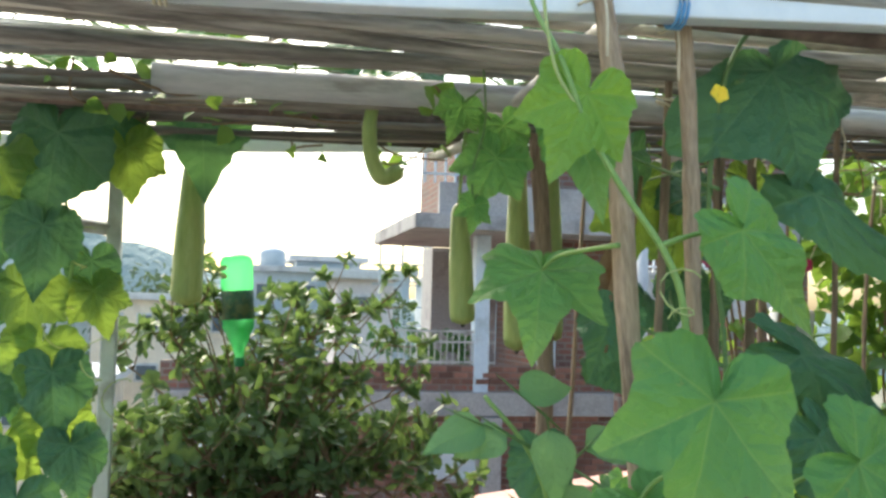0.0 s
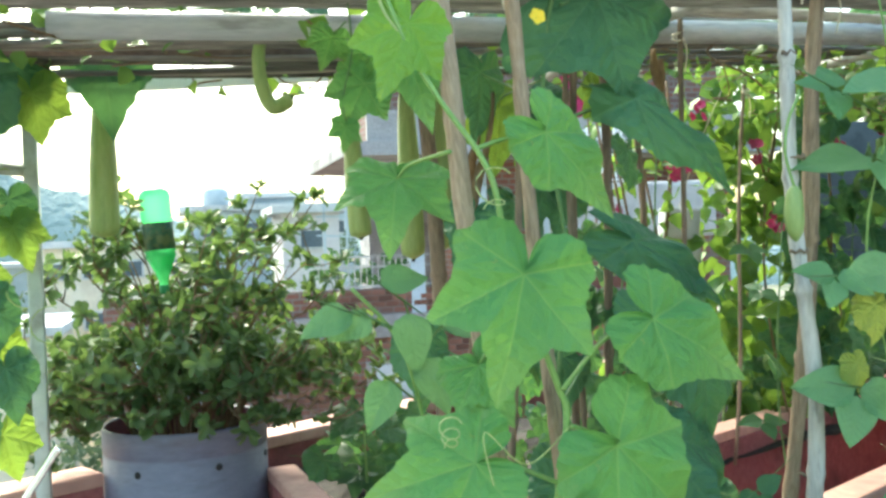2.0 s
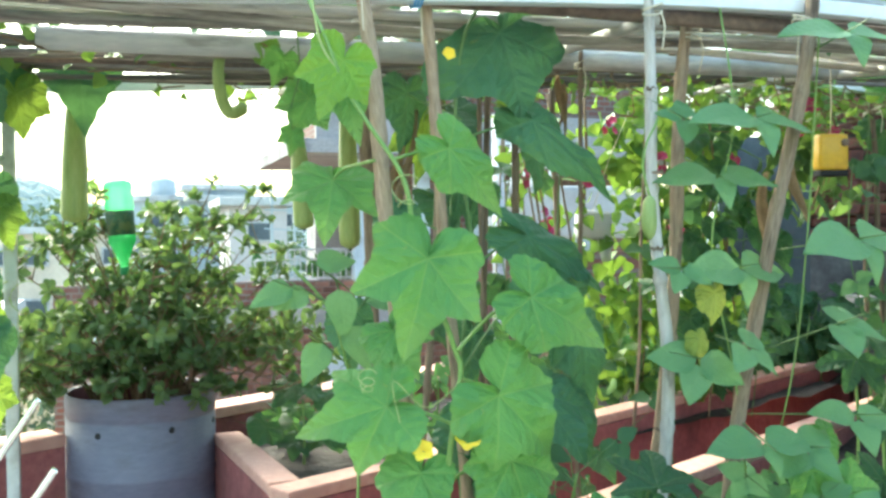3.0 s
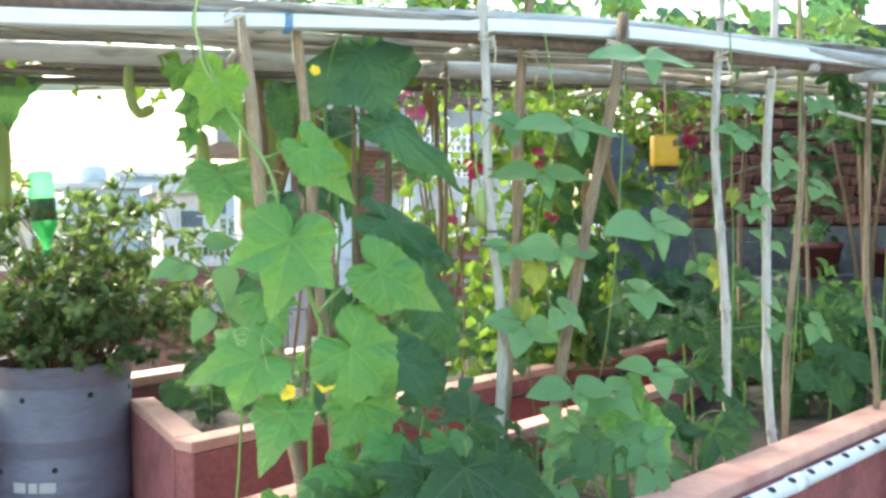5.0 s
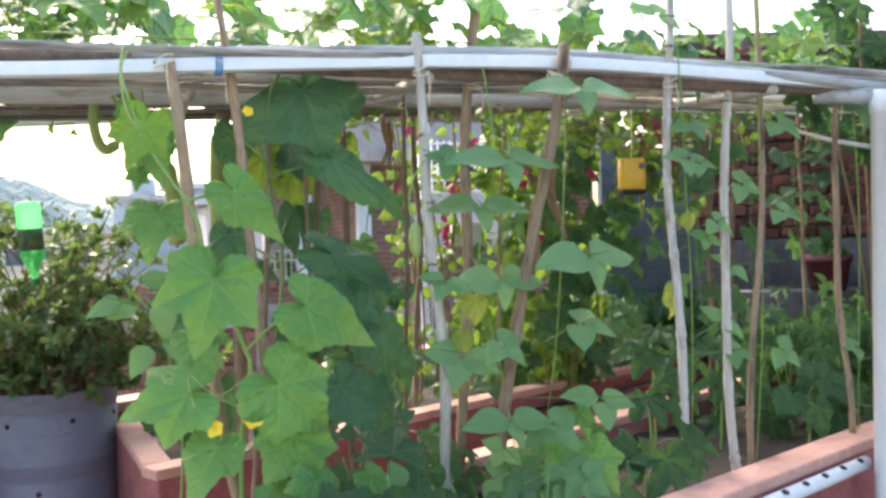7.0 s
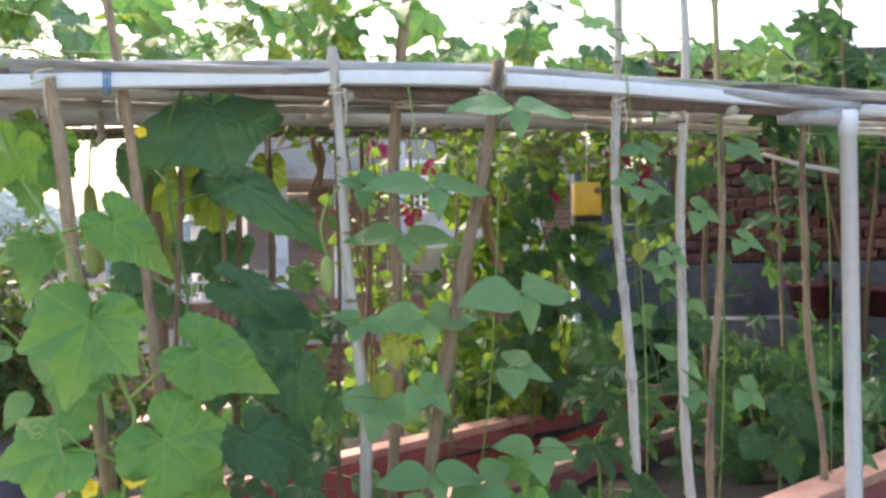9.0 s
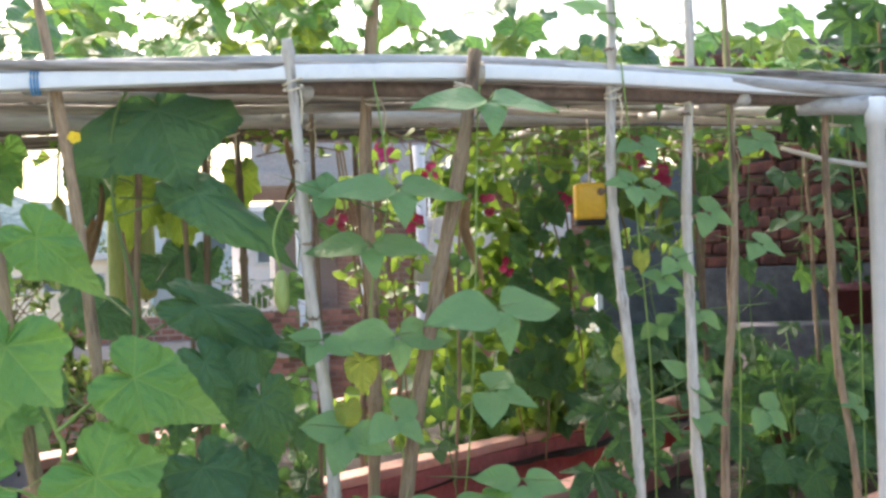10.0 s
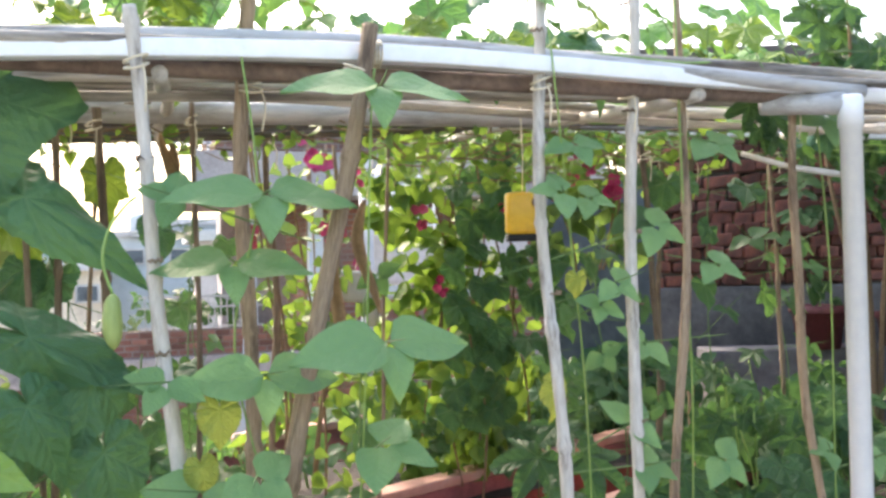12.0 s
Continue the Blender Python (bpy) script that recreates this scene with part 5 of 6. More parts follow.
bean_vine([(1.93, 1.33, 0.81), (1.90, 1.27, 1.1), (1.86, 1.21, 1.4), (1.82, 1.17, 1.65), (1.76, 1.1, 1.95), (1.72, 1.09, 2.3)],
          ((1.845, 1.15, 1.755, 0.095, -20, 50, 0), (1.90, 1.15, 1.590, 0.100, -50, 40, 10), (1.955, 1.2, 1.30, 0.115, 40, 40, 0), (1.985, 1.2, 1.215, 0.11, -30, 55, 0), (1.87, 1.15, 1.55, 0.08, -120, 40, 0),
           (1.80, 1.12, 1.86, 0.11, -80, 50, 0), (1.76, 1.08, 1.76, 0.10, 170, 45, 0), (2.02, 1.2, 1.7, 0.12, -30, 40, 0), (1.70, 1.12, 2.15, 0.12, 60, 40, 0)), BEAN, 3, ((1.80, 1.20, 1.385, 0.085, -110, 20, 30), (1.83, 1.17, 1.6, 0.05, -90, 10, 0)))
bean_vine([(2.16, 1.32, 0.81), (2.13, 1.24, 1.3), (2.08, 1.18, 1.8), (2.06, 1.16, 2.3)],
          ((2.18, 1.22, 1.62, 0.11, -40, 50, 0), (2.02, 1.24, 1.46, 0.10, -140, 40, 0), (2.16, 1.2, 1.88, 0.13, -60, 50, 0), (2.2, 1.25, 1.2, 0.12, -50, 40, 0)), BEAN, 4)
bean_vine([(2.60, 1.36, 0.81), (2.56, 1.31, 1.2), (2.50, 1.24, 1.6), (2.44, 1.2, 1.95)],
          ((2.66, 1.3, 1.15, 0.09, -20, 50, 0), (2.52, 1.28, 1.18, 0.08, 170, 50, 0), (2.46, 1.2, 1.95, 0.14, -90, 30, 0), (2.62, 1.28, 0.98, 0.12, -50, 50, 0)), BEAN, 5)
bean_vine([(2.85, 1.25, 0.81), (2.80, 1.2, 1.3), (2.76, 1.18, 1.7), (2.74, 1.18, 2.0)],
          ((2.74, 1.10, 1.80, 0.16, -80, 40, 0), (2.82, 1.1, 1.62, 0.17, -50, 35, 0), (2.72, 1.12, 1.30, 0.15, -110, 45, 0), (2.84, 1.12, 1.14, 0.16, -70, 45, 0), (2.78, 1.1, 1.42, 0.13, 20, 40, 0), (2.76, 1.1, 0.98, 0.15, -80, 50, 0)), BEAN, 6)


def leafy_vine(foot, top, count, blades, sizes, label, seed, reach=0.14):
    """A climber whose leaves stand off in all directions on the way up."""
    rng = random.Random(seed)
    o, e = Vector(foot), Vector(top)
    t = thing("bean_vine", o, label, "vine", "bean vines")
    line = spline([(0, 0, 0), (e - o) * 0.35 + Vector((0.03, 0, 0)), (e - o) * 0.7 - Vector((0.03, 0, 0)), e - o], 6)
    part("stem", tube(bmesh.new(), line, 0.0022, 6), M_STALK, t)
    for k in range(count):
        s = line[rng.randrange(5, len(line))]
        at = s + Vector((rng.uniform(-reach, reach), rng.uniform(-reach, reach * 0.5), rng.uniform(-0.02, 0.07)))
        petiole(t, s, at, 0.0014)
        leaf(t, blades[rng.randrange(len(blades))], at, rng.uniform(*sizes), rng.uniform(-140, -40), rng.uniform(15, 60), rng.uniform(-40, 40))
    return t


MID = "climbing bean with mid green leaves before the back wall"
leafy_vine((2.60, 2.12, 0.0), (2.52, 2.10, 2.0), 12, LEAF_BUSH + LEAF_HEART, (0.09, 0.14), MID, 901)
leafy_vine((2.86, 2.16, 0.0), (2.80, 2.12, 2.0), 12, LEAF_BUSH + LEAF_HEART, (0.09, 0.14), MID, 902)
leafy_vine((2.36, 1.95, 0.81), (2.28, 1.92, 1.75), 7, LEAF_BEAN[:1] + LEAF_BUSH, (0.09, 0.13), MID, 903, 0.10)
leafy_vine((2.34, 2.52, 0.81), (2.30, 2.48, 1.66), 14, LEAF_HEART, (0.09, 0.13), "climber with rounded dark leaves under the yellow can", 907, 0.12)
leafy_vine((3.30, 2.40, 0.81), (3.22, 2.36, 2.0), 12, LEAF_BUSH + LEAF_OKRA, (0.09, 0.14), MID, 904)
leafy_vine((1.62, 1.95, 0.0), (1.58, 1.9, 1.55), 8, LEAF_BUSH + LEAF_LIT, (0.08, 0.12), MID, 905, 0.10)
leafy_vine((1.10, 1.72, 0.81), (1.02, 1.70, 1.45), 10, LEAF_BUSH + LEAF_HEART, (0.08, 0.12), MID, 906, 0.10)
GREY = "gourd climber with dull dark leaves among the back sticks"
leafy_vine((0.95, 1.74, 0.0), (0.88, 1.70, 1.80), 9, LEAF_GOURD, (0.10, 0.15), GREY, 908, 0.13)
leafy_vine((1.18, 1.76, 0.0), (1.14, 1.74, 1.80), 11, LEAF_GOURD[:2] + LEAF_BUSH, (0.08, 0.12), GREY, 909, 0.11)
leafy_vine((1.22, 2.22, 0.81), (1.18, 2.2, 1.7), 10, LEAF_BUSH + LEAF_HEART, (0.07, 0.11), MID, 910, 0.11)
sprig = thing("vine_sprig", (2.41, 1.36, 2.01), "short leafy sprig hanging from the trellis", "vine", "climbing vines")
part("stem", tube(bmesh.new(), spline([(0, 0, 0), (0.01, 0, -0.06), (-0.01, 0, -0.12)], 5), 0.0016, 6), M_STALK, sprig)
for k, (dx, dz, sz, tip) in enumerate(((-0.02, -0.02, 0.09, -110), (0.03, -0.04, 0.09, -60), (-0.01, -0.08, 0.08, -90), (0.02, -0.10, 0.07, -75))):
    leaf(sprig, LEAF_OKRA[k % 3], Vector((dx, -0.01 * k, dz)), sz, tip, 25, 10 * k - 15)

sprig = thing("vine_sprig", (0.375, 1.47, 1.965), "gourd sprig with hanging leaves beside the curved gourd", "vine", "climbing vines")
part("stem", tube(bmesh.new(), spline([(0, 0, 0.05), (0.01, 0, -0.08), (-0.01, 0, -0.17), (0.0, 0, -0.24)], 5), 0.0018, 6), M_STALK, sprig)
for k, (dx, dy, dz, sz, tip) in enumerate(((0.03, 0.0, -0.14, 0.12, -115), (0.05, 0.03, -0.08, 0.10, -70), (-0.02, 0.04, -0.05, 0.08, -110), (-0.01, -0.02, -0.22, 0.06, -100))):
    arched(sprig, (0, 0, dz + 0.02), (dx, dy, dz), 0.0014, 0.04, M_STALK)
    leaf(sprig, LEAF_CUKE[k % 3], Vector((dx, dy, dz)), sz, tip, 12, 10 * k - 15)

# ---- low plants that fill the planters ----
def low_plant(name, at, height, blades, size, count, label, category, seed, spread=0.16, group="planter plants"):
    t = thing(name, at, label, category, group)
    rng = random.Random(seed)
    bm = bmesh.new()
    k = rng.choice((1, 2, 2, 3))
    lines = []
    for _ in range(k):
        e = Vector((rng.uniform(-1, 1) * spread * 0.6, rng.uniform(-1, 1) * spread * 0.5, height * rng.uniform(0.8, 1.05)))
        ln = spline([(0, 0, -0.02), e * 0.5 + Vector((rng.uniform(-0.02, 0.02), 0, 0)), e], 5)
        tube(bm, ln, [0.0045 - 0.0022 * i / len(ln) for i in range(len(ln))], 6)
        lines.append(ln)
    for i in range(count):
        ln = lines[i % k]
        s = ln[rng.randrange(3, len(ln))]
        az = rng.uniform(0, math.tau)
        reach = rng.uniform(0.05, 0.14)
        at2 = s + Vector((math.cos(az) * reach, math.sin(az) * reach * 0.8, rng.uniform(0.0, 0.06)))
        petiole(t, s, at2, 0.0012, 0.006)
        tip = -90 + math.degrees(math.atan2(math.cos(az), 0.8)) * rng.uniform(0.6, 1.2) + rng.uniform(-15, 15)
        leaf(t, blades[rng.randrange(len(blades))], at2, size * rng.uniform(0.6, 1.15), tip, rng.uniform(15, 62), rng.uniform(-40, 40))
    part("stem", bm, M_STEM, t)
    return t


rng = random.Random(21)
OKRA = "young okra plant with deeply lobed dark green leaves"
BUSH = "bushy bean plant with soft green leaves in threes"
SPIN = "leafy greens with rounded single leaves"
CUKES = "young cucumber plant spreading over the soil"
PLANTS = {"o": ("okra_plant", LEAF_OKRA, OKRA, "okra"), "b": ("bush_bean", LEAF_BUSH, BUSH, "bean plant"), "g": ("leafy_greens", LEAF_HEART, SPIN, "greens"), "p": ("bush_bean", LEAF_BEAN, BUSH, "bean plant"), "c": ("young_cucumber", LEAF_CUKE, CUKES, "cucumber")}
seeds = iter(range(500, 600))


def planted(u, v, k, h, s, c):
    n, bl, lab, cat = PLANTS[k]
    low_plant(n, plan(u, v, 0.81), h, bl, s, c, lab, cat, next(seeds), 0.12)


planted(-0.42, 0.56, "c", 0.25, 0.11, 8)
planted(-0.25, 0.62, "b", 0.25, 0.12, 8)
planted(-0.1, 0.44, "p", 0.17, 0.12, 6)
planted(0.02, 0.63, "g", 0.13, 0.10, 6)
planted(-0.52, 0.38, "b", 0.18, 0.1, 7)
planted(0.22, 0.62, "b", 0.12, 0.10, 6)
planted(-0.55, 0.55, "c", 0.16, 0.1, 7)
planted(-0.2, 0.28, "b", 0.2, 0.12, 7)
planted(-0.3, 0.55, "b", 0.14, 0.1, 6)
planted(0.05, 0.25, "p", 0.2, 0.12, 7)
planted(0.12, 0.52, "p", 0.16, 0.11, 6)
planted(0.52, 0.5, "g", 0.16, 0.11, 7)
planted(1.62, 0.5, "g", 0.14, 0.13, 8)
planted(1.8, 0.28, "g", 0.14, 0.13, 7)
planted(1.98, 0.5, "o", 0.34, 0.14, 9)
planted(2.2, 0.3, "g", 0.3, 0.14, 9)
planted(2.45, 0.45, "o", 0.25, 0.14, 9)
planted(2.8, 0.35, "g", 0.35, 0.14, 9)
planted(1.52, 0.62, "o", 0.12, 0.11, 7)
planted(1.88, 0.64, "o", 0.36, 0.13, 9)
planted(2.25, 0.62, "g", 0.38, 0.14, 9)
planted(2.45, 0.62, "g", 0.36, 0.13, 9)
planted(2.65, 0.3, "o", 0.34, 0.13, 9)
planted(3.0, 0.55, "g", 0.38, 0.14, 9)
planted(3.2, 0.4, "o", 0.36, 0.14, 9)
planted(0.22, 0.36, "p", 0.16, 0.12, 6)
planted(0.44, 0.36, "p", 0.13, 0.11, 6)
planted(1.72, 0.6, "g", 0.16, 0.12, 8)
planted(2.08, 0.6, "b", 0.36, 0.13, 9)
planted(2.32, 0.55, "g", 0.3, 0.14, 9)
planted(2.6, 0.55, "o", 0.3, 0.14, 9)


def sprout(name, foot, leaves, blades, label, category):
    """A plant of a few large leaves, each on its own stalk from the foot."""
    o = Vector(foot)
    t = thing(name, o, label, category, "planter plants")
    top = max(l[2] for l in leaves) - 0.05
    line = spline([(0, 0, -0.02), (0.01, 0.005, (top - o.z) * 0.5), (0.0, 0.01, top - o.z)], 6)
    part("stem", tube(bmesh.new(), line, 0.0042, 7), M_STEM, t)
    for k, (x, y, z, size, tip, tilt, turn) in enumerate(leaves):
        at = Vector((x, y, z)) - o
        src = min(line, key=lambda p: abs(p.z - at.z + 0.06))
        arched(t, src, at, 0.0021, 0.10, M_STALK)
        leaf(t, blades[k % len(blades)], at, size, tip, tilt, turn)
    return t


sprout("okra_plant", (0.83, 0.80, 0.81), ((0.775, 0.69, 1.045, 0.20, -100, 52, 8), (0.70, 0.72, 1.02, 0.15, -150, 45, -10), (0.87, 0.71, 1.01, 0.16, -35, 42, 15), (0.83, 0.78, 1.12, 0.13, 70, 60, 0), (0.93, 0.76, 0.95, 0.13, -60, 40, 10)), LEAF_OKRA, OKRA, "okra")
sprout("okra_plant", (1.93, 1.53, 0.81), ((1.87, 1.47, 1.19, 0.15, -125, 48, -10), (1.99, 1.48, 1.18, 0.15, -50, 45, 12), (1.93, 1.50, 1.25, 0.12, -90, 62, 0), (1.96, 1.46, 1.07, 0.14, -70, 48, 10)), LEAF_OKRA, OKRA, "okra")
sprout("okra_plant", (1.72, 1.22, 0.81), ((1.66, 1.05, 0.965, 0.17, -80, 30, 8), (1.60, 1.10, 0.98, 0.13, -150, 45, -10), (1.77, 1.12, 0.99, 0.14, -30, 42, 12), (1.70, 1.20, 1.10, 0.14, -90, 58, 0), (1.78, 1.22, 1.16, 0.12, -45, 50, 10)), LEAF_OKRA, OKRA, "okra")
sprout("young_cucumber", (1.42, 1.10, 0.81), ((1.44, 1.03, 1.00, 0.14, -62, 22, 8), (1.37, 1.06, 1.03, 0.11, -120, 30, -10), (1.33, 1.02, 0.95, 0.12, -110, 26, -6), (1.43, 1.10, 1.10, 0.09, -80, 45, 0)), LEAF_CUKE, CUKES, "cucumber")
TARO = "leafy plant with broad rounded dark leaves"
sprout("leafy_greens", (2.72, 1.74, 0.81), ((2.79, 1.70, 1.02, 0.18, -30, 60, 6), (2.66, 1.62, 0.985, 0.17, -88, 26, -4), (2.70, 1.68, 1.05, 0.13, -130, 55, -10)), LEAF_HEART, TARO, "greens")
sprout("leafy_greens", (2.52, 1.50, 0.81), ((2.50, 1.44, 0.965, 0.14, -95, 30, 0), (2.42, 1.47, 1.00, 0.12, -140, 45, -8), (2.60, 1.50, 1.03, 0.13, -40, 50, 8)), LEAF_HEART, TARO, "greens")
sprout("okra_plant", (2.25, 1.62, 0.81), ((2.21, 1.56, 1.06, 0.13, -120, 48, -8), (2.31, 1.57, 1.09, 0.14, -55, 46, 8), (2.25, 1.60, 1.16, 0.11, -90, 60, 0)), LEAF_OKRA, OKRA, "okra")
for i in range(24):
    u = 1.45 + 1.45 * (i + rng.uniform(0.1, 0.9)) / 24
    n, bl, lab, cat = PLANTS["gog"[i % 3]]
    low_plant(n, plan(u, rng.uniform(1.58, 2.28), 0.81), rng.uniform(0.18, 0.42), bl, rng.uniform(0.11, 0.15), rng.randint(9, 12), lab, cat, 800 + i)
for i in range(20):
    u = -0.12 + 2.3 * (i + rng.uniform(0.1, 0.9)) / 20
    n, bl, lab, cat = PLANTS["gbocgb"[i % 6]]
    low_plant(n, plan(u, rng.uniform(1.62, 2.25), 0.81), rng.uniform(0.12, 0.28), bl, rng.uniform(0.08, 0.12), rng.randint(6, 9), lab, cat, 560 + i, 0.12)


for i, (x, y, h) in enumerate(((3.02, 2.34, 0.40), (3.22, 2.46, 0.42), (2.86, 2.24, 0.30), (3.12, 2.22, 0.36), (3.40, 2.52, 0.44))):
    n, bl, lab, cat = PLANTS["gob"[i % 3]]
    low_plant(n, (x, y, 0.81), h, bl, 0.12, 12, lab, cat, 860 + i, 0.18)
for i, (x, y, h) in enumerate(((3.15, 3.20, 0.34), (3.34, 3.12, 0.38), (3.30, 3.36, 0.40), (3.02, 3.26, 0.30), (2.80, 3.08, 0.26), (2.62, 2.98, 0.22))):
    n, bl, lab, cat = PLANTS["obg"[i % 3]]
    low_plant(n, (x, y, 0.81), h, bl, 0.12, 12, lab, cat, 870 + i, 0.16)


# ---- flowering creeper at the back of the trellis ----
def creeper(name, cx, cy, z0, z1, rx, ry, count, seed, label, blooms, mat=None, leaf_size=(0.03, 0.062), stems=6):
    o = Vector((cx, cy, z0))
    t = thing(name, o, label, "creeper", "flowering creepers")
    rng = random.Random(seed)
    spots = []
    for k in range(stems):
        pts = []
        ph = rng.random() * 6
        bx, by = rng.uniform(-0.6, 0.6) * rx, rng.uniform(-0.6, 0.6) * ry
        for j in range(7):
            q = j / 6
            pts.append((bx + 0.25 * rx * math.sin(3 * q + ph), by + 0.25 * ry * math.cos(4 * q + ph), q * (z1 - z0)))
        part("stem", tube(bmesh.new(), spline(pts, 4), 0.0045, 6), M_TWIG, t)
    for _ in range(count):
        q = rng.random()
        w = 0.55 + 0.45 * abs(math.sin(5 * q + seed)) * (1 if q < 0.9 else 0.7)
        a = rng.uniform(0, math.tau)
        rr = math.sqrt(rng.uniform(0.05, 1))
        p = Vector((math.cos(a) * rx * rr * w, math.sin(a) * ry * rr * w, q * (z1 - z0)))
        d = (unit(rng) + Vector((0, -0.2, -0.5))).normalized()
        spots.append((p, rng.uniform(*leaf_size), d, (unit(rng) * 0.8 + Vector((0, -0.7, 0.4))).normalized()))
    blade_cloud("foliage", spots, mat or M_CREEPER, t, shape=1)
    for i, (x, y, z, s) in enumerate(blooms):
        c = Vector((x, y, z)) - o
        for j in range(4):
            flower(t, c + Vector((rng.uniform(-1, 1), rng.uniform(-0.6, 0.3), rng.uniform(-1, 1))) * s * 0.8, s * 0.95, M_FLOWER if i % 4 else M_RED_FLOWER, "bloom", 5, seed * 50 + i * 3 + j, (rng.uniform(-0.6, 0.6), -1, rng.uniform(-0.3, 0.6)))
    return t


creeper("flowering_creeper", 2.07, 2.69, 0.86, 2.12, 0.37, 0.14, 700, 3, "dense yellow-green creeper with magenta blooms climbing canes",
        ((1.92, 2.52, 1.79, 0.034), (2.23, 2.50, 1.80, 0.034), (2.0, 2.52, 1.56, 0.030), (2.42, 2.52, 1.86, 0.042), (2.5, 2.52, 1.95, 0.037)), None, (0.045, 0.095))
creeper("flowering_creeper", 1.53, 2.58, 0.88, 2.04, 0.22, 0.16, 190, 4, "thin flowering creeper with red and magenta blooms",
        ((1.34, 2.48, 1.73, 0.035), (1.62, 2.50, 1.74, 0.042), (1.69, 2.48, 1.92, 0.03)), None, (0.035, 0.075))
creeper("flowering_creeper", 1.80, 3.66, 0.0, 2.18, 0.13, 0.10, 70, 8, "tall flowering creeper with a red bloom behind the parapet",
        ((1.78, 3.60, 2.15, 0.075), (1.80, 3.58, 2.10, 0.06), (1.98, 3.60, 1.60, 0.05), (2.0, 3.58, 1.52, 0.05)), None, (0.04, 0.08), 3)
climber = thing("leafy_creeper", (2.12, 2.49, 0.82), "climber with rounded dark green leaves beside the yellow can", "creeper", "flowering creepers")
rng = random.Random(6)
line = spline([(0, 0, 0), (0.02, 0, 0.3), (-0.03, 0.01, 0.6), (0.03, 0, 0.9), (0.0, 0, 1.2)], 6)
part("stem", tube(bmesh.new(), line, 0.004, 6), M_TWIG, climber)
for k in range(46):
    s = line[rng.randrange(6, len(line))]
    at = s + Vector((rng.uniform(-0.14, 0.13), rng.uniform(-0.08, 0.02), rng.uniform(-0.03, 0.06)))
    petiole(climber, s, at, 0.0015)
    leaf(climber, LEAF_HEART[k % 3], at, rng.uniform(0.07, 0.115), rng.uniform(-125, -55), rng.uniform(5, 40), rng.uniform(-30, 30))
creeper("flowering_creeper", 2.53, 2.45, 1.60, 2.12, 0.26, 0.14, 190, 7, "sprig of creeper with magenta blooms under the far beam", ((2.43, 2.3, 1.97, 0.05), (2.55, 2.3, 1.88, 0.045), (2.38, 2.3, 1.90, 0.03)), M_TREE, (0.05, 0.08), 3)


# ---- vines over the trellis roof ----
def roof_vine(x0, x1, y0, y1, z0, z1, count, size, seed, label, blades, lie_back=(15, 85)):
    o = Vector(((x0 + x1) / 2, (y0 + y1) / 2, 2.04))
    t = thing("roof_vine", o, label, "vine", "roof vines")
    rng = random.Random(seed)
    bm = bmesh.new()
    for k in range(4):
        y = y0 + (y1 - y0) * (k + 0.8) / 4
        pts = [(x0 + (x1 - x0) * j / 6, y + rng.uniform(-0.1, 0.1), 2.035 + rng.uniform(-0.01, 0.02)) for j in range(7)]
        tube(bm, [p - o for p in spline(pts, 4)], 0.0025, 6)
    for _ in range(count):
        x, y = rng.uniform(x0, x1), rng.uniform(y0, y1)
        z = rng.uniform(z0, z1)
        at = Vector((x, y, z)) - o
        petiole(t, Vector((x + rng.uniform(-0.05, 0.05), y + rng.uniform(-0.05, 0.05), max(2.06, z - rng.uniform(0.03, 0.09)))) - o, at, 0.0018, 0.0)
        leaf(t, blades[rng.randrange(len(blades))], at, size * rng.uniform(0.6, 1.2), rng.uniform(-150, -30), rng.uniform(*lie_back), rng.uniform(-60, 60))
    part("stem", bm, M_STEM, t)
    return t


ROOF = "gourd vine with broad leaves sprawling over the trellis roof"
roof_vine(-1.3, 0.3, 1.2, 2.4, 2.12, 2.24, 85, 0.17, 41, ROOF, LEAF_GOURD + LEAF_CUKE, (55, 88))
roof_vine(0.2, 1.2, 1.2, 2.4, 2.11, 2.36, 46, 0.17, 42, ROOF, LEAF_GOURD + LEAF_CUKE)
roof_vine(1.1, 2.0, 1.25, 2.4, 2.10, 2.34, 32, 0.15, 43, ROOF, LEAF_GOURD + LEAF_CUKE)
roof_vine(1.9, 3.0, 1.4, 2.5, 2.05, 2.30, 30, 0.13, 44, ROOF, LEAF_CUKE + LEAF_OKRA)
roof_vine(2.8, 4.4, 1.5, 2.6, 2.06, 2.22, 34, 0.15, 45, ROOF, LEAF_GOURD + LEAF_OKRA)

roof_vine(-0.1, 1.2, 1.17, 1.5, 2.07, 2.20, 62, 0.10, 46, ROOF, LEAF_LIT + LEAF_CUKE[:2], (30, 85))
roof_vine(1.2, 2.5, 1.17, 1.5, 2.06, 2.16, 52, 0.09, 47, ROOF, LEAF_LIT + LEAF_CUKE[:2], (30, 85))
roof_vine(2.4, 4.2, 1.3, 1.8, 2.05, 2.18, 42, 0.10, 48, ROOF, LEAF_LIT + LEAF_OKRA, (30, 85))

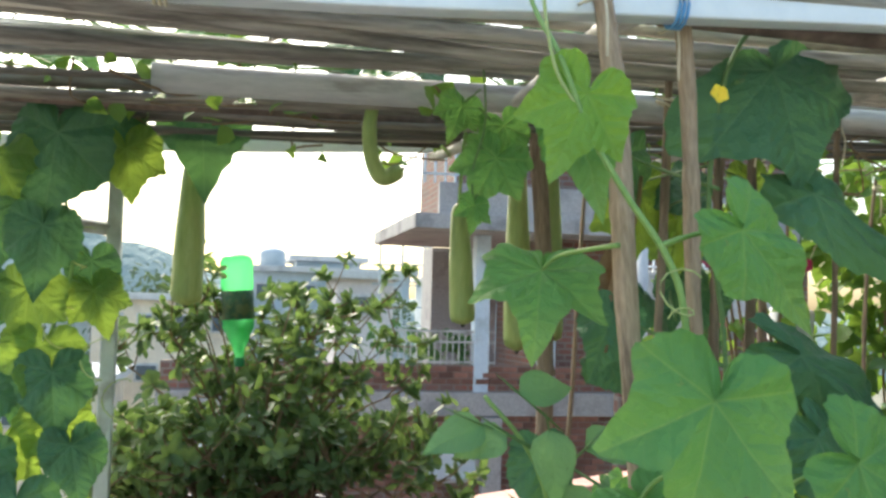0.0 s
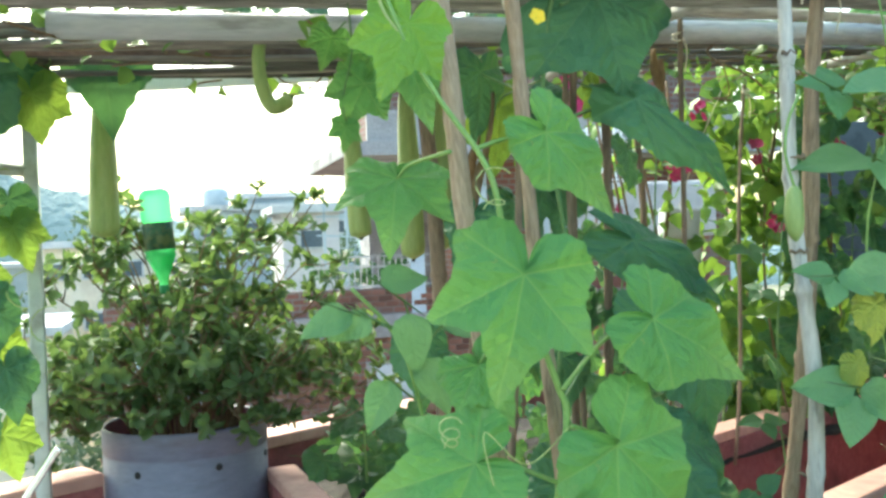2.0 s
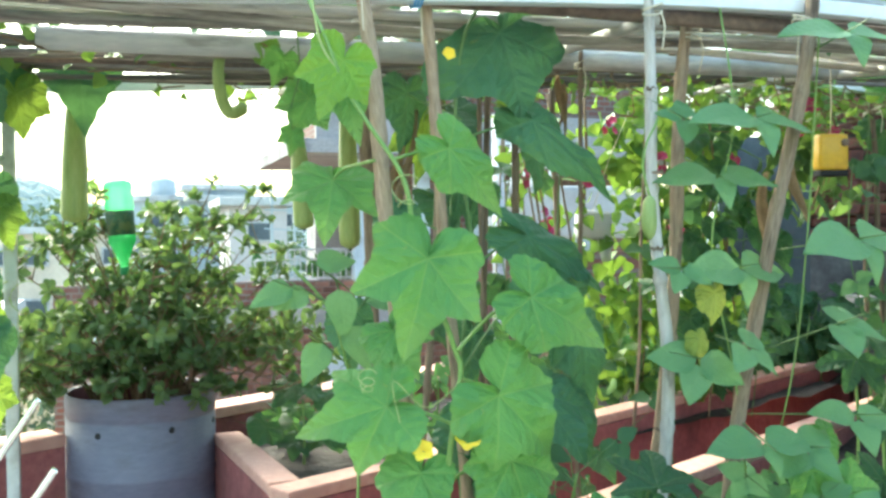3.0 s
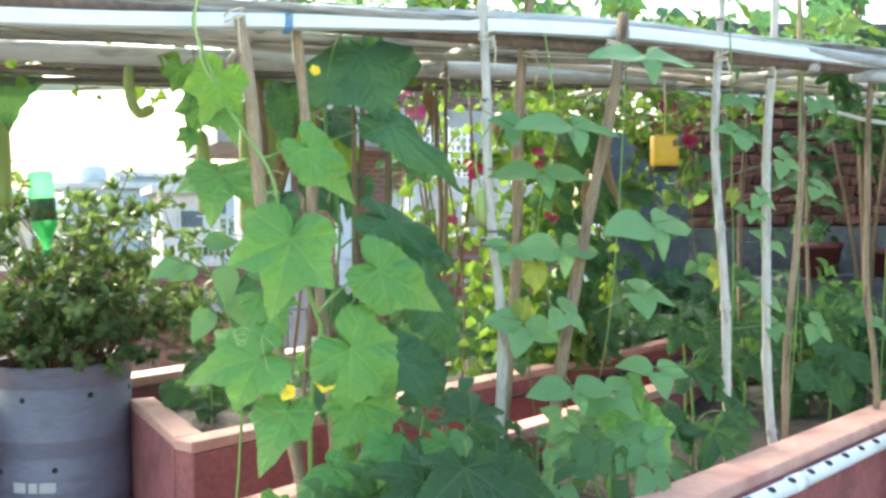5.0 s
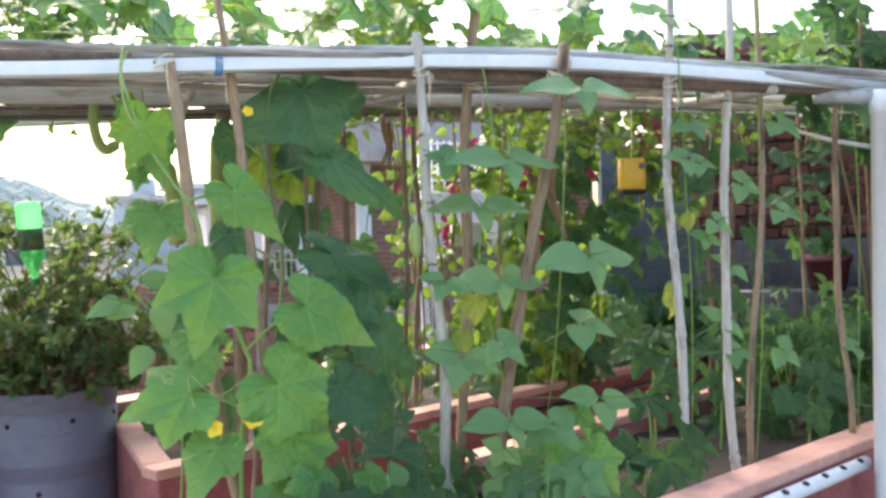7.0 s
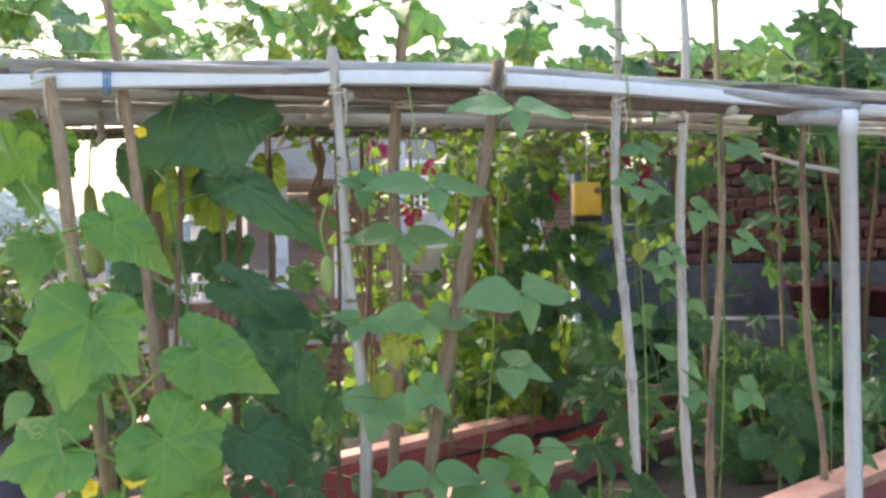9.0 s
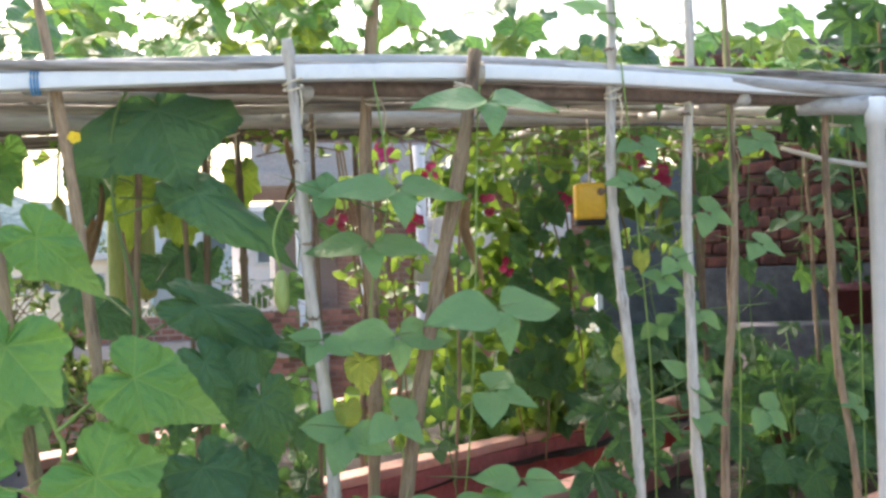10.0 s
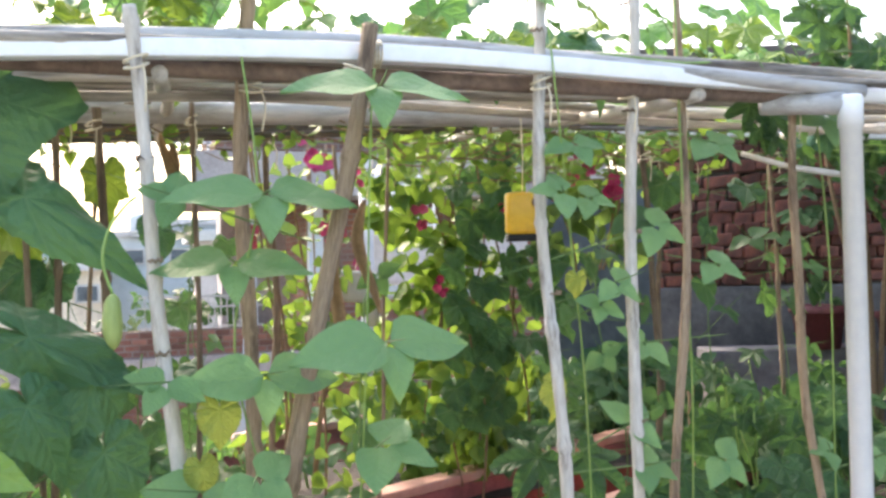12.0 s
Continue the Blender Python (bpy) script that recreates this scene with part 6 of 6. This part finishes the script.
def tangle(x0, x1, y0, y1, z0, z1, twigs, count, seed, label, mat):
    """Dry and green tendrils woven through the canes, with small leaves."""
    o = Vector(((x0 + x1) / 2, (y0 + y1) / 2, z0))
    t = thing("roof_vine", o, label, "vine", "roof vines")
    rng = random.Random(seed)
    bm = bmesh.new()
    spots = []
    for _ in range(twigs):
        p = Vector((rng.uniform(x0, x1), rng.uniform(y0, y1), rng.uniform(z0, z1)))
        pts = [p]
        d = Vector((rng.uniform(-1, 1), rng.uniform(-0.5, 0.5), rng.uniform(-0.2, 0.2)))
        for k in range(4):
            d += Vector((rng.uniform(-0.5, 0.5), rng.uniform(-0.4, 0.4), rng.uniform(-0.25, 0.2)))
            q = pts[-1] + d.normalized() * rng.uniform(0.05, 0.12)
            q.z = min(max(q.z, z0 - 0.03), z1)
            pts.append(q)
        tube(bm, [q - o for q in spline(pts, 3)], rng.uniform(0.0012, 0.0032), 5)
        for q in pts[1:]:
            for _k in range(count):
                spots.append((q - o + unit(rng) * 0.03, rng.uniform(0.025, 0.055), (unit(rng) + Vector((0, 0, -0.2))).normalized(), (unit(rng) + Vector((0, -0.8, 0.3))).normalized()))
    part("stem", bm, M_TWIG, t)
    blade_cloud("foliage", spots, mat, t, shape=1)
    return t


tangle(-1.1, 0.25, 1.75, 2.22, 1.985, 2.05, 34, 1, 61, "dry tendrils and small leaves woven through the canes", M_CREEPER)
tangle(0.35, 1.3, 1.75, 2.28, 1.985, 2.07, 40, 1, 62, "tangle of tendrils and leaves under the far canes", M_CREEPER)
tangle(1.3, 2.6, 1.85, 2.36, 1.96, 2.08, 50, 1, 63, "dry tendrils and small leaves woven through the canes", M_CREEPER)

tangle(1.9, 2.8, 2.28, 2.56, 1.92, 2.10, 34, 2, 64, "leafy tendrils hanging about the far beam", M_CREEPER)

# ---- brick wall of the next house ----
bw = thing("wall_east", (3.56, 3.78, 0.0), "rough red brick side wall of the next house", "wall", kind="structure")
bw.rotation_euler = (0, 0, radians(-19.6))
part("core", boxed((1.6, 0.16, 0.4), (3.2, 0.20, 4.7), None), M_MORTAR, bw, "grey mortar", smooth=False)
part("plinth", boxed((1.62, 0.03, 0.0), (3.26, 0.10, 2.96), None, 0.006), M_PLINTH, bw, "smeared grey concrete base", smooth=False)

# added out of view to keep skylight off the plants on the right
side = thing("wall_side", (4.75, 0.2, 0.0), "unseen plain grey wall added to block skylight", "wall", kind="structure")
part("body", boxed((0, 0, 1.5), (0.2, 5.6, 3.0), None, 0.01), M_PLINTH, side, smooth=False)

# ---- things by the brick wall ----
wp = thing("back_wall_panel", (3.12, 3.52, 0.0), "weathered blue-grey painted wall panel", "wall", kind="structure")
part("panel", boxed((0.04, 0, 1.0), (0.60, 0.05, 2.05), None, 0.006), M_BLUE_WALL, wp, smooth=False)
part("post", boxed((-0.276, -0.05, 1.0), (0.032, 0.04, 1.35), None, 0.004), M_PVC, wp, "white post", smooth=False)


def pot(at, r, h, label):
    t = thing("flower_pot", at, label, "plant pot")
    part("body", lathe(bmesh.new(), ((0.001, 0.0), (r * 0.72, 0.0), (r * 0.92, h * 0.82), (r * 0.98, h * 0.82), (r, h * 0.84), (r, h), (r * 0.9, h), (r * 0.86, h * 0.9)), 28), M_POT, t)
    part("soil", lathe(bmesh.new(), ((r * 0.87, h * 0.9), (0.001, h * 0.93)), 20), M_SOIL, t)
    return t


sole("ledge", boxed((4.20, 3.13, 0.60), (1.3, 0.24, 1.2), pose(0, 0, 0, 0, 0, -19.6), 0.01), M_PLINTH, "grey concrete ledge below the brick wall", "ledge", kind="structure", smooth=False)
pot((4.05, 3.09, 1.20), 0.13, 0.20, "dark red flower pot on the concrete ledge")
pot((4.42, 2.98, 1.20), 0.11, 0.16, "dark red flower pot beside its twin")
low_plant("leafy_greens", (4.05, 3.09, 1.37), 0.14, LEAF_SINGLE, 0.09, 7, "small leafy plant in a red pot", "plant", 701)

# ---- palmate-leaved shrub rising behind the trellis ----
pap = thing("papaya_shrub", (4.15, 2.85, 0.0), "tall shrub with hand-shaped leaves beyond the trellis", "shrub")
bm = bmesh.new()
rng = random.Random(61)
for k in range(5):
    e = Vector((rng.uniform(-0.4, 0.4), rng.uniform(-0.2, 0.3), rng.uniform(2.3, 2.8)))
    ln = spline([(0, 0, 0), (e.x * 0.2, e.y * 0.2, 1.2), e * 0.8, e], 5)
    tube(bm, ln, [0.016 - 0.011 * i / len(ln) for i in range(len(ln))], 7)
    for j in range(16):
        s = ln[rng.randrange(9, len(ln))]
        az = rng.uniform(0, math.tau)
        at = s + Vector((math.cos(az) * 0.16, math.sin(az) * 0.14, rng.uniform(-0.02, 0.12)))
        petiole(pap, s, at, 0.002, 0.01)
        leaf(pap, LEAF_OKRA[j % 3], at, rng.uniform(0.13, 0.20), -90 + math.cos(az) * 60, rng.uniform(20, 70), rng.uniform(-40, 40))
part("trunk", bm, M_TWIG, pap)


# ---- the neighbouring houses ----
nb = thing("brick_house", (1.06, 7.03, -3.217), "unfinished brick house with concrete bands and an open balcony", "house", "neighbouring houses")
nb.scale = (0.4536, 0.4536, 0.4536)
part("lower_wall", boxed((2.0, 2.5, -1.75), (10.8, 5.0, 21.9)), M_FAR_BRICK, nb, smooth=False)
part("band", boxed((2.0, -0.03, 9.02), (10.9, 0.10, 0.40), None, 0.01), M_CONCRETE, nb, "grey concrete band", smooth=False)
part("terrace_wall", boxed((2.0, 0.06, 9.45), (10.8, 0.14, 0.46)), M_FAR_BRICK, nb, smooth=False)
part("upper_wall", boxed((5.6, 1.6, 10.55), (5.2, 3.0, 2.72)), M_FAR_BRICK, nb, smooth=False)
part("back_room", boxed((2.4, 4.0, 10.55), (1.4, 1.0, 2.7)), M_CONCRETE, nb, smooth=False)
part("slab", boxed((4.55, 1.2, 12.02), (8.2, 4.4, 0.24), None, 0.01), M_CONCRETE, nb, "projecting concrete slab", smooth=False)
part("roof_parapet", boxed((4.65, -0.85, 12.40), (7.6, 0.12, 0.52), None, 0.01), M_CONCRETE, nb, smooth=False)
part("top_storey", boxed((4.65, 1.4, 13.02), (6.7, 3.0, 1.76)), M_FAR_BRICK, nb, smooth=False)
for x in (1.85, 3.05):
    part("column", boxed((x, 0.10, 10.55), (0.26, 0.26, 2.70), None, 0.01), M_BLUE_PAINT, nb, "pale blue column", smooth=False)
part("pilaster", boxed((2.05, -0.06, 7.6), (0.34, 0.14, 2.4), None, 0.01), M_CONCRETE, nb, smooth=False)
win = part("window", boxed((1.36, -0.02, 8.06), (1.0, 0.10, 0.70), None, 0.01), M_CONCRETE, nb, "pale boarded window", smooth=False)
part("pane", boxed((1.36, -0.075, 8.06), (0.84, 0.02, 0.56), None, 0.004), M_WINDOW, win, smooth=False)
for k in range(19):
    part("baluster", boxed((0.1 + 0.105 * k, 0.02, 9.95), (0.018, 0.018, 0.56)), M_GREY_PIPE, nb, smooth=False)
for z in (9.72, 10.06, 10.24):
    part("rail", boxed((1.05, 0.02, z), (2.1, 0.03, 0.035)), M_GREY_PIPE, nb, smooth=False)
for k in range(4):
    part("roof_post", boxed((0.62 + 0.17 * k, -0.80, 13.1), (0.03, 0.03, 0.9)), M_BLUE_PAINT, nb, smooth=False)
for z in (12.8, 13.15, 13.5):
    part("roof_rail", boxed((0.88, -0.80, z), (0.62, 0.03, 0.03)), M_BLUE_PAINT, nb, smooth=False)
for x, z in ((4.4, 10.6), (6.2, 10.6)):
    w = part("window", boxed((x, 0.08, z), (0.9, 0.08, 1.1), None, 0.01), M_CONCRETE, nb, smooth=False)
    part("pane", boxed((x, 0.035, z), (0.74, 0.02, 0.94), None, 0.004), M_WINDOW, w, smooth=False)


def far_house(name, c, d, mat, label, windows, roof=0.3, rows=1):
    t = thing(name, (c[0], c[1], -9.0), label, "house", "neighbouring houses")
    h = c[2] + 9.0
    part("wall", boxed((0, d[1] / 2, h / 2), (d[0], d[1], h)), mat, t, smooth=False)
    part("roof", boxed((0, d[1] / 2, h + roof * 0.3), (d[0] + roof * 2, d[1] + roof * 2, 0.22), None, 0.02), M_PALE_WALL, t, smooth=False)
    for r in range(rows):
        for k in range(windows):
            x = -d[0] / 2 + d[0] * (k + 0.5) / windows
            w = part("window", boxed((x, -0.03, h - 0.75 - 1.6 * r), (0.75, 0.10, 0.6), None, 0.01), M_PALE_WALL, t, smooth=False)
            part("pane", boxed((x, -0.085, h - 0.75 - 1.6 * r), (0.6, 0.02, 0.46)), M_BLUE_WALL, w, smooth=False)
    return t


far_house("cream_house", (-2.0, 31.3, 1.72), (4.6, 5.0), M_CREAM, "low cream house with a flat roof and small windows", 4, 0.3, 2)
far_house("pink_house", (3.65, 26.0, 2.45), (1.6, 3.0), M_PINK, "narrow pink rendered house greyed by painted haze", 1)
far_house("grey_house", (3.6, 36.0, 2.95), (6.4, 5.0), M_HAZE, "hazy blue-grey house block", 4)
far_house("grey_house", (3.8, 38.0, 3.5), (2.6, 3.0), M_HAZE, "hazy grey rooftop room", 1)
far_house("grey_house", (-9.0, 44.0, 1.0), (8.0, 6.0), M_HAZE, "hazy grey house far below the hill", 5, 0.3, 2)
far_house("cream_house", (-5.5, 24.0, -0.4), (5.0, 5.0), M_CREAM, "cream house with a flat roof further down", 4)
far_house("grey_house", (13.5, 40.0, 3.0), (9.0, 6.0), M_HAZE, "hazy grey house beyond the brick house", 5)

sc = thing("scaffold", (3.5, 22.5, -9.0), "thin scaffold tower in haze blue-grey beside the pink house", "scaffold")
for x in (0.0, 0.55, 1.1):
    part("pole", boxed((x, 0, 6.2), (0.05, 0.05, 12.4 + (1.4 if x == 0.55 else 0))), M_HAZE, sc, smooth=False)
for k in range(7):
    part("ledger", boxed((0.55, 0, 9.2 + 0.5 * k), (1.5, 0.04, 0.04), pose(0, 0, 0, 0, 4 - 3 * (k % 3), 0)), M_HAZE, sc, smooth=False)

tank = thing("water_tank", (1.5, 37.0, 3.148), "rooftop water tank in haze blue-grey", "tank")
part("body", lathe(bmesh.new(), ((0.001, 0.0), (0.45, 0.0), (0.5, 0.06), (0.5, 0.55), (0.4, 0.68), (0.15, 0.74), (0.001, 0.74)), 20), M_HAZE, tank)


def far_tree(at, h, r, seed, label, mat, leaves=900):
    t = thing("tree", at, label, "tree", "trees between the houses")
    rng = random.Random(seed)
    bm = bmesh.new()
    tube(bm, spline([(0, 0, 0), (0.1 * r, 0, h * 0.35), (-0.05 * r, 0, h * 0.62)], 4), [0.05 * r + 0.03 * (8 - i) / 8 for i in range(9)], 7)
    spots = []
    for k in range(12):
        c = Vector((rng.uniform(-0.7, 0.7) * r, rng.uniform(-0.7, 0.7) * r, h * rng.uniform(0.55, 0.92)))
        tube(bm, [(0, 0, h * 0.5), c * 0.6 + Vector((0, 0, h * 0.2)), c], [0.03 * r, 0.02 * r, 0.008 * r], 5)
        cr = r * rng.uniform(0.22, 0.46)
        for _ in range(leaves // 12):
            p = c + unit(rng) * cr * rng.uniform(0.5, 1.0)
            spots.append((p, r * rng.uniform(0.07, 0.14), unit(rng), unit(rng)))
    part("trunk", bm, M_TWIG, t)
    blade_cloud("crown", spots, mat, t)
    return t


far_tree((0.36, 5.9, -9.0), 10.0, 0.85, 1, "leafy tree beside the brick house balcony", M_TREE, 1500)
far_tree((1.12, 6.4, -9.0), 10.7, 0.85, 2, "small tree growing up to the balcony railing", M_TREE, 900)
far_tree((2.5, 17.5, -9.0), 10.7, 1.4, 7, "hazy tree below the pink house", M_FAR_TREE, 1100)
far_tree((4.2, 19.0, -9.0), 10.9, 1.5, 8, "hazy tree below the pink house", M_FAR_TREE, 1100)
far_tree((0.7, 24.0, -9.0), 10.6, 2.0, 9, "hazy tree between the houses", M_FAR_TREE, 1100)
far_tree((-1.2, 20.0, -9.0), 9.0, 2.0, 3, "hazy tree between the houses", M_FAR_TREE)
far_tree((4.5, 33.0, -9.0), 13.0, 1.8, 4, "hazy tree behind the blue-grey block", M_FAR_TREE)
far_tree((-6.5, 30.0, -9.0), 10.5, 2.5, 5, "hazy tree behind the cream house", M_FAR_TREE)
far_tree((-3.5, 42.0, -9.0), 12.5, 3.0, 6, "hazy tree near the hill", M_FAR_TREE)

# white wall and hanging cloth behind the creeper
ww = thing("white_wall", (3.05, 5.55, 0.0), "pale rendered slab wall of the next terrace", "wall", kind="structure")
part("slab", boxed((0, 0, 1.69), (1.15, 0.12, 0.38), pose(0, 0, 0, 0, 0, -8), 0.03), M_PALE_WALL, ww, smooth=False)
part("lower_wall", boxed((0, 0.08, -3.8), (1.2, 0.12, 10.4), pose(0, 0, 0, 0, 0, -8)), M_FAR_BRICK, ww, smooth=False)
for k in range(9):
    part("lattice_bar", boxed((-0.48 + 0.05 * k, -0.02, 2.06), (0.012, 0.012, 0.38)), M_PVC, ww, smooth=False)
for k in range(7):
    part("lattice_bar", boxed((-0.28, -0.034, 1.90 + 0.055 * k), (0.44, 0.012, 0.012)), M_PVC, ww, smooth=False)
part("pole", tube(bmesh.new(), [(-0.62, -0.2, -8.9), (-0.60, -0.2, 2.35)], 0.045, 10), M_PALE_WALL, ww)
jug = thing("plastic_jug", (1.745, 2.70, 1.508), "pale cut plastic jug hung from the far beam", "jug")
part("body", boxed((0, 0, 0.055), (0.135, 0.06, 0.11), pose(0, 0, 0, 0, 4, 0), 0.012), M_PALE_WALL, jug)
part("spout", tube(bmesh.new(), [(0.05, 0, 0.01), (0.055, 0, -0.05), (0.06, 0, -0.085)], [0.03, 0.022, 0.019], 14), M_PALE_WALL, jug)
part("cord", tube(bmesh.new(), [(0, 0, 0.11), (0.005, -0.12, 0.3), (0.0, -0.29, 0.475)], 0.0016, 5), M_CORD, jug)

# hills, their distance haze painted as a pale blue-green
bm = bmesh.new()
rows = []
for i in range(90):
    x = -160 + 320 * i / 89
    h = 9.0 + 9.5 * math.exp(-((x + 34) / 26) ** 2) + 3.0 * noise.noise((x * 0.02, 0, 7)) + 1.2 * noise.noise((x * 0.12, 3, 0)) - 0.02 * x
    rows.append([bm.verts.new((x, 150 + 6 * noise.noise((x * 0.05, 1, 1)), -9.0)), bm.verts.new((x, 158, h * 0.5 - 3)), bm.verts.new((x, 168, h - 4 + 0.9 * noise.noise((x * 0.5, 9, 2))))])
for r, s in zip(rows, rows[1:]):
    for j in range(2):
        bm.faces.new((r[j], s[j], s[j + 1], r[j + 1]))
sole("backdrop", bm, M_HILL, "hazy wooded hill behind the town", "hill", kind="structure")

# bright steel rack at the edge of the terrace
ch = thing("steel_rack", (-0.24, 1.45, 0.0), "bright steel ladder rack leaning beside the drum", "rack")
for x0, y0, z0, x1, y1 in ((0.09, 0.17, 1.19, -0.70, 0.08), (0.13, 0.03, 1.07, -0.60, -0.05)):
    a, b = Vector((x1, y1, 0.0)), Vector((x0, y0, z0))
    m = between(a, b)
    part("rail", box(bmesh.new(), (0, 0, (b - a).length / 2), (0.030, 0.012, (b - a).length), None, 0.003), M_CHROME, ch, smooth=False, at=m)
for q in (0.35, 0.60, 0.84):
    a, b = Vector((-0.70, 0.08, 0.0)).lerp(Vector((0.09, 0.17, 1.19)), q), Vector((-0.60, -0.05, 0.0)).lerp(Vector((0.13, 0.03, 1.07)), q)
    part("rung", tube(bmesh.new(), [a, b], 0.008, 10), M_CHROME, ch)

# ---- bricks of the east wall ----
rng = random.Random(77)
brick_meshes = []
WIDTHS = (0.090, 0.098, 0.084, 0.094, 0.104, 0.190, 0.175)
for i in range(7):
    bm = bmesh.new()
    box(bm, (0, 0, 0), (WIDTHS[i], 0.05, 0.058))
    for v in bm.verts:
        v.co += Vector((rng.uniform(-1, 1) * 0.008, rng.uniform(-1, 1) * 0.009, rng.uniform(-1, 1) * 0.008))
    bmesh.ops.bevel(bm, geom=list(bm.edges), offset=0.007, segments=1, affect="EDGES")
    me = finish(bm, "brick", False)
    me.materials.append(M_BRICK)
    brick_meshes.append(me)
far_verts, far_faces = [], []
for r in range(18):
    x = -0.01 - 0.05 * (r % 2)
    while x < 3.2:
        kind = rng.randrange(5) if rng.random() < 0.9 else rng.randrange(5, 7)
        w = WIDTHS[kind]
        m = pose(x + w / 2, 0.045 + rng.uniform(-0.020, 0.014), 1.51 + 0.067 * r + 0.016 * math.sin(1.7 * x + 0.6 * r) + rng.uniform(-0.006, 0.006), rng.uniform(-6, 6), rng.uniform(-6, 6), rng.uniform(-8, 8))
        if x < 1.65:
            part("brick", brick_meshes[kind], None, bw, at=m)
        else:
            b = len(far_verts)
            far_verts += [m @ v.co for v in brick_meshes[kind].vertices]
            far_faces += [[b + k for k in p.vertices] for p in brick_meshes[kind].polygons]
        x += w + rng.uniform(0.004, 0.016)
me = bpy.data.meshes.new("brickwork")
me.from_pydata(far_verts, [], far_faces)
me.update()
tagged(part("brickwork", me, M_BRICK, bw), kind="stuff")

# ---- plants on the balcony of the brick house ----
for i, (x, y, h) in enumerate(((1.22, 7.16, 0.22), (1.40, 7.20, 0.28), (1.62, 7.16, 0.20), (1.86, 7.18, 0.24))):
    low_plant("balcony_plant", (x, y, 1.165), h, LEAF_BUSH + LEAF_SINGLE, 0.10, 16, "bushy green plant on the balcony of the brick house", "plant", 880 + i, 0.2, "balcony plants")

# ---- bricks of the brick house where its wall shows ----
house_brick = finish(boxed((0, 0, 0), (0.232, 0.024, 0.088)), "brick", False)
house_brick.materials.append(M_HOUSE_BRICK)
rng = random.Random(77)
for wall, face, x_from, x_to, row_from, row_to in (("lower_wall", -0.004, -0.5, 4.1, 73, 84), ("terrace_wall", -0.014, 0.0, 4.1, 89, 92)):
    carrier = next(c for c in nb.children if c.name.startswith(wall))
    for row in range(row_from, row_to):
        x = x_from - (0.125 if row % 2 == 0 else 0.0) + 0.125
        while x < x_to:
            z = (row + 0.5) * 0.105
            if not (wall == "lower_wall" and (0.70 < x < 2.0 and 7.62 < z < 8.48 or 1.74 < x < 2.36)):
                part("brick", house_brick, None, carrier, at=pose(x, face + rng.uniform(-0.008, 0.006), z, 0, rng.uniform(-0.8, 0.8), 0))
            x += 0.25
